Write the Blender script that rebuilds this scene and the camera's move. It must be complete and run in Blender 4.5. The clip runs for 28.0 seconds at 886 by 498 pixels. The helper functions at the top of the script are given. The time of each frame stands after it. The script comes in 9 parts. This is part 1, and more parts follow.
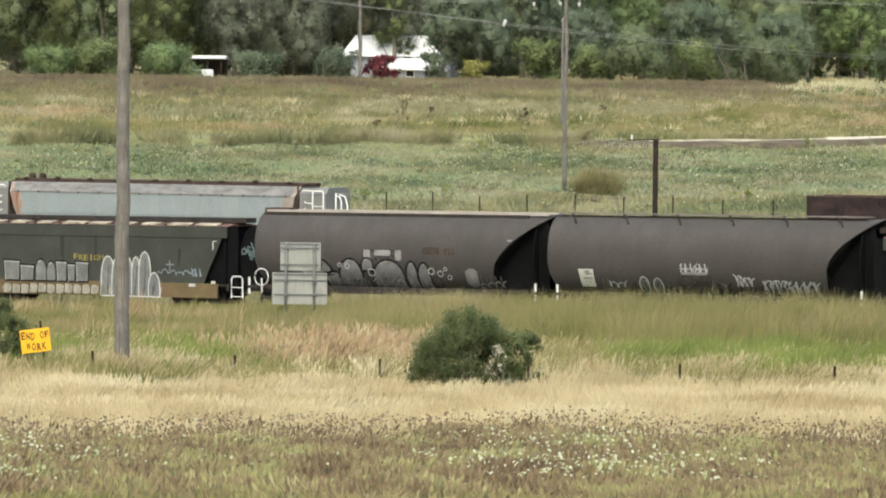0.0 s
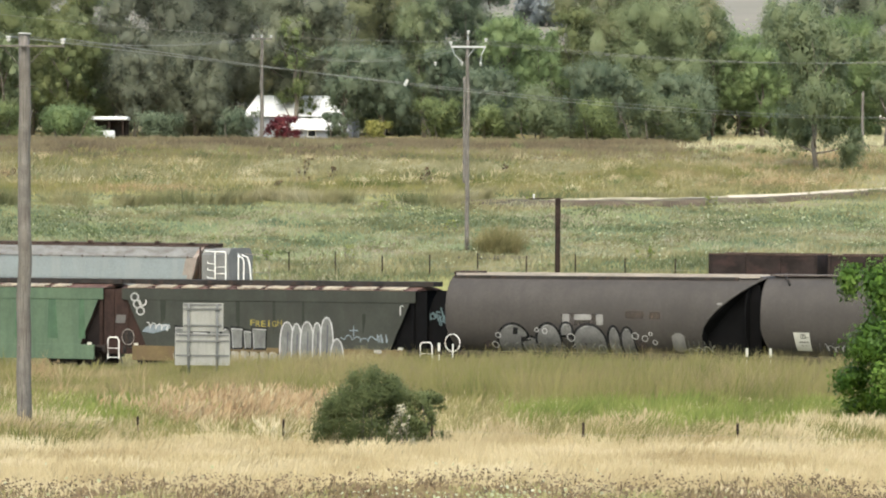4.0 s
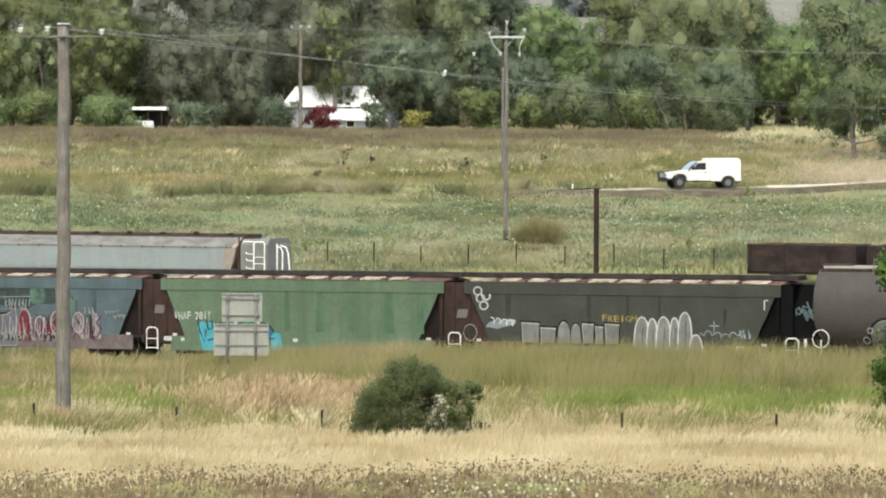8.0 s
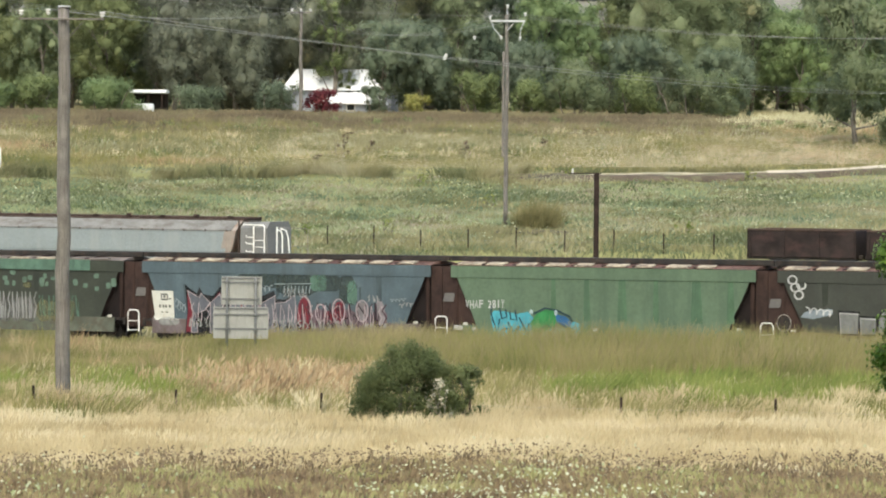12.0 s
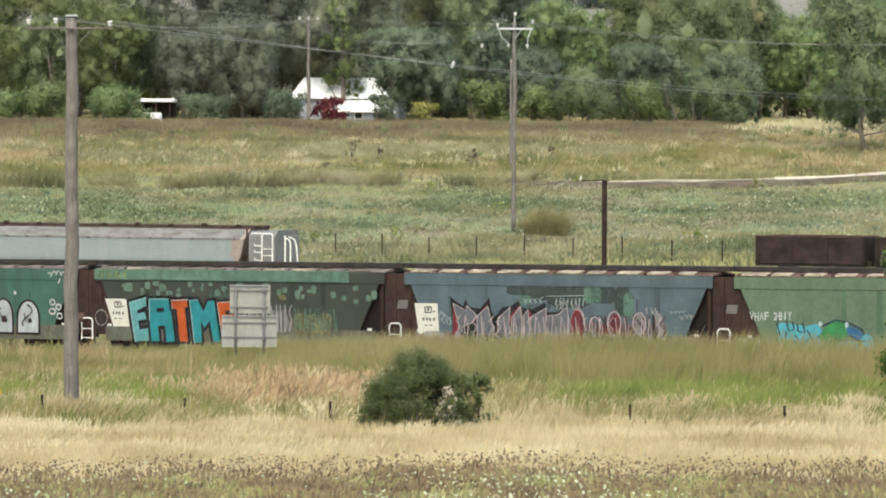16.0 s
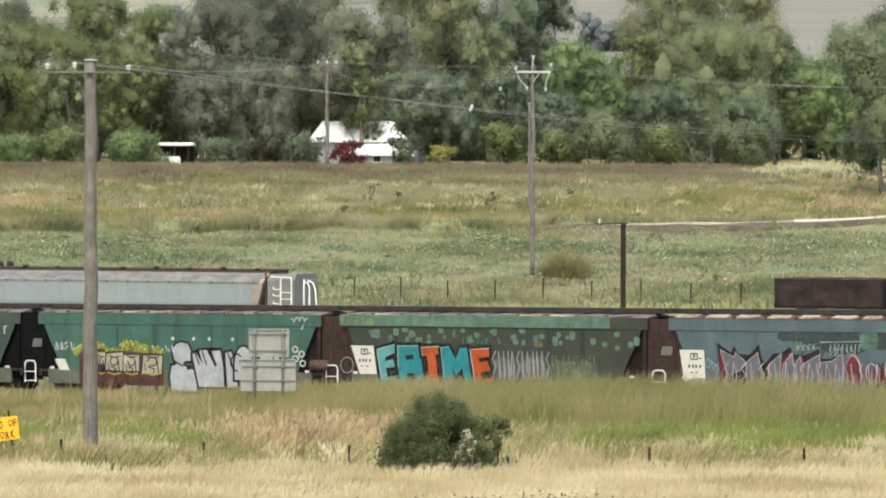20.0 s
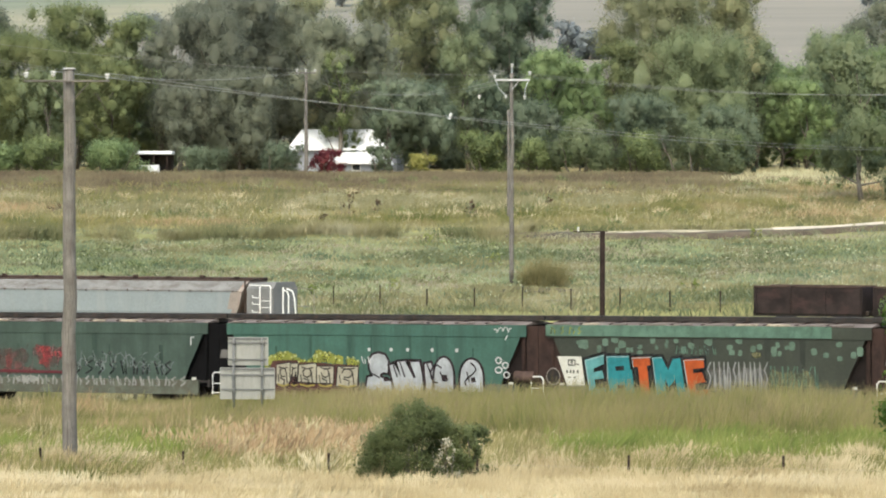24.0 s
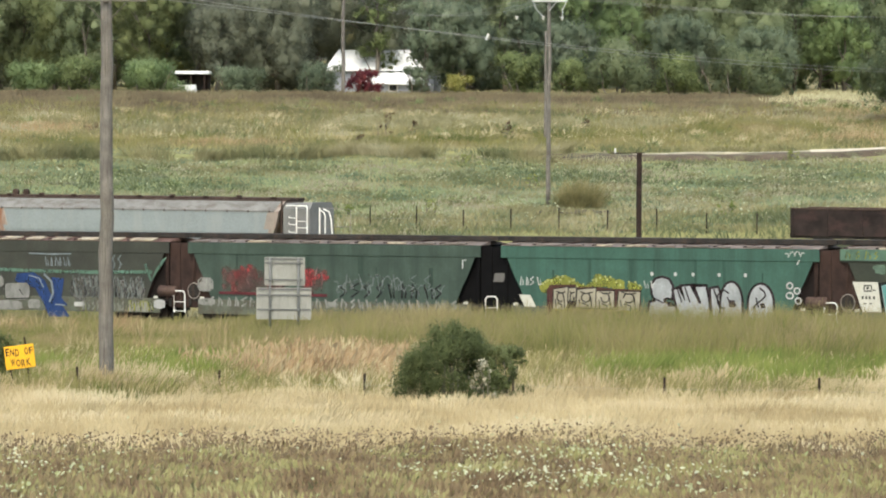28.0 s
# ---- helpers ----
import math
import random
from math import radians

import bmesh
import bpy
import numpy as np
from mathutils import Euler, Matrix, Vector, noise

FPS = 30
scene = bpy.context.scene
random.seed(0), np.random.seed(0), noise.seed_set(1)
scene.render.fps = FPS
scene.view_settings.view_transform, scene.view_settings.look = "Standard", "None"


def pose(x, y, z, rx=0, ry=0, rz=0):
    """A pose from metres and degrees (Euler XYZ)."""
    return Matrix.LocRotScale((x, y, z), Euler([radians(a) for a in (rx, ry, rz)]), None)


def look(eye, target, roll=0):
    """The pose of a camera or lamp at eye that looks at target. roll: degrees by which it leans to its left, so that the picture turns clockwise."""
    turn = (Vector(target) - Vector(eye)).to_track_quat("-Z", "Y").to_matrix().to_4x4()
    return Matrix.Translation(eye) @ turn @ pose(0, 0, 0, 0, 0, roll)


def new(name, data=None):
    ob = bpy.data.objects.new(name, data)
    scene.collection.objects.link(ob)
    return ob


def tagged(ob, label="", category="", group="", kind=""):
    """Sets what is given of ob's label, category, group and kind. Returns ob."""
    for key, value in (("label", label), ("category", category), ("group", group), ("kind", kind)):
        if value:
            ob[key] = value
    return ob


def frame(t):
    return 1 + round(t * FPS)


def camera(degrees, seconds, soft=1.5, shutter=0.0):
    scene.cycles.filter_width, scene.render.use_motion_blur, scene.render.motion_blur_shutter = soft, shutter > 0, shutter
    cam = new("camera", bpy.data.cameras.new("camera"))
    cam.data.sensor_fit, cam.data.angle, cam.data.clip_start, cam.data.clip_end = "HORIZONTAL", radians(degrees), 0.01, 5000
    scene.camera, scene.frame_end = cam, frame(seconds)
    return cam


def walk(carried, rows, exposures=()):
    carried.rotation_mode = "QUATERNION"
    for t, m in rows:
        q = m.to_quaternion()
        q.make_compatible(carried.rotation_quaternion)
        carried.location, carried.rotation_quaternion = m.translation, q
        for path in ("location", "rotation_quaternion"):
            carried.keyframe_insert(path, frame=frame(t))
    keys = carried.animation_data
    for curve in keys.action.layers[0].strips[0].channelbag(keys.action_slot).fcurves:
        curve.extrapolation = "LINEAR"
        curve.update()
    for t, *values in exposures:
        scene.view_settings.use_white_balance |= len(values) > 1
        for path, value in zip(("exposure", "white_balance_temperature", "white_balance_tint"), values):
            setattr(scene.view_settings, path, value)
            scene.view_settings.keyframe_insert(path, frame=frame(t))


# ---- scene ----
# ---------------------------------------------------------------- camera
cam = camera(14.0, 28.0, soft=2.0)
EYE = (0.0, 0.0, 8.4)
# seconds, pitch, lean, turn in degrees: a long lens held by hand on a rise
VIEW = [(0, 87.874, -0.548, 0.866), (0.5, 87.856, -0.464, 0.725), (1, 87.81, -0.536, 0.846), (1.5, 87.963, -0.495, 0.587), (2, 88.182, -0.428, 0.382), (2.5, 89.084, -0.471, 0.159), (3, 89.255, -0.375, -0.14), (3.5, 88.859, -0.373, 0.029), (4, 88.831, -0.267, -0.687), (4.5, 88.611, -0.181, -0.689), (6.5, 88.14, -0.307, -1.049), (7, 87.998, -0.367, -0.179), (7.5, 88.498, -0.286, 0.188), (8, 88.674, -0.258, -0.074), (8.5, 88.642, -0.332, -0.038), (9, 88.354, -0.327, -0.153), (9.5, 88.8, -0.246, 0.183), (10, 88.904, -0.328, -0.167), (10.5, 88.216, -0.4, -0.265), (11, 88.07, -0.44, -0.505), (11.5, 88.103, -0.443, -0.437), (12, 88.418, -0.461, -0.071), (12.5, 88.555, -0.444, 0.15), (14.5, 88.466, -0.385, 0.27), (15, 88.522, -0.47, 0.085), (15.5, 88.51, -0.352, -0.207), (16, 88.542, -0.256, 0.054), (16.5, 88.781, -0.215, 0.008), (17, 89.006, -0.25, 0), (17.5, 88.536, -0.133, -0.282), (18, 88.591, -0.175, 0.013), (18.5, 88.514, -0.085, 0.06), (19, 88.688, -0.136, 0.001), (19.5, 89.108, -0.132, 0.256), (20, 89.228, -0.13, 0.349), (20.5, 88.814, -0.111, -0.051), (21, 88.321, -0.245, 0.182), (21.5, 88.943, -0.238, -0.025), (22, 89.505, -0.074, 0.041), (22.5, 89.64, -0.07, -0.037), (24.5, 89.305, -0.025, 0.092), (25, 89.529, -0.04, 0.556), (25.5, 89.752, 0.073, 0.408), (26, 89.102, 0.048, 0.561), (26.5, 88.676, -0.245, 1.02), (27, 88.406, -0.069, 1.449), (27.5, 88.129, -0.047, 0.855), (28, 88.1, -0.274, 0.603)]
walk(cam, [(t, pose(*EYE, rx, ry, rz)) for t, rx, ry, rz in VIEW], [(0.0, 1.32, 7150, 3), (2.5, 1.34, 7150, 3), (4.0, 1.42, 7150, 3), (7.0, 1.36, 7150, 3), (10.0, 1.33, 7150, 3), (22.0, 1.32, 7150, 3), (25.0, 1.45, 7100, 3), (26.0, 1.54, 7100, 3), (27.0, 1.31, 7150, 3), (28.0, 1.30, 7150, 3)])

# ---------------------------------------------------------------- daylight
SUN_ELEVATION, SUN_AZIMUTH = 54.0, 187.0      # azimuth clockwise from the +y axis
world = bpy.data.worlds.new("sky")
world.use_nodes = True
scene.world = world
wn = world.node_tree.nodes
sky = wn.new("ShaderNodeTexSky")
sky.sky_type, sky.sun_disc = "NISHITA", False
sky.sun_elevation, sky.sun_rotation = radians(SUN_ELEVATION), radians(SUN_AZIMUTH)
sky.dust_density = 3.0
world.node_tree.links.new(sky.outputs[0], wn["Background"].inputs[0])
wn["Background"].inputs[1].default_value = 0.15
sun = new("sun", bpy.data.lights.new("sun", "SUN"))
sun.data.energy, sun.data.angle, sun.data.color = 0.85, radians(48.0), (1.0, 0.97, 0.92)
sa, se = radians(SUN_AZIMUTH), radians(SUN_ELEVATION)
sun.matrix_world = look((60 * math.sin(sa) * math.cos(se), 60 * math.cos(sa) * math.cos(se), 60 * math.sin(se)), (0, 0, 0))

# ---------------------------------------------------------------- materials
def shader(name):
    m = bpy.data.materials.new(name)
    m.use_nodes = True
    nodes, links = m.node_tree.nodes, m.node_tree.links
    return m, nodes, links, nodes["Principled BSDF"]


def ramp_node(nodes, stops):
    r = nodes.new("ShaderNodeValToRGB")
    el = r.color_ramp.elements
    while len(el) < len(stops):
        el.new(0.5)
    for e, (p, c) in zip(el, stops):
        e.position, e.color = p, (*c, 1)
    return r


def noise_node(nodes, links, scale, detail=5.0, rough=0.6, stretch=None):
    n = nodes.new("ShaderNodeTexNoise")
    n.inputs["Scale"].default_value, n.inputs["Detail"].default_value, n.inputs["Roughness"].default_value = scale, detail, rough
    tc = nodes.new("ShaderNodeTexCoord")
    src = tc.outputs["Object"]
    if stretch:
        mp = nodes.new("ShaderNodeMapping")
        mp.inputs["Scale"].default_value = stretch
        links.new(src, mp.inputs[0])
        src = mp.outputs[0]
    links.new(src, n.inputs["Vector"])
    return n


def blend(nodes, links, fac, a, b, mode="MIX"):
    n = nodes.new("ShaderNodeMix")
    n.data_type, n.blend_type = "RGBA", mode
    for socket, value in ((n.inputs[0], fac), (n.inputs[6], a), (n.inputs[7], b)):
        if hasattr(value, "is_linked"):
            links.new(value, socket)
        elif isinstance(value, tuple):
            socket.default_value = (*value, 1)
        else:
            socket.default_value = value
    return n.outputs[2]


def worn(name, colour, rough=0.6, metal=0.0, spread=0.25, scale=1.2, stain=None, amount=0.5, stretch=(1, 1, 0.25), bump=0.15):
    """Painted or bare surface: large faded areas, fine grain, streaks of a stain running down."""
    m, nodes, links, p = shader(name)
    dark = tuple(c * (1 - spread) for c in colour)
    light = tuple(min(1, c * (1 + spread)) for c in colour)
    big = noise_node(nodes, links, scale, 4)
    r = ramp_node(nodes, [(0.3, dark), (0.7, light)])
    links.new(big.outputs[0], r.inputs[0])
    fine = noise_node(nodes, links, scale * 14, 6, 0.7)
    fr = ramp_node(nodes, [(0.25, (0.8, 0.8, 0.8)), (0.75, (1.12, 1.12, 1.12))])
    links.new(fine.outputs[0], fr.inputs[0])
    col = blend(nodes, links, 1.0, r.outputs[0], fr.outputs[0], "MULTIPLY")
    if stain:
        streak = noise_node(nodes, links, scale * 2.6, 6, 0.65, stretch)
        sr = ramp_node(nodes, [(0.62 - amount * 0.3, (0, 0, 0)), (0.78 - amount * 0.15, (1, 1, 1))])
        links.new(streak.outputs[0], sr.inputs[0])
        col = blend(nodes, links, sr.outputs[0], col, stain)
    links.new(col, p.inputs["Base Color"])
    p.inputs["Roughness"].default_value, p.inputs["Metallic"].default_value = rough, metal
    p.inputs["Specular IOR Level"].default_value = 0.22 if rough > 0.4 else 0.5
    if bump:
        b = nodes.new("ShaderNodeBump")
        b.inputs["Strength"].default_value, b.inputs["Distance"].default_value = bump, 0.03
        links.new(fine.outputs[0], b.inputs["Height"])
        links.new(b.outputs[0], p.inputs["Normal"])
    return m


def leafy(name, stops, translucent=0.35, rough=0.65, clump=0.25, thing=0.0, upward=0.0, piece=0.3, swing=2.4):
    """Leaves or blades: colour varies from piece to piece and over patches of the plants."""
    m, nodes, links, p = shader(name)
    geo = nodes.new("ShaderNodeNewGeometry")
    patch = nodes.new("ShaderNodeTexNoise")
    patch.inputs["Scale"].default_value, patch.inputs["Detail"].default_value = clump, 4
    links.new(geo.outputs["Position"], patch.inputs["Vector"])
    add = nodes.new("ShaderNodeMath")
    add.operation = "MULTIPLY_ADD"
    links.new(geo.outputs["Random Per Island"], add.inputs[0])
    add.inputs[1].default_value = piece
    sub = nodes.new("ShaderNodeMath")
    sub.operation = "MULTIPLY_ADD"
    links.new(patch.outputs[0], sub.inputs[0])
    sub.inputs[1].default_value, sub.inputs[2].default_value = swing, 0.5 - swing / 2 - piece / 2
    links.new(sub.outputs[0], add.inputs[2])
    r = ramp_node(nodes, stops)
    links.new(add.outputs[0], r.inputs[0])
    col = r.outputs[0]
    if thing:
        info = nodes.new("ShaderNodeObjectInfo")
        tr = ramp_node(nodes, [(0, (1 - thing, 1 - thing * 0.9, 1 - thing)), (1, (1 + thing, 1 + thing, 1 + thing * 0.3))])
        links.new(info.outputs["Random"], tr.inputs[0])
        col = blend(nodes, links, 1.0, col, tr.outputs[0], "MULTIPLY")
    links.new(col, p.inputs["Base Color"])
    p.inputs["Roughness"].default_value = rough
    p.inputs["Specular IOR Level"].default_value = 0.2
    t = nodes.new("ShaderNodeBsdfTranslucent")
    links.new(col, t.inputs[0])
    if upward:
        # blades are thin and curl, so their shading leans towards that of the whole sward
        lean = nodes.new("ShaderNodeVectorMath")
        lean.operation = "MULTIPLY_ADD"
        links.new(geo.outputs["Normal"], lean.inputs[0])
        lean.inputs[1].default_value = (1 - upward,) * 3
        lean.inputs[2].default_value = (0, -0.3 * upward, upward)
        unit = nodes.new("ShaderNodeVectorMath")
        unit.operation = "NORMALIZE"
        links.new(lean.outputs[0], unit.inputs[0])
        links.new(unit.outputs[0], p.inputs["Normal"])
    mix = nodes.new("ShaderNodeMixShader")
    mix.inputs[0].default_value = translucent
    links.new(p.outputs[0], mix.inputs[1])
    links.new(t.outputs[0], mix.inputs[2])
    links.new(mix.outputs[0], nodes["Material Output"].inputs[0])
    return m


def ground_material():
    m, nodes, links, p = shader("ground_cover")
    geo = nodes.new("ShaderNodeNewGeometry")
    sep = nodes.new("ShaderNodeSeparateXYZ")
    links.new(geo.outputs["Position"], sep.inputs[0])
    wob = nodes.new("ShaderNodeTexNoise")
    wob.inputs["Scale"].default_value, wob.inputs["Detail"].default_value = 0.05, 5
    links.new(geo.outputs["Position"], wob.inputs["Vector"])
    ofs = nodes.new("ShaderNodeMath")
    ofs.operation = "MULTIPLY_ADD"
    links.new(wob.outputs[0], ofs.inputs[0])
    ofs.inputs[1].default_value = 22.0
    links.new(sep.outputs[1], ofs.inputs[2])
    scaled = nodes.new("ShaderNodeMath")
    scaled.operation = "DIVIDE"
    links.new(ofs.outputs[0], scaled.inputs[0])
    scaled.inputs[1].default_value = 400.0
    k = 11.0
    bands = ramp_node(nodes, [((d + k) / 400, c) for d, c in (
        (50, (0.20, 0.165, 0.08)), (72, (0.24, 0.19, 0.09)), (77, (0.50, 0.41, 0.22)), (94, (0.42, 0.35, 0.17)), (102, (0.26, 0.25, 0.09)), (122, (0.22, 0.24, 0.07)),
        (146, (0.18, 0.17, 0.06)), (152, (0.12, 0.10, 0.075)), (172, (0.22, 0.20, 0.09)), (192, (0.26, 0.25, 0.11)), (213, (0.185, 0.215, 0.115)),
        (232, (0.19, 0.215, 0.11)), (246, (0.32, 0.28, 0.12)), (275, (0.24, 0.20, 0.10)), (300, (0.18, 0.145, 0.085)), (345, (0.34, 0.29, 0.16)))])
    links.new(scaled.outputs[0], bands.inputs[0])
    fine = nodes.new("ShaderNodeTexNoise")
    fine.inputs["Scale"].default_value, fine.inputs["Detail"].default_value, fine.inputs["Roughness"].default_value = 1.3, 8, 0.75
    links.new(geo.outputs["Position"], fine.inputs["Vector"])
    fr = ramp_node(nodes, [(0.25, (0.6, 0.66, 0.58)), (0.75, (1.15, 1.12, 1.05))])
    links.new(fine.outputs[0], fr.inputs[0])
    col = blend(nodes, links, 1.0, bands.outputs[0], fr.outputs[0], "MULTIPLY")
    links.new(col, p.inputs["Base Color"])
    p.inputs["Roughness"].default_value = 0.95
    p.inputs["Specular IOR Level"].default_value = 0.1
    return m


def hill_material():
    """Far grazed slopes: broad pale paddocks with thin contour lines."""
    m, nodes, links, p = shader("hill_paddocks")
    geo = nodes.new("ShaderNodeNewGeometry")
    mp = nodes.new("ShaderNodeMapping")
    mp.inputs["Scale"].default_value = (0.0012, 0.006, 0.01)
    links.new(geo.outputs["Position"], mp.inputs[0])
    n = nodes.new("ShaderNodeTexNoise")
    n.inputs["Scale"].default_value, n.inputs["Detail"].default_value = 2.4, 6
    links.new(mp.outputs[0], n.inputs["Vector"])
    # paddocks divided along a line that runs obliquely up the slope
    sep = nodes.new("ShaderNodeSeparateXYZ")
    links.new(geo.outputs["Position"], sep.inputs[0])
    v = nodes.new("ShaderNodeMath")
    v.operation = "MULTIPLY_ADD"
    links.new(sep.outputs[0], v.inputs[0])
    v.inputs[1].default_value = -0.88
    links.new(sep.outputs[1], v.inputs[2])
    wob = nodes.new("ShaderNodeMath")
    wob.operation = "MULTIPLY_ADD"
    links.new(n.outputs[0], wob.inputs[0])
    wob.inputs[1].default_value = 120.0
    links.new(v.outputs[0], wob.inputs[2])
    unit = nodes.new("ShaderNodeMapRange")
    unit.inputs["From Min"].default_value, unit.inputs["From Max"].default_value = 660.0, 1660.0
    links.new(wob.outputs[0], unit.inputs["Value"])
    r = ramp_node(nodes, [(0.0, (0.195, 0.182, 0.157)), (0.34, (0.205, 0.192, 0.165)), (0.352, (0.125, 0.125, 0.10)), (0.365, (0.19, 0.18, 0.145)), (0.39, (0.25, 0.238, 0.175)), (0.42, (0.235, 0.226, 0.165)), (0.455, (0.16, 0.178, 0.132)), (1.0, (0.14, 0.162, 0.124))])
    links.new(unit.outputs[0], r.inputs[0])
    fine = nodes.new("ShaderNodeTexNoise")
    fine.inputs["Scale"].default_value, fine.inputs["Detail"].default_value, fine.inputs["Roughness"].default_value = 9.0, 8, 0.7
    links.new(mp.outputs[0], fine.inputs["Vector"])
    fr = ramp_node(nodes, [(0.3, (0.82, 0.84, 0.82)), (0.7, (1.1, 1.09, 1.06))])
    links.new(fine.outputs[0], fr.inputs[0])
    links.new(blend(nodes, links, 1.0, r.outputs[0], fr.outputs[0], "MULTIPLY"), p.inputs["Base Color"])
    p.inputs["Roughness"].default_value = 0.95
    p.inputs["Specular IOR Level"].default_value = 0.1
    return m


M_GROUND, M_HILL = ground_material(), hill_material()
M_STRAW = leafy("dry_straw_grass", [(0.00, (0.307, 0.242, 0.127)), (0.35, (0.428, 0.349, 0.202)), (0.70, (0.530, 0.451, 0.282)), (1.00, (0.614, 0.549, 0.376))], 0.3, clump=0.3, upward=0.6, piece=0.16)
M_WEED = leafy("brown_seed_weed", [(0.00, (0.108, 0.075, 0.043)), (0.30, (0.178, 0.127, 0.073)), (0.55, (0.232, 0.185, 0.097)), (0.75, (0.243, 0.238, 0.097)), (1.00, (0.356, 0.328, 0.174))], 0.25, clump=0.7, upward=0.35, piece=0.3)
M_RYE = leafy("green_tall_grass", [(0.00, (0.099, 0.113, 0.032)), (0.30, (0.163, 0.165, 0.053)), (0.60, (0.239, 0.221, 0.086)), (0.80, (0.263, 0.213, 0.105)), (1.00, (0.350, 0.309, 0.166))], 0.35, clump=0.22, upward=0.6, piece=0.16)
M_FUZZ = leafy("brown_seed_stems", [(0.00, (0.150, 0.125, 0.062)), (0.50, (0.205, 0.170, 0.088)), (1.00, (0.270, 0.220, 0.125))], 0.3, clump=0.4, upward=0.6, piece=0.16)
M_LUSH = leafy("fresh_green_grass", [(0.00, (0.116, 0.152, 0.035)), (0.50, (0.183, 0.224, 0.055)), (1.00, (0.317, 0.315, 0.109))], 0.35, clump=0.3, upward=0.6, piece=0.16)
M_RED = leafy("reddish_dry_grass", [(0.00, (0.242, 0.159, 0.085)), (0.50, (0.378, 0.270, 0.155)), (1.00, (0.504, 0.435, 0.260))], 0.3, clump=0.6, upward=0.6, piece=0.16)
M_MEADOW = leafy("meadow_green_grass", [(0.00, (0.098, 0.140, 0.082)), (0.30, (0.148, 0.192, 0.118)), (0.52, (0.200, 0.232, 0.148)), (0.66, (0.265, 0.270, 0.175)), (0.82, (0.330, 0.310, 0.215)), (1.00, (0.300, 0.255, 0.190))], 0.3, clump=0.15, swing=3.6, upward=0.6, piece=0.16)
M_HAY = leafy("pale_meadow_grass", [(0.00, (0.092, 0.112, 0.052)), (0.28, (0.150, 0.158, 0.076)), (0.50, (0.208, 0.198, 0.096)), (0.72, (0.275, 0.252, 0.138)), (1.00, (0.350, 0.335, 0.222))], 0.3, clump=0.13, swing=3.2, upward=0.6, piece=0.16)
M_PALEHAY = leafy("pale_seeding_grass", [(0.00, (0.170, 0.170, 0.085)), (0.40, (0.235, 0.225, 0.122)), (0.75, (0.300, 0.285, 0.172)), (1.00, (0.400, 0.390, 0.275))], 0.3, clump=0.35, swing=2.6, upward=0.6, piece=0.2)
M_BROWNGRASS = leafy("brown_crest_grass", [(0.00, (0.095, 0.076, 0.048)), (0.35, (0.140, 0.113, 0.070)), (0.60, (0.172, 0.142, 0.085)), (0.80, (0.195, 0.175, 0.095)), (1.00, (0.260, 0.225, 0.140))], 0.3, clump=0.1, swing=2.6, upward=0.6, piece=0.16)
M_FARSTRAW = leafy("pale_far_straw", [(0.00, (0.30, 0.28, 0.155)), (0.40, (0.42, 0.395, 0.235)), (0.75, (0.52, 0.495, 0.315)), (1.00, (0.60, 0.58, 0.40))], 0.3, clump=0.2, upward=0.6, piece=0.16)
M_SEED = leafy("dark_seed_heads", [(0.00, (0.075, 0.055, 0.030)), (0.60, (0.135, 0.098, 0.056)), (1.00, (0.220, 0.170, 0.105))], 0.1, clump=1.0)
M_TUSSOCK = leafy("straw_tussock_blades", [(0.00, (0.090, 0.086, 0.037)), (0.40, (0.156, 0.144, 0.063)), (0.75, (0.234, 0.205, 0.099)), (1.00, (0.336, 0.287, 0.154))], 0.3, clump=0.8, upward=0.3)
M_FLOWER = leafy("white_umbel", [(0.00, (0.260, 0.300, 0.140)), (0.5, (0.380, 0.410, 0.250)), (1.00, (0.500, 0.515, 0.380))], 0.3, piece=0.6)
M_GUM = leafy("gum_leaves", [(0.00, (0.157, 0.175, 0.128)), (0.35, (0.199, 0.215, 0.164)), (0.70, (0.236, 0.253, 0.196)), (1.00, (0.279, 0.290, 0.224))], 0.55, 0.7, clump=0.35, thing=0.12, piece=0.06)
M_RUSSET = leafy("russet_gum_leaves", [(0.00, (0.201, 0.215, 0.133)), (0.35, (0.253, 0.271, 0.163)), (0.70, (0.306, 0.315, 0.186)), (1.00, (0.364, 0.342, 0.219))], 0.55, 0.7, clump=0.3, thing=0.08, piece=0.06)
M_DARKGUM = leafy("dark_gum_leaves", [(0.00, (0.133, 0.176, 0.123)), (0.40, (0.183, 0.229, 0.157)), (0.80, (0.244, 0.291, 0.204)), (1.00, (0.302, 0.345, 0.260))], 0.55, 0.7, clump=0.4, thing=0.08, piece=0.06)
M_YGUM = leafy("yellow_green_gum_leaves", [(0.00, (0.144, 0.175, 0.086)), (0.40, (0.197, 0.231, 0.110)), (0.80, (0.252, 0.280, 0.137)), (1.00, (0.309, 0.329, 0.182))], 0.55, 0.7, clump=0.3, thing=0.08, piece=0.06)
M_BRIGHT = leafy("bright_leaves", [(0.00, (0.165, 0.224, 0.116)), (0.40, (0.220, 0.295, 0.146)), (0.80, (0.288, 0.368, 0.183)), (1.00, (0.356, 0.440, 0.241))], 0.55, 0.7, clump=0.35, thing=0.1, piece=0.06)
M_OLIVE = leafy("olive_leaves", [(0.00, (0.169, 0.208, 0.124)), (0.35, (0.220, 0.263, 0.157)), (0.70, (0.273, 0.316, 0.190)), (1.00, (0.332, 0.374, 0.249))], 0.55, 0.7, clump=0.35, thing=0.1, piece=0.06)
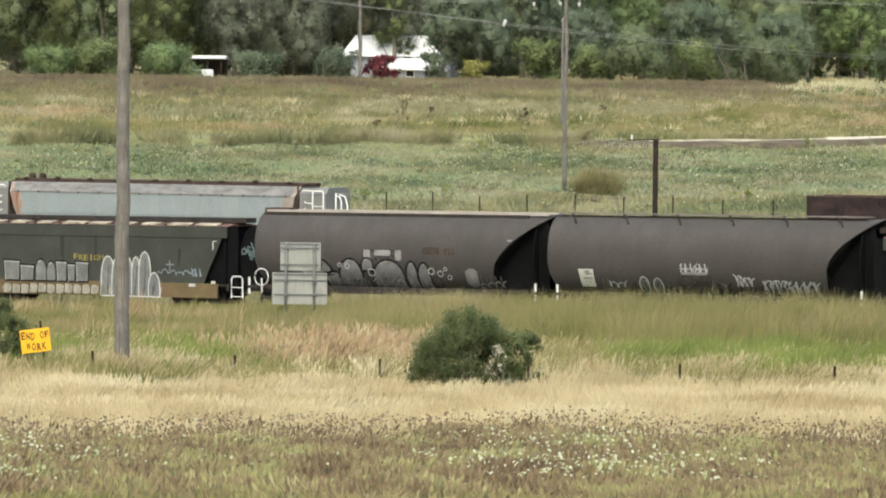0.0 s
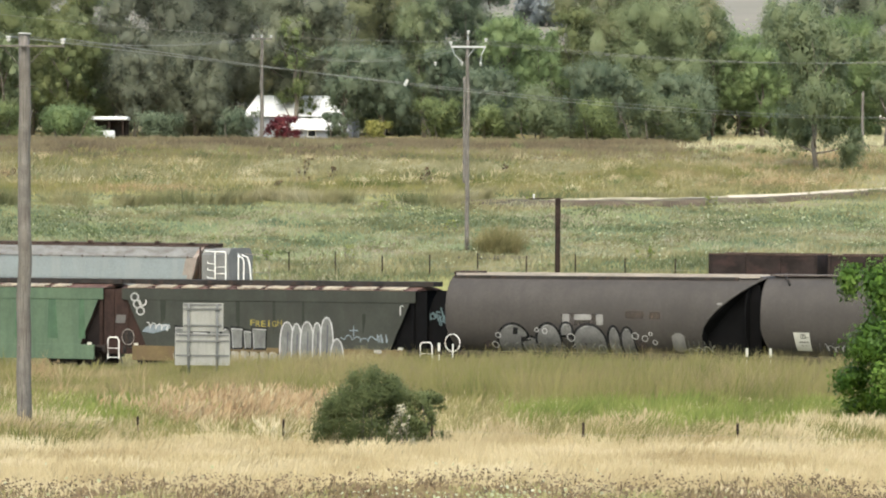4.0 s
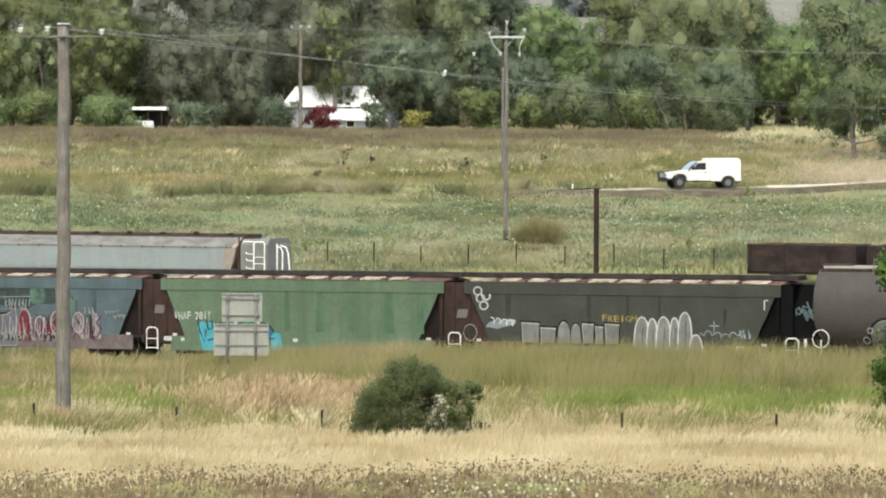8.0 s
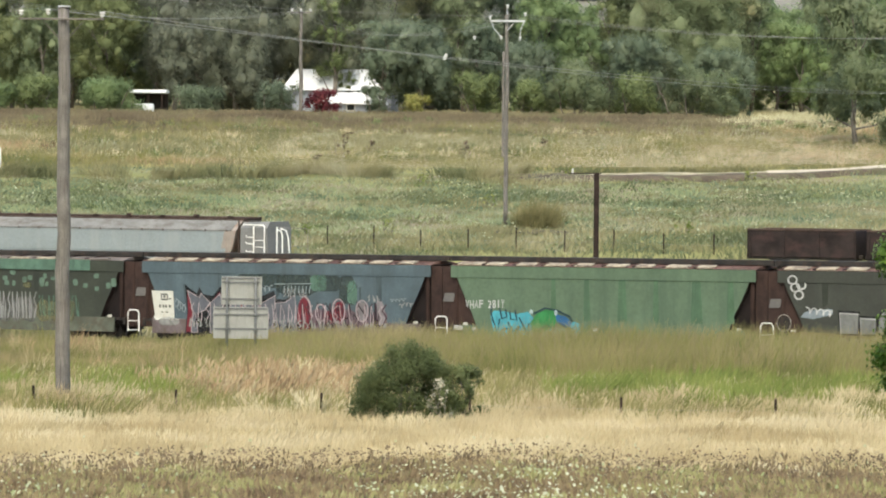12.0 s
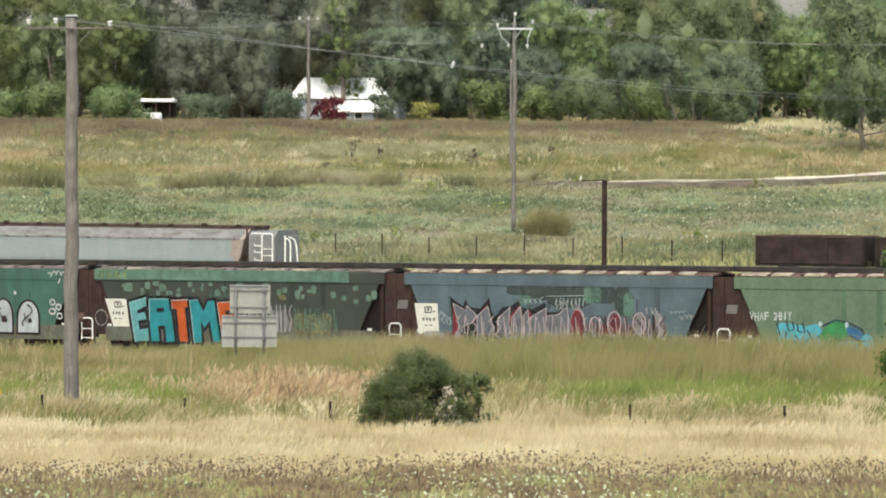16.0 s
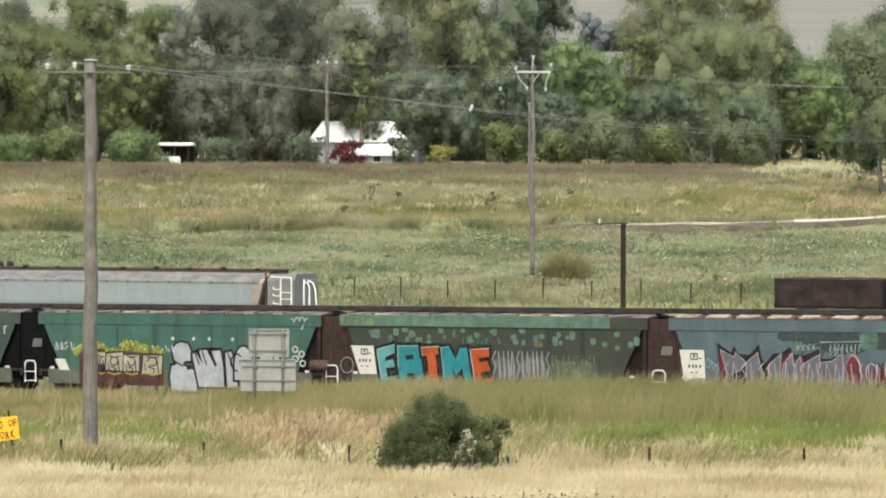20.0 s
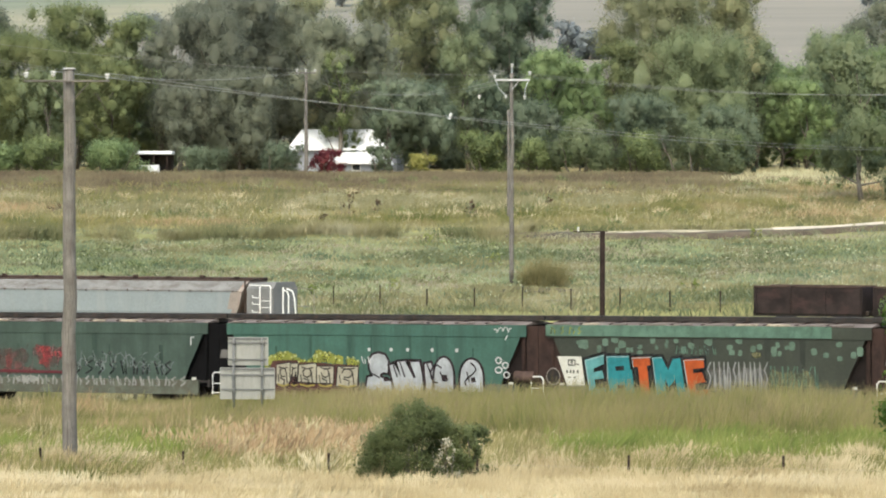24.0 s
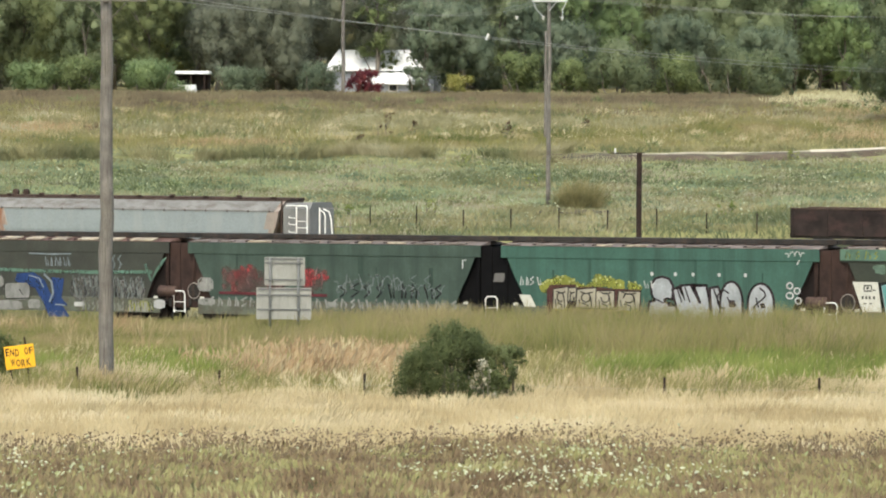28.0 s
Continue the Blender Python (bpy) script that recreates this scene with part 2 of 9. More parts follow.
M_SHRUB = leafy("shrub_leaves", [(0.00, (0.112, 0.144, 0.064)), (0.40, (0.176, 0.220, 0.095)), (0.80, (0.255, 0.304, 0.136)), (1.00, (0.367, 0.409, 0.190))], 0.45, 0.5, clump=1.0)
M_BUSH = leafy("dark_bush_leaves", [(0.00, (0.068, 0.090, 0.038)), (0.40, (0.108, 0.135, 0.055)), (0.80, (0.165, 0.195, 0.085)), (1.00, (0.24, 0.27, 0.125))], 0.5, 0.6, clump=1.0)
M_TREEGREEN = leafy("broad_green_leaves", [(0.0, (0.038, 0.085, 0.014)), (0.5, (0.095, 0.180, 0.028)), (1.0, (0.190, 0.275, 0.057))], 0.35, 0.45, clump=1.0)
M_PURPLE = leafy("dark_red_leaves", [(0.0, (0.07, 0.015, 0.02)), (0.5, (0.14, 0.03, 0.04)), (1.0, (0.22, 0.06, 0.06))], 0.3, clump=1.0)
M_YELLOW = leafy("yellow_green_leaves", [(0.0, (0.153, 0.162, 0.040)), (0.5, (0.272, 0.264, 0.080)), (1.0, (0.383, 0.357, 0.140))], 0.3, clump=1.0)
M_GREY_SHRUB = leafy("pale_dead_sprigs", [(0.0, (0.22, 0.21, 0.14)), (0.5, (0.38, 0.36, 0.26)), (1.0, (0.55, 0.52, 0.40))], 0.2, clump=1.0)
M_DARKWEED = leafy("dark_dock_weed", [(0.0, (0.05, 0.03, 0.02)), (0.6, (0.11, 0.07, 0.04)), (1.0, (0.18, 0.14, 0.07))], 0.15, clump=1.0)
# distance haze is mixed into these leaf colours as a grey-blue cast
M_FARLEAF = leafy("haze_blued_hill_leaves", [(0.00, (0.165, 0.190, 0.195)), (0.50, (0.205, 0.230, 0.235)), (1.00, (0.26, 0.28, 0.28))], 0.2, clump=0.1)
M_BARK = worn("gum_bark", (0.15, 0.13, 0.11), 0.9, spread=0.4, scale=1.5, stain=(0.27, 0.25, 0.21), amount=0.4, stretch=(3, 3, 0.3), bump=0.5)
M_POLE = worn("weathered_pole_wood", (0.165, 0.152, 0.138), 0.9, spread=0.3, scale=2.0, stain=(0.07, 0.06, 0.05), amount=0.5, stretch=(8, 8, 0.2), bump=0.6)
M_POSTDARK = worn("dark_rusty_post", (0.028, 0.019, 0.016), 1.0, spread=0.4, scale=3)
M_STEEL = worn("galvanised_steel", (0.45, 0.46, 0.46), 0.5, 0.6, 0.15, 2.0)
M_RAIL = worn("rail_steel", (0.16, 0.11, 0.08), 0.45, 0.7, 0.3, 2.0)
M_BALLAST = worn("track_ballast", (0.20, 0.18, 0.16), 0.95, 0, 0.5, 6.0, bump=1.0)
M_SLEEPER = worn("timber_sleeper", (0.11, 0.09, 0.075), 0.95, 0, 0.4, 3.0, bump=0.6)
M_ROAD = worn("pale_dirt_road", (0.52, 0.46, 0.37), 0.95, 0, 0.2, 0.7, bump=0.4)
M_TRACKGRASS = worn("trodden_grass", (0.175, 0.175, 0.075), 0.95, 0, 0.3, 0.5, stain=(0.16, 0.18, 0.07), amount=0.5, stretch=(1, 1, 1), bump=0.4)
M_DUSTTRACK = worn("dusty_wheel_track", (0.40, 0.355, 0.27), 0.95, 0, 0.3, 0.5, stain=(0.15, 0.15, 0.075), amount=0.62, stretch=(0.35, 1, 1), bump=0.4)
M_SOIL = worn("dark_bare_soil", (0.085, 0.066, 0.047), 0.95, 0, 0.5, 0.5, stain=(0.15, 0.16, 0.085), amount=0.45, stretch=(0.5, 1, 1), bump=0.5)
M_CERAMIC = worn("white_ceramic", (0.55, 0.55, 0.53), 0.25, 0, 0.05, 3.0, bump=0)
M_WIRE = worn("aluminium_wire", (0.30, 0.295, 0.28), 0.7, 0.0, 0.05, 1.0, bump=0)
M_WHITE = worn("white_enamel", (0.64, 0.65, 0.64), 0.3, 0, 0.05, 1.0, bump=0.02)
M_WHITEPAINT = worn("white_steel_paint", (0.74, 0.74, 0.70), 0.5, 0, 0.12, 3.0, stain=(0.35, 0.22, 0.12), amount=0.2)
M_ROOFWHITE = worn("white_roof_sheet", (0.80, 0.82, 0.84), 0.4, 0.0, 0.06, 0.4)
M_WALLGREY = worn("grey_weatherboard", (0.33, 0.35, 0.40), 0.8, 0, 0.1, 0.7)
M_TYRE = worn("tyre_rubber", (0.03, 0.03, 0.03), 0.85, 0, 0.2, 4.0)
M_BLACK = worn("black_plastic", (0.025, 0.025, 0.027), 0.5, 0, 0.2, 3.0)
M_GLASS, _n, _l, _p = shader("tinted_glass")
_p.inputs["Base Color"].default_value, _p.inputs["Roughness"].default_value = (0.02, 0.025, 0.03, 1), 0.05
# pale base colour stands for the sky reflected in the glass
M_SCREEN, _n, _l, _p = shader("sky_bright_windscreen")
_p.inputs["Base Color"].default_value, _p.inputs["Roughness"].default_value, _p.inputs["Metallic"].default_value = (0.30, 0.33, 0.34, 1), 0.08, 0.4
M_LAMP, _n, _l, _p = shader("headlamp_lens")
_p.inputs["Base Color"].default_value, _p.inputs["Roughness"].default_value, _p.inputs["Metallic"].default_value = (0.7, 0.7, 0.72, 1), 0.1, 0.6
M_DUST, _n, _l, _p = shader("road_dust")
_p.inputs["Base Color"].default_value, _p.inputs["Roughness"].default_value = (0.50, 0.43, 0.33, 1), 1.0
M_SIGNBACK = worn("aluminium_sign_back", (0.285, 0.285, 0.262), 0.6, 0.1, 0.12, 1.6, stain=(0.21, 0.21, 0.195), amount=0.45)
M_SIGNRIB = worn("grey_sign_rail", (0.145, 0.148, 0.145), 0.6, 0.3, 0.1, 2.0)
M_YELLOWSIGN = worn("yellow_sign_face", (0.80, 0.42, 0.03), 0.5, 0, 0.05, 2.0, bump=0)
M_BLACKPAINT = worn("black_lettering", (0.02, 0.02, 0.02), 0.6, 0, 0.1, 4.0, bump=0)


PAINTS = {}


FADED = {"rose_grey": 0.9, "washed_red": 0.75, "washed_pink": 0.8, "washed_scarlet": 0.55, "rose_white": 0.6, "dusty_rose": 0.7, "faded_tan": 0.6, "faded_panel": 0.4, "drab_silver": 0.55, "khaki": 0.55, "mauve": 0.35, "slate": 0.4, "mint": 0.45, "sage": 0.3, "lime": 0.5, "chalk_white": 0.55, "chalk_cream": 0.4, "faded_mint": 0.2, "slate_white": 0.5, "grey": 0.4, "red": 0.25, "blue": 0.3, "block_grey": 0.35, "powder_blue": 0.35, "bubble_grey": 0.35, "dull_silver": 0.3, "bone": 0.25, "light_cyan": 0.2}


def scuffed(m, share):
    """Sprayed paint that has weathered away in ragged streaks, so that the wagon's own paint shows through."""
    nodes, links = m.node_tree.nodes, m.node_tree.links
    n = noise_node(nodes, links, 3.2, 7, 0.68, (1, 1, 0.55))
    gone = min(share, 0.8)
    r = ramp_node(nodes, [(0.30 + 0.12 * gone, (gone, gone, gone)), (0.50 + 0.22 * gone, (0.25 * gone,) * 3), (0.85, (0, 0, 0))])
    links.new(n.outputs[0], r.inputs[0])
    clear = nodes.new("ShaderNodeBsdfTransparent")
    mix = nodes.new("ShaderNodeMixShader")
    links.new(r.outputs[0], mix.inputs[0])
    links.new(nodes["Principled BSDF"].outputs[0], mix.inputs[1])
    links.new(clear.outputs[0], mix.inputs[2])
    links.new(mix.outputs[0], nodes["Material Output"].inputs[0])


def paint(name, colour, rough=0.6, spread=0.12):
    if name not in PAINTS:
        PAINTS[name] = worn("spray_" + name, tuple(c * 0.62 for c in colour), rough, 0, max(spread, 0.22), 1.6, stain=tuple(c * 0.42 for c in colour), amount=0.32, stretch=(1, 1, 0.5), bump=0)
        scuffed(PAINTS[name], FADED.get(name, 0.18))
    return PAINTS[name]


# ---------------------------------------------------------------- mesh helpers
def mesh_ob(name, bm, material, smooth=False):
    me = bpy.data.meshes.new(name)
    bm.normal_update()
    bm.to_mesh(me)
    bm.free()
    if smooth:
        me.polygons.foreach_set("use_smooth", [True] * len(me.polygons))
    me.materials.append(material)
    return new(name, me)


def part(name, bm, material, parent, label="", smooth=False):
    ob = mesh_ob(name, bm, material, smooth)
    ob.parent = parent
    if label:
        ob["label"] = label
    return ob


def thing(name, label, category, m=None, group="", kind=""):
    ob = new(name)
    ob.empty_display_size = 0.3
    if m is not None:
        ob.matrix_world = m
    return tagged(ob, label, category, group, kind)


def box(bm, x0, x1, y0, y1, z0, z1, bevel=0.0):
    r = bmesh.ops.create_cube(bm, size=1)
    vs = r["verts"]
    for v in vs:
        v.co = Vector(((x0 + x1) / 2 + v.co.x * (x1 - x0), (y0 + y1) / 2 + v.co.y * (y1 - y0), (z0 + z1) / 2 + v.co.z * (z1 - z0)))
    if bevel:
        es = list({e for v in vs for e in v.link_edges})
        bmesh.ops.bevel(bm, geom=es, offset=bevel, segments=1, affect="EDGES")
    return bm


def boxes(*dims, bevel=0.0):
    bm = bmesh.new()
    for d in dims:
        box(bm, *d, bevel=bevel)
    return bm


def tube(points, radius, sides=6, closed=False, bm=None, taper=None):
    """A tube along points; taper gives a radius for each of them."""
    bm = bm or bmesh.new()
    pts = [Vector(p) for p in points]
    rings = []
    for i, p in enumerate(pts):
        a = pts[i - 1] if (i or closed) else p
        b = pts[(i + 1) % len(pts)] if (i + 1 < len(pts) or closed) else p
        d = (b - a).normalized()
        side = d.cross(Vector((0, 0, 1)))
        if side.length < 0.05:
            side = d.cross(Vector((1, 0, 0)))
        side.normalize()
        up = side.cross(d)
        r = taper[i] if taper else radius
        rings.append([bm.verts.new(p + (side * math.cos(2 * math.pi * k / sides) + up * math.sin(2 * math.pi * k / sides)) * r) for k in range(sides)])
    n = len(rings)
    for i in range(n if closed else n - 1):
        a, b = rings[i], rings[(i + 1) % n]
        for k in range(sides):
            bm.faces.new((a[k], a[(k + 1) % sides], b[(k + 1) % sides], b[k]))
    if not closed:
        bm.faces.new(rings[0][::-1])
        bm.faces.new(rings[-1])
    return bm


def disc(bm, centre, axis, radius, depth, sides=20, inner=0.0):
    """A short drum round an axis through centre."""
    q = Vector(axis).normalized().to_track_quat("Z", "Y").to_matrix().to_4x4()
    m = Matrix.Translation(centre) @ q
    bmesh.ops.create_cone(bm, cap_ends=True, segments=sides, radius1=radius, radius2=radius, depth=depth, matrix=m)
    return bm


def raw_mesh(name, verts, faces, material):
    """A large joined mesh from arrays: verts (n, 3), faces (m, k)."""
    me = bpy.data.meshes.new(name)
    k = faces.shape[1]
    me.vertices.add(len(verts))
    me.vertices.foreach_set("co", np.ascontiguousarray(verts, dtype=np.float32).ravel())
    me.loops.add(faces.size)
    me.loops.foreach_set("vertex_index", np.ascontiguousarray(faces, dtype=np.int32).ravel())
    me.polygons.add(len(faces))
    me.polygons.foreach_set("loop_start", np.arange(0, faces.size, k, dtype=np.int32))
    me.polygons.foreach_set("loop_total", np.full(len(faces), k, dtype=np.int32))
    me.update(calc_edges=True)
    me.validate()
    me.materials.append(material)
    return new(name, me)


# ---------------------------------------------------------------- the lie of the land
THETA = 24.155                                   # the railway's turn from the x axis, towards the camera on the right
UX, UY = math.cos(radians(THETA)), -math.sin(radians(THETA))
NX, NY = -UY, UX
PROFILE_Q = np.array([-60, 0, 12, 30, 60, 70, 80, 95, 105, 118, 130, 140, 146, 149, 156, 160, 168, 178, 186, 196, 211, 225, 236, 242, 260, 280, 300, 325, 400, 600, 900, 1500, 2500, 3400, 4500])
PROFILE_Z = np.array([6.9, 6.8, 6.4, 4.6, 1.9, 1.72, 1.55, 1.22, 0.98, 0.66, 0.42, 0.22, 0.0, -0.4, -0.45, -0.1, 0.45, 0.55, 1.75, 2.75, 3.97, 5.3, 6.5, 6.95, 8.3, 9.7, 11.0, 11.6, 13.5, 22, 52, 118, 235, 300, 310])


GRADE, LEVEL_AT = 0.007, 6.0                     # the railway climbs gently to the right


def grade_z(s):
    return GRADE * (s - LEVEL_AT)


def ground_z(x, y):
    """Height of the ground: a rise under the camera, the railway in a dip, a long slope and far hills behind."""
    x, y = np.asarray(x, dtype=float), np.asarray(y, dtype=float)
    run, off = (x + 0.09) * UX + (y - 152.7) * UY, (x + 0.09) * NX + (y - 152.7) * NY
    fall = grade_z(np.clip(run, -50, 50)) * np.exp(-(off / 10) ** 2)
    k = 0.4485 * np.clip((y - 105) / 25, 0, 1) * np.clip((225 - y) / 30, 0, 1)
    q = y + k * np.clip(x, -45, 45)
    z = np.interp(q, PROFILE_Q, PROFILE_Z) + fall + 0.1 * np.clip((y - 318) / 30, 0, 1) * np.clip((480 - y) / 100, 0, 1) * np.clip((x - 24) / 6, 0, 1)
    far = np.clip((y - 500) / 1500, 0, 1)
    return z + far * 26 * np.sin(x * 0.0021 + 0.6) + 0.05 * np.sin(x * 0.7 + y * 0.33) * np.sin(y * 0.41 - x * 0.2) * (np.abs(q - 152) > 8)


def gz(x, y):
    return float(ground_z(x, y))


def build_ground():
    near = np.concatenate([np.arange(-40, 60, 5), np.arange(60, 262, 1.5), np.arange(262, 340, 4), np.arange(340, 520, 15)])
    xs = np.concatenate([[-900, -500, -300, -200, -150, -120, -100, -85], np.arange(-72, 72.1, 3), [85, 100, 120, 150, 200, 300, 500, 900]])
    gx, gy = np.meshgrid(xs, near)
    n, c = gx.shape
    verts = np.stack([gx, gy, ground_z(gx, gy)], -1).reshape(-1, 3)
    i = np.arange((n - 1) * c).reshape(n - 1, c)[:, :-1].ravel()
    faces = np.stack([i, i + 1, i + c + 1, i + c], -1)
    tagged(raw_mesh("ground", verts, faces, M_GROUND), "uneven meadow ground rising behind a railway", "ground", kind="structure")
    ys = np.concatenate([[505], np.arange(520, 1000, 40), np.arange(1000, 2600, 80), [2800, 3100, 3400, 3900, 4500]])
    gx, gy = np.meshgrid(np.linspace(-2400, 2400, 81), ys)
    n, c = gx.shape
    z = ground_z(gx, gy)
    z[0] -= 1.0
    verts = np.stack([gx, gy, z], -1).reshape(-1, 3)
    i = np.arange((n - 1) * c).reshape(n - 1, c)[:, :-1].ravel()
    faces = np.stack([i, i + 1, i + c + 1, i + c], -1)
    tagged(raw_mesh("backdrop", verts, faces, M_HILL), "pale grazed hillside with paddocks", "hillside", kind="structure")


def strip(name, x0, x1, half, centre, lift, material, label, category, bumpy=0.0):
    """A band that follows the ground; centre(x) is its middle line."""
    xs = np.arange(x0, x1 + 0.01, 2.0)
    cols = np.linspace(-half, half, 5)
    rng = np.random.default_rng(7)
    v = []
    for x in xs:
        e = 1 + bumpy * rng.uniform(-1, 1)
        for cidx, c in enumerate(cols):
            y = centre(x) + c * e
            v.append((x, y, gz(x, y) + (lift if abs(c) < half else -0.03)))
    n = len(xs)
    i = np.array([r * 5 + k for r in range(n - 1) for k in range(4)])
    faces = np.stack([i, i + 5, i + 6, i + 1], -1)
    tagged(raw_mesh(name, np.array(v), faces, material), label, category, kind="structure")


def road_y(x):
    bend = min(max(x - 14.0, 0.0), 20.0)
    return 238.0 + 0.09 * min(max(x, -60), 60) + 0.022 * bend ** 2 + 0.88 * min(max(x - 34.0, 0.0), 26.0)


build_ground()
strip("grass_track", -150, 10, 1.2, road_y, 0.14, M_TRACKGRASS, "overgrown grassy wheel track across the slope", "track")
strip("road", 10, 22, 0.7, road_y, 0.18, M_DUSTTRACK, "narrow dusty wheel track of the dirt road", "road")
strip("road", 22, 150, 1.3, road_y, 0.18, M_ROAD, "pale unsealed dirt road across the slope", "road")
strip("verge", 4, 90, 1.5, lambda x: road_y(x) - 3.1, 0.3, M_SOIL, "dark bare soil bank below the dirt road", "bank", 0.5)


def along(s, d, z=0.0):
    """A place s metres along the main track and d metres behind its centre line."""
    return Vector((-0.09 + UX * s + NX * d, 152.70 + UY * s + NY * d, z))


def build_track(d, z, s0, s1, label):
    m = Matrix.Translation(along(0, d, z)) @ pose(0, 0, 0, 0, 0, -THETA)
    if d == 0.0:
        m = Matrix.Translation(along(0, d, z + grade_z(0))) @ pose(0, 0, 0, 0, 0, -THETA) @ Matrix.Rotation(-math.atan(GRADE), 4, "Y")
    bed = bmesh.new()
    rows = []
    for s in np.arange(s0, s1 + 0.1, 4.0):
        rows.append([bed.verts.new((s, a, b)) for a, b in ((-2.9, -0.75), (-1.7, -0.3), (1.7, -0.3), (2.9, -0.75))])
    for a, b in zip(rows, rows[1:]):
        for k in range(3):
            bed.faces.new((a[k], b[k], b[k + 1], a[k + 1]))
    track = thing("railway_track", label, "railway track", m, kind="structure")
    part("ballast_bed", bed, M_BALLAST, track)
    for side in (-1, 1):
        c = side * 0.7175
        bm = bmesh.new()
        box(bm, s0, s1, c - 0.07, c + 0.07, -0.16, -0.145)
        box(bm, s0, s1, c - 0.01, c + 0.01, -0.145, -0.04)
        box(bm, s0, s1, c - 0.035, c + 0.035, -0.04, 0.0)
        part("rail", bm, M_RAIL, track)
    bm = bmesh.new()
    rng = random.Random(3)
    for s in np.arange(s0, s1, 0.68):
        box(bm, s - 0.11, s + 0.11, -1.2 + rng.uniform(-0.05, 0.05), 1.2, -0.31, -0.16)
    part("sleepers", bm, M_SLEEPER, track)["kind"] = "stuff"
    return track


build_track(0.0, 0.0, -60, 60, "main railway track on a low ballast bed")


# ---------------------------------------------------------------- painted marks on wagon sides
STRETCH = 1.027          # true wagon length over the nominal plan
GLYPHS = {}
MARK_SHIFT, MARK_DROP = {}, {}


def glyph(ch, fat):
    """A letter of the built-in font, fitted into the unit square: points and triangles."""
    if (ch, fat) not in GLYPHS:
        cu = bpy.data.curves.new("glyph", "FONT")
        cu.body, cu.offset, cu.resolution_u = ch, fat, 3
        ob = new("glyph", cu)
        bpy.context.view_layer.update()
        me = bpy.data.meshes.new_from_object(ob)
        v = np.array([tuple(p.co) for p in me.vertices])[:, :2]
        f = [tuple(p.vertices) for p in me.polygons]
        bpy.data.objects.remove(ob)
        bpy.data.meshes.remove(me)
        bpy.data.curves.remove(cu)
        lo, hi = v.min(0), v.max(0)
        GLYPHS[ch, fat] = ((v - lo) / (hi - lo), f)
    return GLYPHS[ch, fat]


def daub(name, shapes, material, parent, lift, side, label=""):
    """Paint on a wagon's near side: shapes are (points (x, z), faces); side(z) is the wall's half width there."""
    if len(shapes) > 1:
        return [daub(name, [sh], material, parent, lift + 0.0004 * i, side, label) for i, sh in enumerate(shapes)][0]
    bm = bmesh.new()
    dx = MARK_SHIFT.get(parent.name, 0.0)
    for pts, faces in shapes:
        hi, lo, drop = MARK_DROP.get(parent.name, (2.0, 1.0, 0.0)) if side is always_flat else (2.0, 1.0, 0.0)
        vs = [bm.verts.new(((x + dx) * STRETCH, 0, z - drop * min(max((hi - z) / (hi - lo), 0.0), 1.0))) for x, z in pts]
        for f in faces:
            if len(set(f)) > 2:
                bm.faces.new([vs[i] for i in f])
    if side(1.0) != side(2.2):
        for z in np.arange(0.9, 4.2, 0.12):
            bmesh.ops.bisect_plane(bm, geom=bm.verts[:] + bm.edges[:] + bm.faces[:], plane_co=(0, 0, z), plane_no=(0, 0, 1))
    for v in bm.verts:
        v.co.y = -side(v.co.z) - lift
    bmesh.ops.recalc_face_normals(bm, faces=bm.faces[:])
    return part(name, bm, material, parent, label)


def letters(text, x0, x1, z0, z1, fat, rng, tilt=8, slant=0.0, overlap=0.06):
    n, shapes = len(text), []
    w = (x1 - x0) / n
    for i, ch in enumerate(text):
        if ch == " ":
            continue
        p, f = glyph(ch, fat)
        q = p.copy()
        a = radians(rng.uniform(-tilt, tilt))
        cw, chh = w * (1 + overlap * 2) * (0.32 if ch in "1I" else 1.0), (z1 - z0) * rng.uniform(0.92, 1.05)
        q = (q - 0.5) * (cw, chh)
        q[:, 0] += slant * q[:, 1]
        q = q @ np.array([[math.cos(a), math.sin(a)], [-math.sin(a), math.cos(a)]])
        q += (x0 + w * (i + 0.5), (z0 + z1) / 2 + rng.uniform(-0.03, 0.03))
        shapes.append((q, f))
    return shapes


def patch(x, z, w, h, square=4.0, n=18, tilt=0.0, jag=0.0, rng=None):
    """A rounded or ragged flat patch."""
    pts = []
    for i in range(n):
        a = 2 * math.pi * i / n
        c, s = math.cos(a), math.sin(a)
        k = (abs(c) ** square + abs(s) ** square) ** (-1 / square)
        if jag:
            k *= 1 + rng.uniform(-jag, jag)
        px, pz = c * k * w / 2, s * k * h / 2
        pts.append((x + px * math.cos(tilt) - pz * math.sin(tilt), z + px * math.sin(tilt) + pz * math.cos(tilt)))
    return pts, [tuple(range(n))]


def ring(x, z, w, h, t=0.05, n=20):
    pts = [(x + math.cos(2 * math.pi * i / n) * (w / 2 - k) , z + math.sin(2 * math.pi * i / n) * (h / 2 - k)) for k in (0, t) for i in range(n)]
    return pts, [(i, (i + 1) % n, n + (i + 1) % n, n + i) for i in range(n)]


def stroke(points, t=0.05):
    """A sprayed line through points."""
    pts, faces = [], []
    for i, (x, z) in enumerate(points):
        a, b = points[max(i - 1, 0)], points[min(i + 1, len(points) - 1)]
        d = Vector((b[0] - a[0], b[1] - a[1])).normalized()
        pts += [(x - d.y * t / 2, z + d.x * t / 2), (x + d.y * t / 2, z - d.x * t / 2)]
    for i in range(len(points) - 1):
        faces.append((2 * i, 2 * i + 1, 2 * i + 3, 2 * i + 2))
    return pts, faces


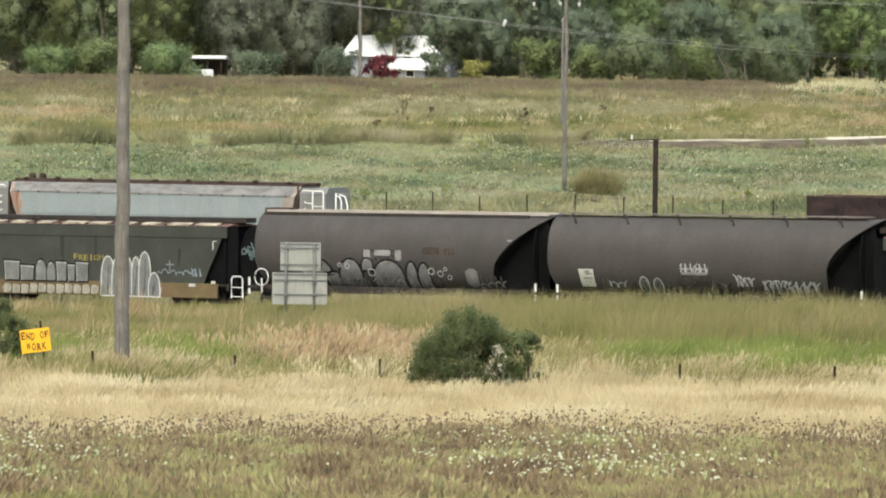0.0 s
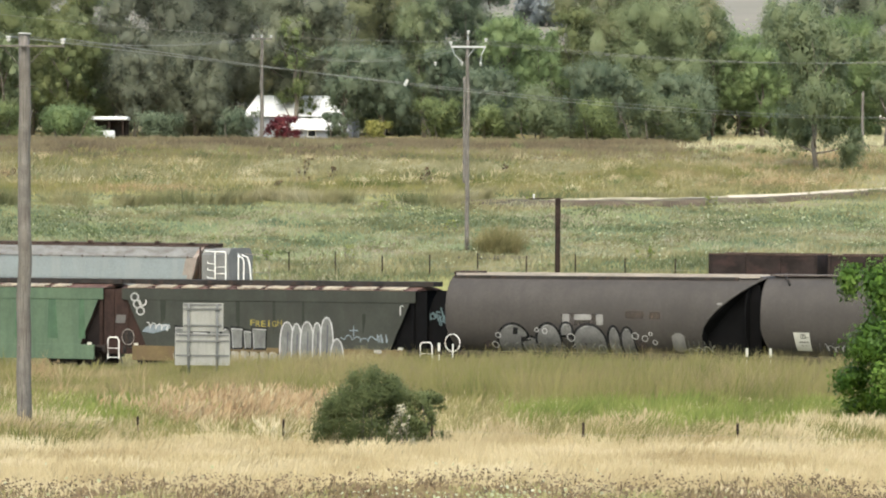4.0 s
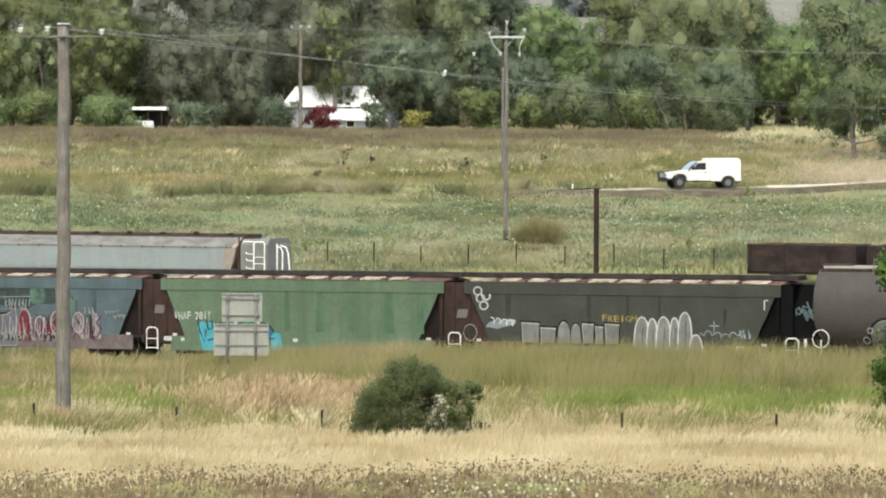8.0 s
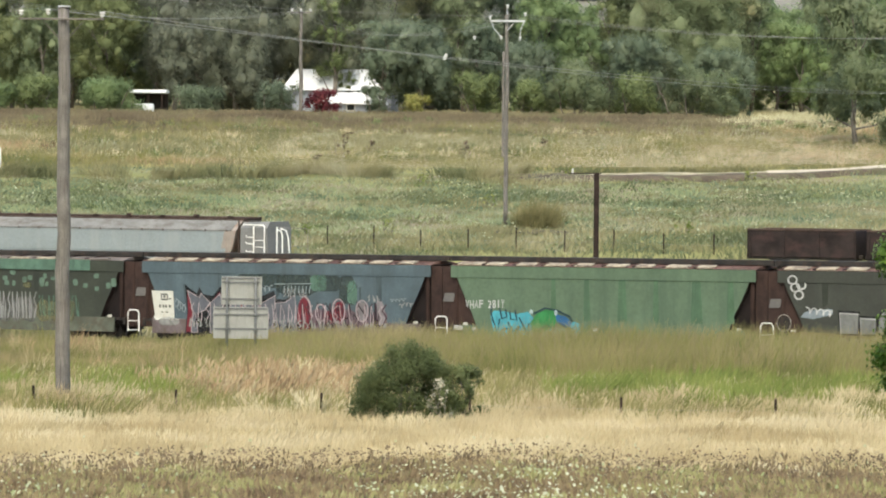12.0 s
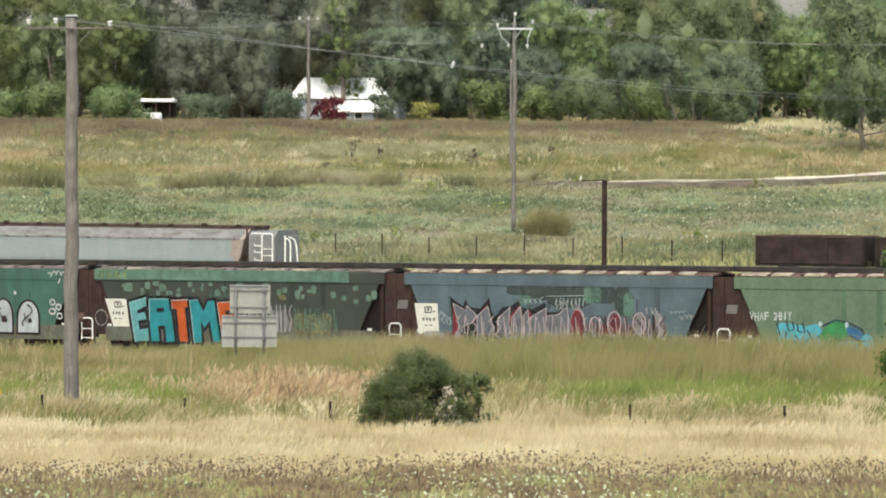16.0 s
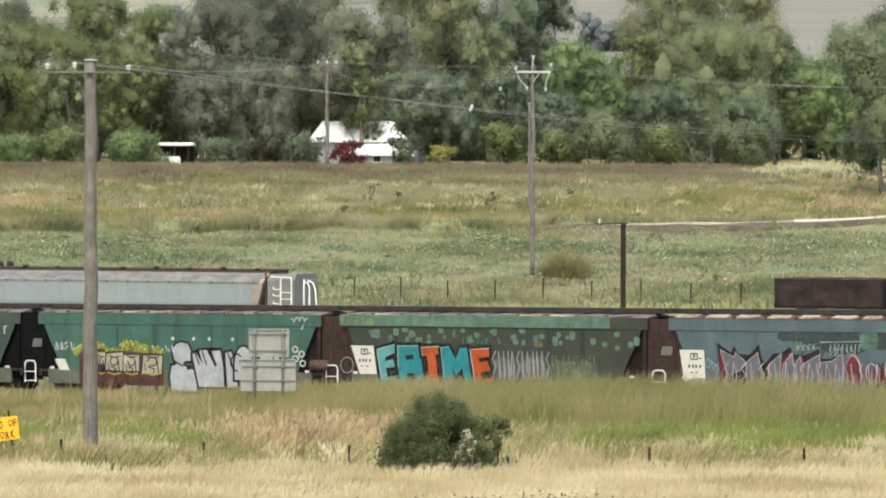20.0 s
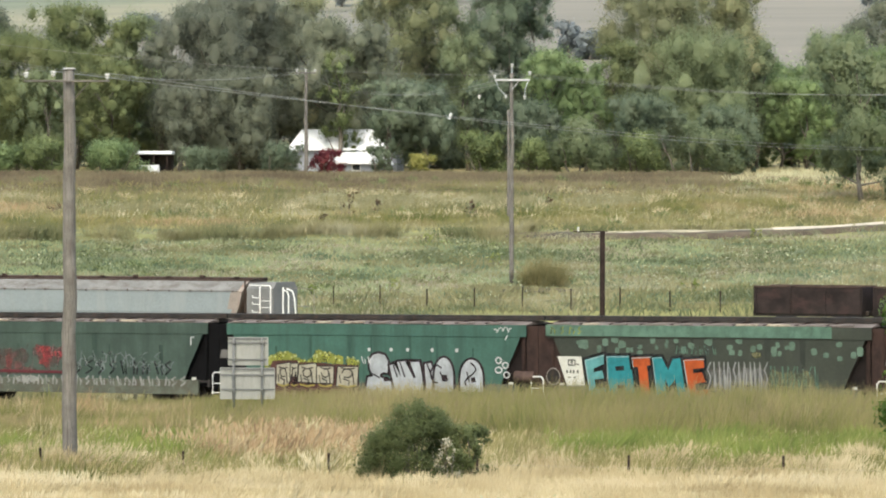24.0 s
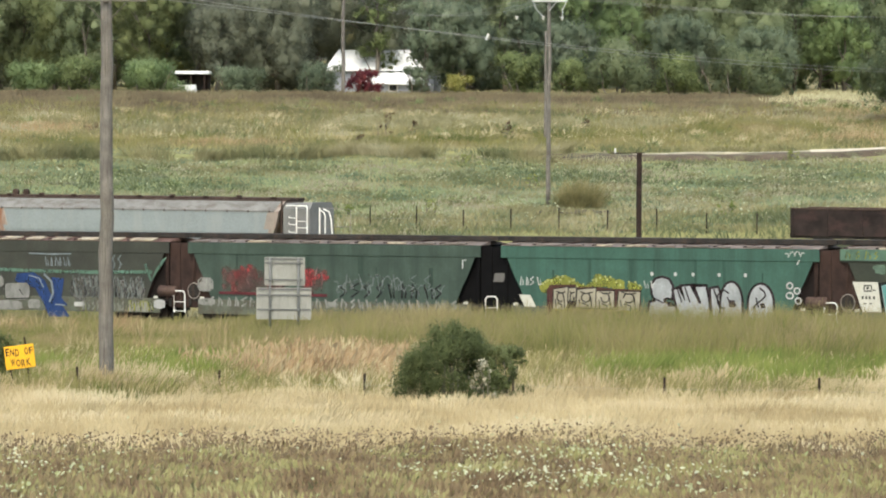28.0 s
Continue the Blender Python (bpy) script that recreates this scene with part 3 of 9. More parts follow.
def grow(pts, d):
    """An outline pushed out by d along its corners' bisectors."""
    p = np.array(pts, dtype=float)
    a, b = np.roll(p, 1, axis=0), np.roll(p, -1, axis=0)
    if np.sum(p[:, 0] * b[:, 1] - b[:, 0] * p[:, 1]) < 0:
        d = -d
    e0, e1 = p - a, b - p
    e0 /= np.maximum(np.linalg.norm(e0, axis=1), 1e-6)[:, None]
    e1 /= np.maximum(np.linalg.norm(e1, axis=1), 1e-6)[:, None]
    n = np.stack([e0[:, 1] + e1[:, 1], -e0[:, 0] - e1[:, 0]], -1)
    k = np.maximum(np.sum(n * n, axis=1), 0.5)
    return [tuple(q) for q in p + n * (2 * d / k)[:, None]]


def solid(pts):
    return [tuple(q) for q in pts], [tuple(range(len(pts)))]


def lettering(root, outlines, fill, label, line=0.08, edge=None, shine=None, lift=0.016, side=None, holes=()):
    """Sprayed block letters: dark outline, fill, counters in the outline's colour, thin highlights."""
    side, edge = side or always_flat, edge or BLACKP
    fills = fill if isinstance(fill, (list, tuple)) else [fill] * len(outlines)
    for i, (pts, f) in enumerate(zip(outlines, fills)):
        h = lift + 0.0012 * i
        daub("graffiti_outline", [solid(grow(pts, line))], edge, root, h, side, "dark letter outline")
        daub("graffiti_letter", [solid(pts)], f, root, h + 0.0006, side, label)
        if shine:
            top = max(range(len(pts)), key=lambda k: pts[k][1] - 0.4 * pts[k][0])
            run = [pts[(top + k) % len(pts)] for k in (-1, 0, 1)]
            daub("highlight", [stroke([(x + 0.02, z - 0.03) for x, z in run], 0.035)], shine, root, h + 0.014, side)
    for pts in holes:
        daub("graffiti_outline", [solid(pts)], edge, root, lift + 0.016, side, "dark letter counter")


def dome(x0, x1, z0, z1, n=10, lean=0.0):
    """A bubble with a flat foot."""
    w, h = (x1 - x0) / 2, z1 - z0
    arc = [((x0 + x1) / 2 - w * math.cos(math.pi * k / n) + lean * math.sin(math.pi * k / n), z0 + h * (0.45 + 0.55 * math.sin(math.pi * k / n))) for k in range(n + 1)]
    return [(x0, z0)] + arc + [(x1, z0)]


def squiggle(x0, x1, z0, z1, rng, loops=6, t=0.045):
    """An unreadable tag: linked loops."""
    pts = []
    for i in range(loops * 8):
        u = i / (loops * 8 - 1)
        a = u * loops * 2 * math.pi
        r = (z1 - z0) / 2 * (0.55 + 0.45 * math.sin(u * 23 + x0))
        pts.append((x0 + (x1 - x0) * u + r * 0.55 * math.sin(a), (z0 + z1) / 2 + r * math.cos(a)))
    return stroke(pts, t)


def scribble(x0, x1, z0, z1, rng, n=6, t=0.05):
    """Short unreadable strokes."""
    out = []
    for i in range(n):
        x = x0 + (x1 - x0) * (i + 0.5) / n + rng.uniform(-0.05, 0.05)
        w = (x1 - x0) / n * rng.uniform(0.3, 0.7)
        k = rng.choice((0, 1, 2))
        if k == 0:
            p = [(x - w / 2, z0), (x - w / 4, z1), (x + w / 2, z0 + (z1 - z0) * 0.4), (x + w / 3, z0)]
        elif k == 1:
            p = [(x - w / 2, z1), (x, z0), (x + w / 2, z1 * 0.7 + z0 * 0.3), (x + w / 2, z0)]
        else:
            p = [(x + w / 2, z1), (x - w / 2, z1 - (z1 - z0) * 0.3), (x + w / 2, z0 + (z1 - z0) * 0.4), (x - w / 2, z0)]
        out.append(stroke(p, t))
    return out


# ---------------------------------------------------------------- wagons
M_RUST = worn("rusty_brown_steel", (0.036, 0.0215, 0.018), 0.85, 0.1, 0.5, 1.2, stain=(0.050, 0.028, 0.022), amount=0.5, bump=0.3)
M_DARKSTEEL = worn("grimy_black_steel", (0.028, 0.025, 0.023), 0.8, 0.1, 0.4, 1.5, stain=(0.06, 0.04, 0.03), amount=0.4)
# black end paint; it also colours in the shade at the round wagons' ends
M_BLACKEND = worn("black_end_paint_and_shade", (0.0045, 0.0045, 0.005), 0.9, 0.0, 0.3, 1.5)
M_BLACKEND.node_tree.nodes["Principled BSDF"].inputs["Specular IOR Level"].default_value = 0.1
# its dark colour stands for the shade under the leading slopes
M_SHADEPLATE = worn("shade_darkened_brown_steel", (0.010, 0.007, 0.0065), 0.85, 0.0, 0.35, 1.5)
M_DULLWHITE = worn("worn_pale_handrail", (0.26, 0.24, 0.22), 0.7, 0, 0.3, 4.0, stain=(0.10, 0.07, 0.05), amount=0.5)
M_TANK = worn("brown_air_tank_paint", (0.085, 0.055, 0.045), 0.7, 0.1, 0.35, 2.0)
M_HATCH = worn("cream_hatch_board", (0.40, 0.35, 0.26), 0.8, 0, 0.4, 1.1, stain=(0.13, 0.09, 0.07), amount=0.75, stretch=(1, 1, 1))
M_ROOFRUST = worn("rusted_roof_sheet", (0.10, 0.055, 0.045), 0.8, 0.1, 0.4, 1.0, stain=(0.18, 0.12, 0.09), amount=0.5)
M_ROOFGREY = worn("grey_brown_roof_sheet", (0.15, 0.125, 0.11), 0.8, 0.1, 0.3, 1.0)
M_PLATE = worn("white_data_panel", (0.48, 0.475, 0.42), 0.6, 0, 0.1, 3.0, stain=(0.40, 0.36, 0.28), amount=0.3)
M_BODY_GREEN = worn("faded_green_wagon_paint", (0.088, 0.130, 0.084), 0.55, 0, 0.14, 0.5, stain=(0.058, 0.09, 0.06), amount=0.5, stretch=(0.8, 1, 0.07), bump=0.05)
M_BODY_TEAL = worn("teal_green_wagon_paint", (0.042, 0.098, 0.076), 0.55, 0, 0.15, 0.9, stain=(0.028, 0.06, 0.048), amount=0.55, stretch=(1.0, 1, 0.06), bump=0.05)
M_BODY_DULLTEAL = worn("dull_green_wagon_paint", (0.046, 0.070, 0.056), 0.6, 0, 0.25, 0.9, stain=(0.028, 0.045, 0.036), amount=0.6, stretch=(1.0, 1, 0.06), bump=0.05)
M_BODY_BLUE = worn("dusty_blue_wagon_paint", (0.070, 0.098, 0.112), 0.6, 0, 0.2, 0.9, stain=(0.056, 0.074, 0.082), amount=0.6, stretch=(1.0, 1, 0.1), bump=0.05)
M_BODY_OLIVE = worn("dark_olive_wagon_paint", (0.041, 0.044, 0.036), 0.55, 0, 0.2, 0.9, stain=(0.036, 0.036, 0.03), amount=0.5, stretch=(1.0, 1, 0.08), bump=0.05)
M_BODY_DARK = worn("dark_grey_green_wagon_paint", (0.036, 0.041, 0.031), 0.6, 0, 0.2, 0.9, stain=(0.03, 0.034, 0.028), amount=0.5, stretch=(1.0, 1, 0.08), bump=0.05)
M_BODY_BROWN = worn("dark_brown_grey_wagon_paint", (0.057, 0.051, 0.046), 0.6, 0, 0.16, 0.6, stain=(0.046, 0.041, 0.038), amount=0.5, stretch=(1.0, 1, 0.15), bump=0.04)
M_STREAK = worn("dark_streaked_green", (0.064, 0.118, 0.068), 0.6, 0, 0.2, 1.2, stain=(0.046, 0.085, 0.054), amount=0.6, stretch=(1.0, 1, 0.06), bump=0.05)
M_SILL_TAN = worn("tan_wagon_sill", (0.125, 0.092, 0.045), 0.7, 0, 0.2, 1.2, stain=(0.12, 0.08, 0.05), amount=0.4)
M_SILL_GREY = worn("dirty_grey_green_sill", (0.085, 0.095, 0.072), 0.75, 0, 0.3, 1.2, stain=(0.07, 0.06, 0.045), amount=0.6, stretch=(1, 1, 1))
M_SILL_PINK = worn("dusty_mauve_sill", (0.12, 0.097, 0.097), 0.75, 0, 0.3, 1.2, stain=(0.09, 0.07, 0.06), amount=0.6, stretch=(1, 1, 1))
HOPPER_SIDE, SILL_TOP, PLATE_LOW, EAVE = 1.38, 1.1, 3.08, 3.58
WHEELS, WAGONS = [], []
RNG = random.Random(11)


def flat_side(z):
    return HOPPER_SIDE + (0.012 if z < SILL_TOP + 0.02 else 0.0)


def always_flat(z):
    return HOPPER_SIDE + 0.014


def bogies(root, half):
    """Two bogies of two wheel sets; each wheel set turns on its own axle."""
    for c in (-half + 2.2, half - 2.2):
        bm = bmesh.new()
        for y in (-0.98, 0.98):
            box(bm, c - 1.15, c + 1.15, y - 0.06, y + 0.06, 0.42, 0.62, bevel=0.03)
            for a in (-0.88, 0.88):
                box(bm, c + a - 0.16, c + a + 0.16, y - 0.09, y + 0.09, 0.3, 0.6, bevel=0.03)
            for k in (-0.14, 0, 0.14):
                disc(bm, (c + k, y, 0.36), (0, 0, 1), 0.06, 0.2, 8)
        box(bm, c - 0.2, c + 0.2, -1.0, 1.0, 0.38, 0.72, bevel=0.04)
        part("bogie_frame", bm, M_DARKSTEEL, root)
        for a in (-0.88, 0.88):
            bm = bmesh.new()
            disc(bm, (0, 0, 0), (0, 1, 0), 0.07, 1.9, 8)
            for y in (-0.73, 0.73):
                disc(bm, (0, y, 0), (0, 1, 0), 0.46, 0.13, 22)
                disc(bm, (0, y * 0.91, 0), (0, 1, 0), 0.49, 0.03, 22)
                for k in range(3):
                    box(bm, -0.33, 0.33, y - 0.08, y + 0.08, -0.02, 0.02) if k == 0 else None
            ws = part("wheel_set", bm, M_DARKSTEEL, root)
            ws.location = (c + a, 0, 0.46)
            WHEELS.append(ws)


def ends_common(root, half, floor, height, end_mat, back_mat, plaque=False, tank=False, wheel=False):
    """Headstock, platform, end wall, hoops, buffers and couplers at both ends."""
    for sgn in (-1, 1):
        e = sgn * half
        a, b = sorted((e - sgn * 1.9, e - sgn * 0.42))
        part("end_platform", boxes((a, b, -1.25, 1.25, 0.98, 1.08)), M_DARKSTEEL, root)
        a, b = sorted((e - sgn * 0.42, e - sgn * 0.56))
        part("headstock", boxes((a, b, -1.3, 1.3, 0.78, 1.1), bevel=0.02), M_DARKSTEEL, root)
        bm = bmesh.new()
        a, b = sorted((e - sgn * 0.62, e - sgn * 0.68))
        zs = [1.08, 2.2, height]
        ws = [1.32, 1.3, 1.18]
        rows = [[bm.verts.new((x, y * w, z)) for x, y in ((a, -1), (b, -1), (b, 1), (a, 1))] for z, w in zip(zs, ws)]
        for r, q in zip(rows, rows[1:]):
            for k in range(4):
                bm.faces.new((r[k], r[(k + 1) % 4], q[(k + 1) % 4], q[k]))
        bm.faces.new(rows[0][::-1])
        bm.faces.new(rows[-1])
        for y in (-1.26, 1.22):
            box(bm, a - 0.05, b + 0.05, y, y + 0.05, 1.08, height)
        part("end_wall", bm, end_mat if sgn > 0 else back_mat, root)
        part("coupler", boxes(tuple(sorted((e, e - sgn * 0.42))) + (-0.1, 0.1, 0.78, 1.0), bevel=0.03), M_DARKSTEEL, root)
    # near-side details round the coupling
    e = half
    part("hand_hoop", tube([(e - 0.27, -1.34, 0.5), (e - 0.27, -1.34, 1.32), (e - 0.18, -1.34, 1.44), (e + 0.18, -1.34, 1.44), (e + 0.27, -1.34, 1.32), (e + 0.27, -1.34, 0.5)], 0.028), M_WHITEPAINT, root, "white tubular hand hoop")
    for zz in (0.6, 1.0):
        part("step", boxes((e - 0.27, e + 0.27, -1.36, -1.31, zz - 0.05, zz - 0.02)), M_WHITEPAINT, root)
    part("end_marker", boxes((e - 1.3, e - 1.1, -1.33, -1.28, 0.98, 1.2), bevel=0.01), M_PLATE, root, "small white end marker")
    part("end_marker", boxes((-e + 1.0, -e + 1.2, -1.33, -1.28, 0.98, 1.2), bevel=0.01), M_PLATE, root, "small white end marker")
    for dx in (-0.34, 0.3):
        part("air_hose", tube([(e + dx * 0.4, -0.6, 0.95), (e + dx, -1.25, 0.62), (e + dx * 1.2, -1.25, 0.3)], 0.03, 6), M_BLACK, root, "black rubber air hose")
    if plaque:
        bm = bmesh.new()
        f = bm.faces.new([bm.verts.new((x, -1.245, z)) for x, z in ((-e + 0.04, 2.06), (-e + 0.5, 2.06), (-e + 0.6, 2.42), (-e + 0.12, 2.42))])
        r = bmesh.ops.extrude_face_region(bm, geom=[f])
        bmesh.ops.translate(bm, verts=[v for v in r["geom"] if isinstance(v, bmesh.types.BMVert)], vec=(0, 0.02, 0))
        bmesh.ops.recalc_face_normals(bm, faces=bm.faces[:])
        part("end_plaque", bm, paint("grey_plaque", (0.20, 0.19, 0.18)), root, "small grey plaque")
    if tank:
        bm = bmesh.new()
        disc(bm, (e - 0.62, -1.2, 1.42), (1, 0, 0), 0.24, 0.85, 16)
        disc(bm, (e - 0.62, -1.2, 1.42), (1, 0, 0), 0.255, 0.06, 16)
        part("air_tank", bm, M_TANK, root, "rust-brown air reservoir", True)
    if wheel:
        n = 16
        part("brake_wheel", tube([(-e + 0.72 + 0.3 * math.cos(2 * math.pi * k / n), -1.34, 1.46 + 0.34 * math.sin(2 * math.pi * k / n)) for k in range(n)], 0.02, 6, True), M_DULLWHITE, root, "worn pale brake handwheel")
        bm = bmesh.new()
        disc(bm, (-e + 0.72, -1.31, 1.46), (0, 1, 0), 0.27, 0.03, 18)
        for k in range(4):
            a = math.pi * k / 4
            tube([(-e + 0.72 - 0.28 * math.cos(a), -1.335, 1.46 - 0.32 * math.sin(a)), (-e + 0.72 + 0.28 * math.cos(a), -1.335, 1.46 + 0.32 * math.sin(a))], 0.018, 4, bm=bm)
        part("brake_disc", bm, M_DARKSTEEL, root, "dark spoked brake wheel centre")


def hopper(s0, s1, label, body, sill, plate_mat, end_mat=None, roof="cream", plaque=False, tank=False, back_mat=None, wheel=False):
    """A covered grain hopper wagon with sloping ends, between the couplings at s0 and s1."""
    half = (s1 - s0) / 2 * STRETCH
    root = thing("grain_hopper_wagon", label, "grain wagon", group="wagons of the grain train")
    WAGONS.append((root, (s0 + s1) / 2 * STRETCH))
    end_mat = end_mat or M_RUST
    back_mat = back_mat or M_RUST
    # tub: straight sides, ends sloping in towards the outlets
    bm = bmesh.new()
    rows = []
    for z, inset in ((SILL_TOP, 1.62), (1.75, 1.36), (2.3, 1.08), (2.8, 0.86), (PLATE_LOW, 0.74), (EAVE - 0.02, 0.72)):
        x = half - inset
        n = 10
        ring_ = [bm.verts.new((-x + 2 * x * i / n, -HOPPER_SIDE, z)) for i in range(n + 1)] + [bm.verts.new((x - 2 * x * i / n, HOPPER_SIDE, z)) for i in range(n + 1)]
        rows.append(ring_)
    c = len(rows[0])
    for a, b in zip(rows, rows[1:]):
        for k in range(c):
            bm.faces.new((a[k], a[(k + 1) % c], b[(k + 1) % c], b[k]))
    bm.faces.new(rows[0][::-1])
    bm.faces.new(rows[-1])
    part("hopper_tub", bm, body, root)
    # dark sheeting of the sloping ends, just proud of the tub
    for sgn in (-1, 1):
        bm = bmesh.new()
        prof = [(SILL_TOP, 1.62), (1.75, 1.36), (2.3, 1.08), (2.8, 0.86), (PLATE_LOW, 0.74), (EAVE - 0.03, 0.72)]
        r = [[bm.verts.new((sgn * (half - i + d), y, z)) for y in (-1.36, 1.36)] for d in (0.012,) for z, i in prof]
        for a, b in zip(r, r[1:]):
            bm.faces.new((a[0], a[1], b[1], b[0]))
        part("slope_sheet", bm, end_mat if sgn > 0 else back_mat, root)
    # the ends are plated in: a recessed gusset coloured dark for the shade under the leading slope, and flat plates
    # that nearly meet at the coupling
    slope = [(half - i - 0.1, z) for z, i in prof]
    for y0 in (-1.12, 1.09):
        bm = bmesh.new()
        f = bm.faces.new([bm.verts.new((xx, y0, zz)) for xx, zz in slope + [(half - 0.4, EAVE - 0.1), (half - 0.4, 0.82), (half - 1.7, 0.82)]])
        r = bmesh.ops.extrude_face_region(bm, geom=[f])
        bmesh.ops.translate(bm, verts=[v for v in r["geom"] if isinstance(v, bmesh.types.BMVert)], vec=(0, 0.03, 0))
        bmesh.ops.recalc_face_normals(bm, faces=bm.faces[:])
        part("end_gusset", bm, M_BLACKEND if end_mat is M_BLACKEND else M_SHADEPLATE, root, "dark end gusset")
    for y0, y1 in ((-1.22, -1.19), (1.19, 1.22)):
        part("end_plate", boxes((half - 0.52, half - 0.012, y0, y1, 0.72, EAVE - 0.04), bevel=0.006), end_mat, root, "end plate beside the coupling")
        bm = bmesh.new()
        f = bm.faces.new([bm.verts.new((-xx, y0, zz)) for xx, zz in slope + [(half - 0.012, EAVE - 0.04), (half - 0.012, 0.72), (half - 1.7, 0.72)]])
        r = bmesh.ops.extrude_face_region(bm, geom=[f])
        bmesh.ops.translate(bm, verts=[v for v in r["geom"] if isinstance(v, bmesh.types.BMVert)], vec=(0, 0.03, 0))
        bmesh.ops.recalc_face_normals(bm, faces=bm.faces[:])
        part("end_gusset", bm, back_mat, root, "flat gusset plate of the trailing end")
    x = half - 0.46
    bm = bmesh.new()
    for y in (-1, 1):
        a, b = sorted((y * 1.375, y * 1.405))
        box(bm, -x, x, a, b, PLATE_LOW, EAVE, bevel=0.008)
    part("eave_plate", bm, plate_mat, root)
    x = half - 0.95
    bm = bmesh.new()
    for y in (-1, 1):
        a, b = sorted((y * 1.28, y * 1.392))
        box(bm, -x, x, a, b, 0.46, SILL_TOP, bevel=0.01)
    part("side_sill", bm, sill, root)
    # outlets under the floor
    for k in (-2.9, 0, 2.9):
        bm = bmesh.new()
        bmesh.ops.create_cone(bm, cap_ends=True, segments=4, radius1=0.55, radius2=1.7, depth=0.75, matrix=Matrix.Translation((k, 0, 0.93)) @ Matrix.Rotation(radians(45), 4, "Z"))
        part("outlet_chute", bm, M_DARKSTEEL, root)
    # roof: shallow pitch, hatch boards, cross bars and a running board
    x = half - 0.46
    bm = bmesh.new()
    sec = [(-1.42, EAVE), (-0.75, EAVE + 0.10), (0, EAVE + 0.15), (0.75, EAVE + 0.10), (1.42, EAVE)]
    r = [[bm.verts.new((e, y, z)) for y, z in sec] for e in (-x, x)]
    for k in range(4):
        bm.faces.new((r[0][k], r[1][k], r[1][k + 1], r[0][k + 1]))
    for e in (0, 1):
        bm.faces.new(r[e])
    part("roof_sheet", bm, M_ROOFRUST if roof == "cream" else M_ROOFGREY, root)
    step = 1.33
    n = int((2 * x - 0.2) / step)
    for i in range(n):
        cx = -x + 0.15 + step * i + RNG.uniform(-0.03, 0.03)
        w = step * (RNG.uniform(0.5, 0.86) if roof == "cream" else RNG.uniform(0.4, 0.85))
        for sgn in (-1, 1):
            bm = bmesh.new()
            y0, y1 = sorted((sgn * 1.38, sgn * (0.8 if roof == "cream" else 1.12)))
            box(bm, cx + 0.12, cx + 0.12 + w, y0, y1, 0, 0.045)
            for v in bm.verts:
                v.co.z += EAVE + 0.02 + 0.11 * (1.42 - abs(v.co.y)) / 0.75
            part("hatch_board", bm, M_HATCH if roof == "cream" or RNG.random() < 0.2 else M_ROOFGREY, root, "cream hatch board" if roof == "cream" else "")
        bm = bmesh.new()
        box(bm, cx - 0.035, cx + 0.035, -1.4, 1.4, 0, 0.045)
        bmesh.ops.subdivide_edges(bm, edges=[e for e in bm.edges if abs(e.verts[0].co.y - e.verts[1].co.y) > 1], cuts=3)
        for v in bm.verts:
            v.co.z += EAVE + 0.04 + 0.11 * (1.42 - abs(v.co.y)) / 1.42
            v.co.x += 0.28 * (1.4 + v.co.y)
        part("roof_bar", bm, M_RUST, root)
    for y in (-0.36, -0.12, 0.12, 0.36):
        part("running_board", boxes((-half + 0.02, half - 0.02, y - 0.1, y + 0.1, EAVE + 0.16, EAVE + 0.36)), M_DARKSTEEL, root)
    ends_common(root, half, 1.08, EAVE - 0.05, end_mat, back_mat, plaque, tank, wheel)
    bogies(root, half)
    return root, half


def round_profile(z):
    """Half width of a round-sided hopper at height z."""
    k = min(abs(z - 2.62) / 1.66, 1.0)
    return 1.46 * (1 - k ** 2.3) ** (1 / 2.3)


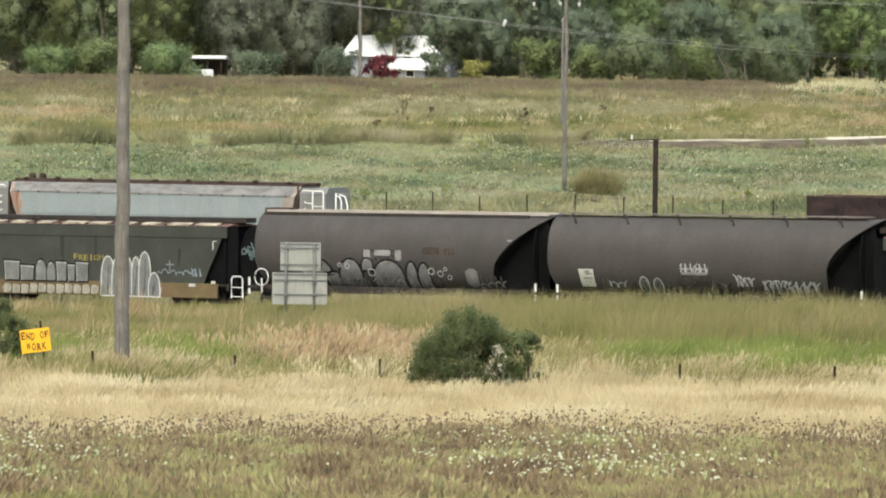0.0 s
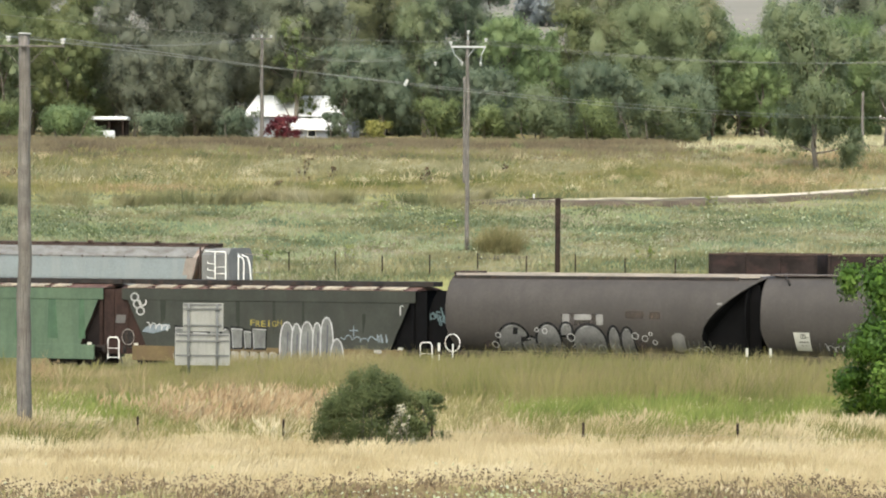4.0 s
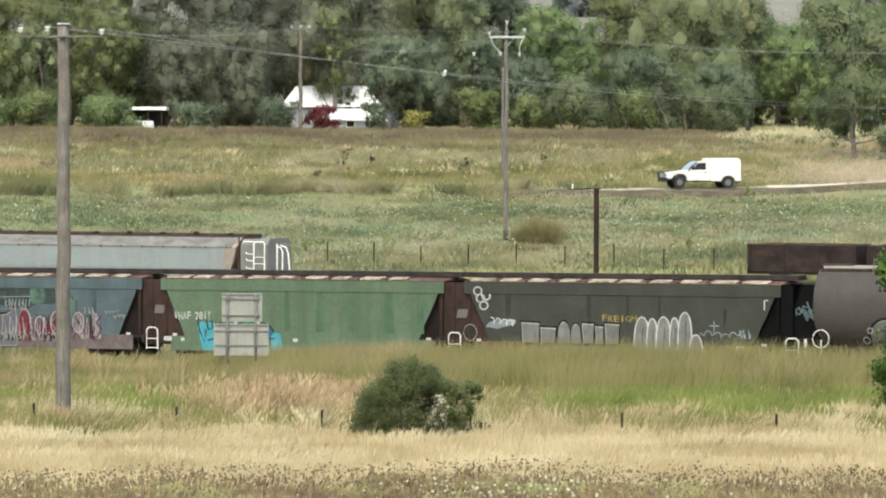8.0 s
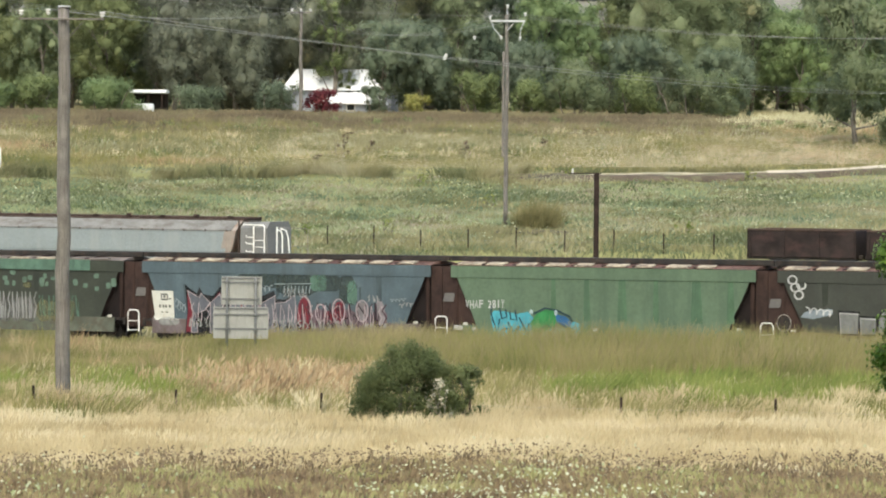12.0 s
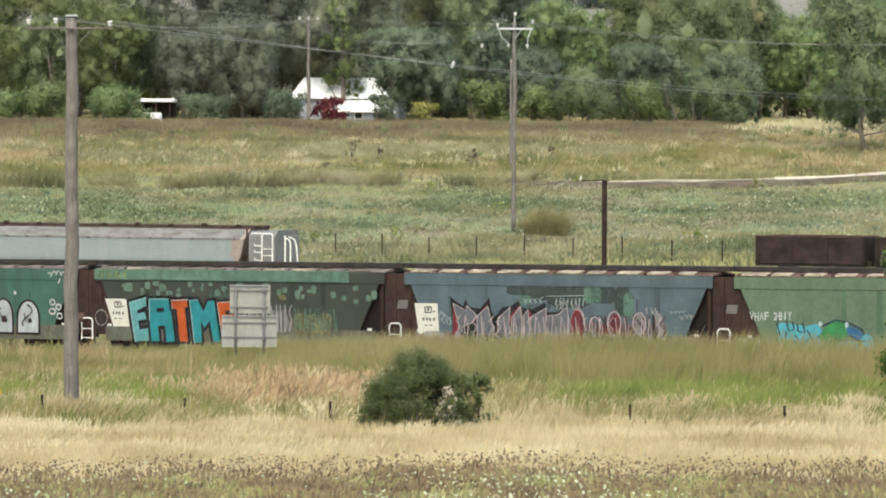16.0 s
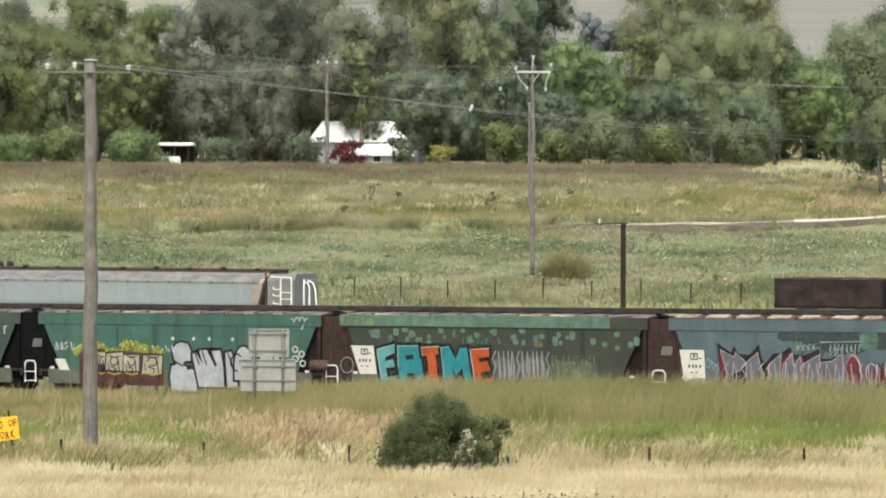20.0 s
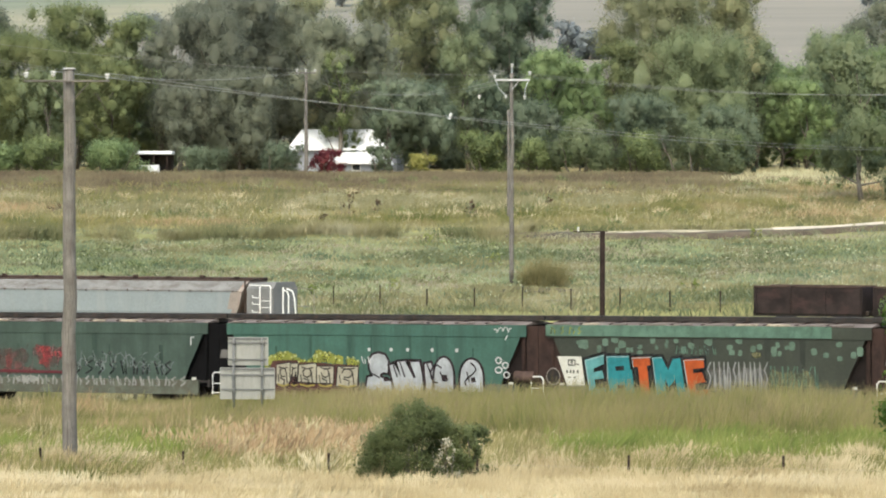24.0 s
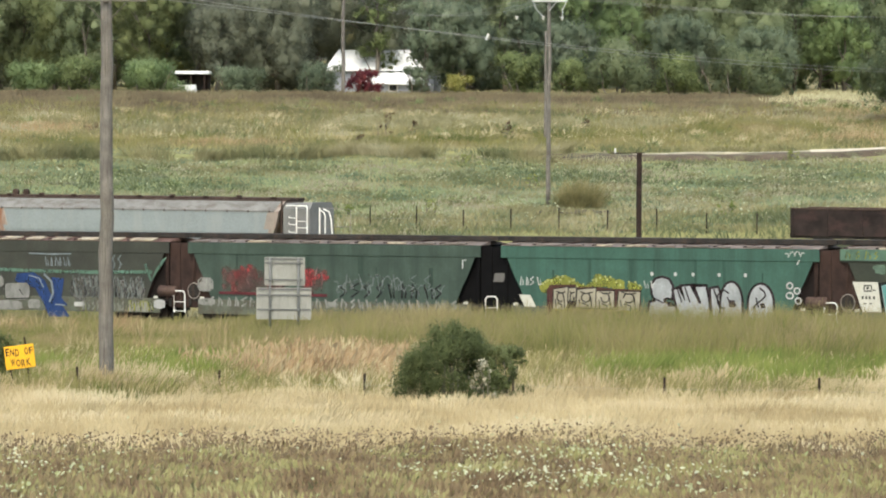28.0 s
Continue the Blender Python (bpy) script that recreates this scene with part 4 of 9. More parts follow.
def round_hopper(s0, s1, label, board, tail, sweep, depth):
    """A round-sided grain hopper: bulging shell, one steep end, one sloping end."""
    half = (s1 - s0) / 2 * STRETCH
    root = thing("round_grain_wagon", label, "grain wagon", group="wagons of the grain train")
    WAGONS.append((root, (s0 + s1) / 2 * STRETCH))
    n = 28
    cross = []
    for i in range(n):
        a = 2 * math.pi * i / n
        c, s = math.cos(a), math.sin(a)
        k = (abs(c) ** 2.3 + abs(s) ** 2.3) ** (-1 / 2.3)
        cross.append((c * k * 1.46, 2.62 + s * k * 1.66))
    def left(z):
        return -half + tail + 0.35 * max(0, (2.2 - z)) ** 1.3
    def right(z):
        return half + 0.12 - sweep * math.sin(math.pi / 2 * min(1.0, max(0.0, 4.25 - z) / depth))
    bm = bmesh.new()
    m = 12
    rows = [[bm.verts.new((left(z) + (right(z) - left(z)) * j / m, y, z)) for y, z in cross] for j in range(m + 1)]
    for a, b in zip(rows, rows[1:]):
        for k in range(n):
            bm.faces.new((a[k], b[k], b[(k + 1) % n], a[(k + 1) % n]))
    shell = part("hopper_shell", bm, M_BODY_BROWN, root, "", True)
    # the deep shade on the ends is put in as near-black colour
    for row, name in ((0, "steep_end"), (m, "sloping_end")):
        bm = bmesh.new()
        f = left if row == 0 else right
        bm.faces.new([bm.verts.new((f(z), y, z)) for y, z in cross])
        part(name, bm, M_BLACKEND, root, "end sheet blackened for shade")
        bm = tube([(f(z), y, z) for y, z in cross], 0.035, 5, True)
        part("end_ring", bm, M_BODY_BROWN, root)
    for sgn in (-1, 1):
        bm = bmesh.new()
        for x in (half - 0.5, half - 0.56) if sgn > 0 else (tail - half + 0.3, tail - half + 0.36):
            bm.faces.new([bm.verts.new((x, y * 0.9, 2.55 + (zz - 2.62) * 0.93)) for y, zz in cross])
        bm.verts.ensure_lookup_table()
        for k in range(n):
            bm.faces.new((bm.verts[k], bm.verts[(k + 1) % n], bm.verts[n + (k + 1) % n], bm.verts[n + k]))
        part("end_wall", bm, M_BLACKEND, root, "end wall blackened for shade")
    # black plates fill the shaded gap beyond the sloping end
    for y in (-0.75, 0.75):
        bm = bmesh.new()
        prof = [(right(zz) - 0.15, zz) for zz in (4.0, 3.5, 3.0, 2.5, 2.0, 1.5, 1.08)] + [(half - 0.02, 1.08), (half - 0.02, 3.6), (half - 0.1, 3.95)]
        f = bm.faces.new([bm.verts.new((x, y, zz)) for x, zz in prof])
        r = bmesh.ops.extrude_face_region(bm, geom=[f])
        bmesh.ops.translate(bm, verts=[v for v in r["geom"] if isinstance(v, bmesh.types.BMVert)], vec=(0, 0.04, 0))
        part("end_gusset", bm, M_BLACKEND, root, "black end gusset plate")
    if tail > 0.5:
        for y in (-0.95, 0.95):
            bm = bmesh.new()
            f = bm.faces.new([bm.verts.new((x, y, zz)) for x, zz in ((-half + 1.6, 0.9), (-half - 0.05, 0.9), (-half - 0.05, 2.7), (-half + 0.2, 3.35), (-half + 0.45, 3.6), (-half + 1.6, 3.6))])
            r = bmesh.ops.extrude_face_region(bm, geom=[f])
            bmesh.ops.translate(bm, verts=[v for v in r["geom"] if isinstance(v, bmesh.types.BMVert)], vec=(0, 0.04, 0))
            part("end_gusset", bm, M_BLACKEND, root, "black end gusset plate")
    if board:
        part("roof_walk", boxes((-half + 1.1, half - 0.1, -0.62, 0.62, 4.27, 4.31), (-half + 1.1, half - 0.1, -0.66, -0.6, 4.23, 4.36), (-half + 1.1, half - 0.1, 0.6, 0.66, 4.23, 4.36)), worn("pale_roof_walk", (0.36, 0.32, 0.28), 0.7, 0.2, 0.2, 1.0), root, "pale grey steel roof walk")
        part("hatch_coaming", boxes((-half + 1.0, half - 1.0, -0.72, 0.72, 4.1, 4.26), bevel=0.02), M_DARKSTEEL, root)
        part("hatch_cover", boxes((-half + 0.9, -half + 2.0, -0.5, 0.5, 4.26, 4.42), bevel=0.04), M_RUST, root)
    else:
        part("roof_walk", boxes((-half + 0.3, half - 0.5, -0.5, 0.5, 4.34, 4.38)), M_ROOFGREY, root, "grey-brown steel roof walk")
        for i in range(6):
            x = -half + 0.9 + i * 2.33
            part("roof_bracket", tube([(x, -0.48, 4.35), (x + 0.22, -0.8, 4.2), (x + 0.36, -0.98, 3.97)], 0.045, 5), M_DARKSTEEL, root)
    bm = bmesh.new()
    for y in (-1, 1):
        a, b = sorted((y * 1.0, y * 1.1))
        box(bm, -half + 0.5, half - 0.5, a, b, 0.8, 1.12)
    part("side_sill", bm, M_DARKSTEEL, root)
    for sgn in (-1, 1):
        e = sgn * half
        a, b = sorted((e - sgn * 2.4, e - sgn * 0.42))
        part("end_platform", boxes((a, b, -1.2, 1.2, 0.95, 1.08)), M_DARKSTEEL, root)
        part("coupler", boxes(tuple(sorted((e, e - sgn * 0.42))) + (-0.1, 0.1, 0.78, 1.0), bevel=0.03), M_DARKSTEEL, root)
        part("marker_post", tube([(e - sgn * 0.5, -1.15, 0.7), (e - sgn * 0.5, -1.15, 1.42)], 0.05, 6), M_WHITEPAINT, root, "white marker post")
    bogies(root, half)
    return root, half


def round_side(z):
    return round_profile(z)


SILVER, BLACKP = paint("silver", (0.50, 0.53, 0.55)), paint("black", (0.02, 0.02, 0.022))
WHITEP, REDP = paint("white", (0.68, 0.68, 0.66)), paint("red", (0.22, 0.03, 0.045))
CYANP, ORANGEP = paint("cyan", (0.03, 0.29, 0.32)), paint("orange", (0.55, 0.105, 0.025))
LIMEP, YELP = paint("lime", (0.36, 0.38, 0.08)), paint("pale_yellow", (0.52, 0.46, 0.20))
BLUEP, MAUVEP = paint("blue", (0.025, 0.065, 0.21)), paint("mauve", (0.20, 0.14, 0.16))
MINTP, GREYP = paint("mint", (0.14, 0.25, 0.19)), paint("grey", (0.20, 0.20, 0.19))
SKYP, GREENP = paint("light_cyan", (0.10, 0.47, 0.56)), paint("leaf_green", (0.05, 0.27, 0.09))
GOLDP, MAROONP = paint("dull_gold", (0.44, 0.36, 0.09)), paint("maroon", (0.16, 0.03, 0.04))


def data_panel(root, side, x0, x1, z0, z1, skew=0.18):
    """White data panel; its small writing stands as plain bars."""
    pts = [(x0, z1), (x1, z1), (x1 + skew * 0.6, z0), (x0 + skew * 1.6, z0)]
    daub("data_panel", [(pts, [(0, 3, 2, 1)])], M_PLATE, root, 0.012, side, "white stencilled data panel")
    w, h = x1 - x0, z1 - z0
    bars = [patch(x0 + w * 0.46, z1 - h * 0.2, w * 0.05, h * 0.2, 8, 8), patch(x0 + w * 0.6, z1 - h * 0.12, w * 0.3, h * 0.05, 8, 8), patch(x0 + w * 0.74, z1 - h * 0.2, w * 0.05, h * 0.2, 8, 8), patch(x0 + w * 0.6, z1 - h * 0.3, w * 0.3, h * 0.05, 8, 8), patch(x0 + w * 0.6, z1 - h * 0.2, w * 0.1, h * 0.09, 8, 8), patch(x0 + w * 0.85, z1 - h * 0.27, w * 0.12, h * 0.05, 8, 8)]
    bars += [patch(x0 + w * q, z1 - h * 0.52, w * 0.08, h * 0.11, 8, 8) for q in (0.4, 0.55, 0.68, 0.85)] + [patch(x0 + w * q, z1 - h * 0.72, w * 0.12, h * 0.04, 8, 8) for q in (0.5, 0.72)]
    daub("panel_lines", bars, paint("dark_stencil", (0.09, 0.09, 0.085)), root, 0.018, side)


# --- the train, from its leading end backwards
lead, hl = hopper(71.9, 86.3, "green grain hopper wagon with blue and white panel and yellow sill", M_BODY_DULLTEAL, paint("sill_yellow", (0.50, 0.32, 0.04)), M_BODY_OLIVE, back_mat=M_BLACKEND)
daub("livery_panel", [patch(-hl + 1.9, 1.75, 0.9, 0.9, 6)], BLUEP, lead, 0.006, flat_side)
daub("livery_panel", [patch(-hl + 2.0, 1.9, 0.55, 0.35, 6), patch(-hl + 1.75, 1.5, 0.25, 0.3, 6)], WHITEP, lead, 0.012, flat_side)
daub("graffiti", [squiggle(-hl + 1.2, -hl + 2.0, 2.3, 2.9, RNG, 3, 0.06)], WHITEP, lead, 0.012, flat_side)

ra, ha = round_hopper(58.0, 71.9, "dark brown round-sided grain wagon with graffiti along the base", False, 0.2, 2.05, 2.1)
MARK_SHIFT[ra.name] = -0.3
data_panel(ra, round_side, -5.15, -4.5, 1.35, 2.1, 0.05)
daub("graffiti", [patch(-2.35, 1.45, 0.42, 0.75, 2.5), patch(-1.75, 1.42, 0.42, 0.7, 2.5), patch(-1.25, 1.3, 0.4, 0.45, 2.2)], GREYP, ra, 0.008, round_side, "faded grey bubble graffiti")
daub("stencil_panel", [patch(-0.15, 1.75, 1.45, 0.9, 10)], paint("faded_panel", (0.10, 0.085, 0.078)), ra, 0.006, round_side)
daub("stencil_panel", [patch(-0.15, 2.18, 1.25, 0.1, 8, 8), patch(-0.15, 2.0, 1.15, 0.14, 8, 8)], paint("faded_white", (0.36, 0.35, 0.33)), ra, 0.012, round_side)
daub("graffiti", scribble(-0.75, 0.45, 2.05, 2.4, RNG, 6, 0.05), WHITEP, ra, 0.016, round_side)
daub("graffiti", scribble(-4.2, -3.0, 1.2, 1.7, RNG, 5, 0.04) + [ring(0.85, 1.35, 0.7, 0.55, 0.05)], GREYP, ra, 0.01, round_side)
daub("graffiti", [squiggle(2.7, 3.9, 1.25, 1.8, RNG, 4, 0.05), squiggle(3.8, 5.1, 1.15, 1.7, RNG, 4, 0.05), squiggle(1.5, 2.4, 1.6, 2.0, RNG, 3, 0.04), squiggle(-3.9, -3.1, 1.3, 1.7, RNG, 3, 0.04)], WHITEP, ra, 0.018, round_side, "white looping tags")
daub("graffiti_outline", scribble(-2.9, 5.0, 1.05, 1.6, RNG, 16, 0.05), BLACKP, ra, 0.014, round_side, "black scrawl")
daub("graffiti", [ring(-2.35, 1.45, 0.46, 0.8, 0.06), ring(-1.75, 1.42, 0.46, 0.75, 0.06)], paint("chalk_grey", (0.55, 0.55, 0.53)), ra, 0.016, round_side)
daub("graffiti", scribble(2.7, 5.1, 1.1, 1.75, RNG, 9, 0.09) + scribble(1.6, 2.3, 1.5, 1.9, RNG, 4, 0.06), paint("chalk_grey", (0.55, 0.55, 0.53)), ra, 0.012, round_side, "pale grey unreadable tag")

rb, hb = round_hopper(43.85, 58.0, "dark brown round-sided grain wagon with bubble graffiti", True, 0.95, 2.5, 2.5)
MARK_SHIFT[rb.name] = -0.2
bub = [(-3.1, 1.4, 0.95, 1.2), (-2.1, 1.35, 0.75, 1.0), (-1.0, 1.5, 0.8, 1.3), (0.1, 1.5, 1.1, 1.2), (1.1, 1.45, 0.7, 1.1), (1.75, 1.4, 0.65, 1.1), (2.5, 1.2, 0.9, 0.6)]
lettering(rb, [dome(-3.7, -2.38, 0.95, 2.25, 12), dome(-2.7, -1.95, 0.95, 1.72), dome(-2.02, -1.02, 0.95, 2.28, 12), dome(-0.95, -0.5, 1.85, 2.32), dome(-0.45, 0.9, 0.95, 2.26, 12), dome(1.06, 1.52, 0.95, 2.2), dome(1.6, 2.1, 0.95, 2.16)], paint("bubble_grey", (0.29, 0.285, 0.275)), "faded silver bubble letter", 0.1, None, paint("bubble_white", (0.5, 0.5, 0.48)), 0.008, round_side, [[(-3.05, 1.85), (-2.85, 1.85), (-2.8, 2.12), (-3.0, 2.14)], [(-2.75, 1.55), (-2.3, 1.6), (-2.3, 1.75), (-2.7, 1.75)]])
daub("graffiti", [patch(2.3, 1.35, 0.8, 0.7, 2.4, 12, 0, 0.15, RNG), patch(-4.1, 1.3, 0.7, 0.6, 2.4, 12, 0, 0.15, RNG)], paint("dusty_rose", (0.17, 0.13, 0.125)), rb, 0.006, round_side, "dusty rose smear")
daub("graffiti", [ring(x, z, r, r, 0.04) for x, z, r in ((-1.65, 2.0, 0.25), (-2.0, 2.05, 0.2), (-0.55, 1.75, 0.35), (2.2, 1.85, 0.3), (2.6, 1.75, 0.28), (3.0, 1.6, 0.22), (2.85, 1.95, 0.18), (0.7, 1.3, 0.35), (-3.7, 1.8, 0.25), (-3.9, 1.4, 0.3))], WHITEP, rb, 0.017, round_side, "white bubbles")
daub("stencil_panel", [patch(-0.05, 2.5, 1.75, 0.5, 10)], paint("faded_panel", (0.10, 0.085, 0.078)), rb, 0.006, round_side)
daub("stencil_panel", [patch(0.0, 2.6, 0.75, 0.24, 10, 8), patch(-0.72, 2.5, 0.32, 0.45, 10, 8), patch(0.72, 2.5, 0.3, 0.45, 10, 8)], paint("faded_white", (0.36, 0.35, 0.33)), rb, 0.011, round_side)
daub("faded_lettering", [patch(2.2, 2.72, 0.8, 0.32, 8, 8), patch(3.05, 2.7, 0.5, 0.3, 8, 8)], paint("faded_tan", (0.12, 0.09, 0.07)), rb, 0.008, round_side)
daub("small_mark", [patch(5.75, 3.2, 0.22, 0.09, 8, 8), patch(4.0, 1.6, 0.55, 0.8, 6, 10)], paint("faded_white", (0.36, 0.35, 0.33)), rb, 0.012, round_side)
daub("graffiti", scribble(4.3, 5.4, 1.15, 1.7, RNG, 5, 0.05), GREYP, rb, 0.012, round_side)

daub("graffiti", scribble(-3.6, 2.2, 1.05, 1.5, RNG, 14, 0.045) + [squiggle(4.2, 5.5, 1.1, 1.5, RNG, 4, 0.04)], paint("bubble_white", (0.5, 0.5, 0.48)), rb, 0.03, round_side, "pale scrawl over the bubbles")
nr = 18
part("brake_wheel", tube([(-6.05 + 0.36 * math.cos(2 * math.pi * k / nr), -1.38 - 0.05 * math.cos(2 * math.pi * k / nr), 1.45 + 0.36 * math.sin(2 * math.pi * k / nr)) for k in range(nr)], 0.022, 6, True), M_WHITEPAINT, rb, "white brake handwheel")
part("brake_shaft", tube([(-6.05, -1.35, 0.8), (-6.05, -1.35, 1.4)], 0.03, 6), M_WHITEPAINT, rb)

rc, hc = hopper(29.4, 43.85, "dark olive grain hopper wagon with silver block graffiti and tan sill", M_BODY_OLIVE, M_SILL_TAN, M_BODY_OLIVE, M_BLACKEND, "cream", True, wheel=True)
MARK_DROP[rc.name] = (2.1, 1.3, 0.3)
for x, z in ((-6.15, 3.2), (-6.05, 2.9), (-5.9, 2.6), (-5.8, 3.0)):
    daub("graffiti", [ring(x, z, 0.42, 0.4, 0.07)], WHITEP, rc, 0.05 if z > 3.0 else 0.012, flat_side)
daub("graffiti", [patch(-5.1, 1.85, 1.2, 0.35, 3, 16, 0.2, 0.25, RNG)], paint("powder_blue", (0.34, 0.40, 0.44)), rc, 0.01, flat_side, "pale blue scrawl")
daub("graffiti", [squiggle(-5.6, -4.5, 1.75, 2.15, RNG, 4, 0.05)], WHITEP, rc, 0.016, flat_side)
blk = [(-4.24, -3.46, 1.98), (-3.41, -2.74, 1.84), (-2.64, -2.12, 2.02), (-2.07, -1.65, 1.96), (-1.6, -1.09, 1.98), (-1.03, -0.67, 1.9), (-0.62, 0.0, 1.98)]
lettering(rc, [dome(a, b, 1.36, t) if i in (2, 3) else [(a + 0.06, 1.36), (a, t), (b, t - 0.02), (b - 0.03, 1.36)] for i, (a, b, t) in enumerate(blk)], paint("dull_silver", (0.27, 0.275, 0.26)), "silver block letter", 0.05, None, paint("chalk_grey", (0.55, 0.55, 0.53)), 0.024)
daub("yellow_lettering", letters("FREIGH", -0.75, 0.75, 2.02, 2.28, 0.0, RNG, 0, 0, -0.08), GOLDP, rc, 0.012, flat_side, "dull yellow stencilled lettering")
daub("graffiti", [patch(x, 1.02 + RNG.uniform(-0.03, 0.03), 0.46, 0.42, 3, 12, 0, 0.08, RNG) for x in np.arange(-4.1, 3.5, 0.44)], paint("chalk_cream", (0.52, 0.49, 0.40)), rc, 0.02, always_flat, "cream block graffiti on the sill")
daub("graffiti_outline", [stroke([(x, 0.82), (x + 0.03, 1.22)], 0.04) for x in np.arange(-4.3, 3.5, 0.44)], BLACKP, rc, 0.03, always_flat)
bb = [(0.67, 1.27, 2.18), (1.2, 1.62, 2.12), (1.6, 2.17, 2.2), (2.17, 2.53, 2.17), (2.53, 3.05, 2.4), (3.0, 3.5, 1.65)]
lettering(rc, [dome(a, b, 0.8, t) for a, b, t in bb], paint("dull_silver", (0.27, 0.275, 0.26)), "silver bubble letter", 0.06, WHITEP, None, 0.024)
daub("graffiti", [stroke([((a + b) / 2, 1.0), ((a + b) / 2 + 0.05, t - 0.3)], 0.05) for a, b, t in bb], paint("slate_line", (0.12, 0.13, 0.15)), rc, 0.04, always_flat)
daub("graffiti", [squiggle(3.4, 5.2, 1.4, 1.7, RNG, 5, 0.05)] + scribble(5.0, 5.6, 1.4, 1.75, RNG, 3, 0.05) + [stroke([(4.0, 2.1), (4.0, 1.6)], 0.05), stroke([(3.8, 1.9), (4.2, 1.9)], 0.05)], paint("powder_blue", (0.34, 0.40, 0.44)), rc, 0.013, flat_side)
daub("small_mark", [stroke([(6.1, 2.55), (6.1, 2.95), (6.25, 2.95)], 0.05), patch(5.1, 1.02, 0.35, 0.14, 8, 8)], WHITEP, rc, 0.026, flat_side)
for tag in (squiggle(-hb + 0.02, -hb + 0.5, 2.15, 2.85, RNG, 2, 0.08), squiggle(-hb + 0.35, -hb + 0.95, 2.05, 2.6, RNG, 3, 0.06), stroke([(-hb + 0.5, 2.9), (-hb + 0.75, 2.2), (-hb + 0.95, 2.5)], 0.07)):
    bm = bmesh.new()
    vs = [bm.verts.new((x, -0.962, z)) for x, z in tag[0]]
    for f in tag[1]:
        bm.faces.new([vs[i] for i in f])
    bmesh.ops.recalc_face_normals(bm, faces=bm.faces[:])
    part("graffiti", bm, paint("faint_teal", (0.20, 0.29, 0.31)), rb, "pale teal tag on the black end plate")

rd, hd = hopper(15.4, 29.4, "faded green grain hopper wagon with cyan and green graffiti", M_BODY_GREEN, M_BODY_GREEN, M_BODY_GREEN, None, "cream", True)
MARK_SHIFT[rd.name] = -0.2
daub("code_lettering", letters("VHAF", -5.72, -4.9, 1.82, 2.16, 0.012, RNG, 0, 0, -0.08) + letters("281Y", -4.72, -3.95, 1.82, 2.16, 0.012, RNG, 0, 0, -0.08), WHITEP, rd, 0.012, flat_side, "white stencilled wagon code")
daub("graffiti", [solid([(-4.58, 1.51), (-4.43, 1.73), (-3.91, 1.70), (-3.28, 1.59), (-3.10, 1.23), (-3.37, 0.50), (-4.35, 0.50), (-4.52, 1.23)]), solid([(-3.32, 1.63), (-2.92, 1.71), (-2.65, 1.39), (-2.58, 0.98), (-2.92, 0.50), (-3.28, 0.82)]), solid([(-1.12, 1.23), (-0.90, 1.35), (-0.67, 1.23), (-0.58, 0.50), (-1.12, 0.50)])], SKYP, rd, 0.026, always_flat, "light cyan graffiti")
daub("graffiti_outline", [stroke(p, 0.07) for p in ([(-4.17, 1.83), (-4.07, 1.39), (-3.86, 1.47), (-3.91, 1.79)], [(-3.73, 1.71), (-3.68, 1.39), (-3.41, 1.35), (-3.50, 1.75)], [(-3.32, 1.47), (-3.01, 0.90), (-2.87, 1.23)], [(-2.69, 1.63), (-2.20, 1.87), (-1.66, 1.79), (-1.12, 1.55), (-0.99, 1.35)], [(-4.08, 0.94), (-3.77, 1.00), (-3.73, 0.74)])], paint("ink_teal", (0.02, 0.06, 0.08)), rd, 0.034, always_flat, "dark teal lines")
daub("graffiti", [solid([(-2.83, 1.23), (-2.56, 1.63), (-2.15, 1.81), (-1.75, 1.75), (-1.66, 1.39), (-1.84, 0.98), (-2.74, 0.82)])], GREENP, rd, 0.028, always_flat, "bright green graffiti")
daub("graffiti", [solid([(-1.73, 1.65), (-1.26, 1.53), (-1.01, 1.27), (-1.21, 1.08), (-1.57, 1.23), (-1.70, 1.39)])], paint("mid_blue", (0.04, 0.16, 0.34)), rd, 0.030, always_flat, "blue graffiti")
daub("graffiti", [solid([(-2.38, 0.82), (-1.84, 1.05), (-1.30, 1.05), (-1.12, 0.50), (-2.56, 0.50)])], paint("pale_cyan", (0.14, 0.40, 0.40)), rd, 0.029, always_flat, "dull cyan graffiti")
daub("graffiti_outline", [stroke(p, 0.06) for p in ([(-4.49, 1.39), (-4.26, 0.82), (-4.17, 1.39)], [(-3.82, 1.27), (-3.53, 0.82), (-3.28, 1.10)], [(-2.56, 0.90), (-2.11, 1.15), (-1.71, 0.98)], [(-1.57, 1.27), (-1.21, 1.05), (-0.94, 1.05)], [(-4.52, 1.94), (-4.55, 1.63), (-4.43, 1.23)])], paint("ink_teal", (0.02, 0.06, 0.08)), rd, 0.036, always_flat, "dark teal lines")
daub("graffiti", [patch(-1.71, 1.69, 0.14, 0.24, 2.4, 10), patch(-2.78, 1.71, 0.16, 0.2, 2.4, 10)], paint("pale_cyan_white", (0.5, 0.62, 0.62)), rd, 0.038, always_flat)
for x, w in ((-1.84, 0.16), (-0.4, 0.2), (1.12, 0.28), (2.56, 0.18), (4.27, 0.34), (5.7, 0.22)):
    daub("dirt_streak", [([(x - w / 2, 3.1), (x + w / 2, 3.1), (x + w * 0.8, 1.36), (x - w * 0.7, 1.36)], [(0, 1, 2, 3)])], M_STREAK, rd, 0.004, flat_side, "dark vertical streak")
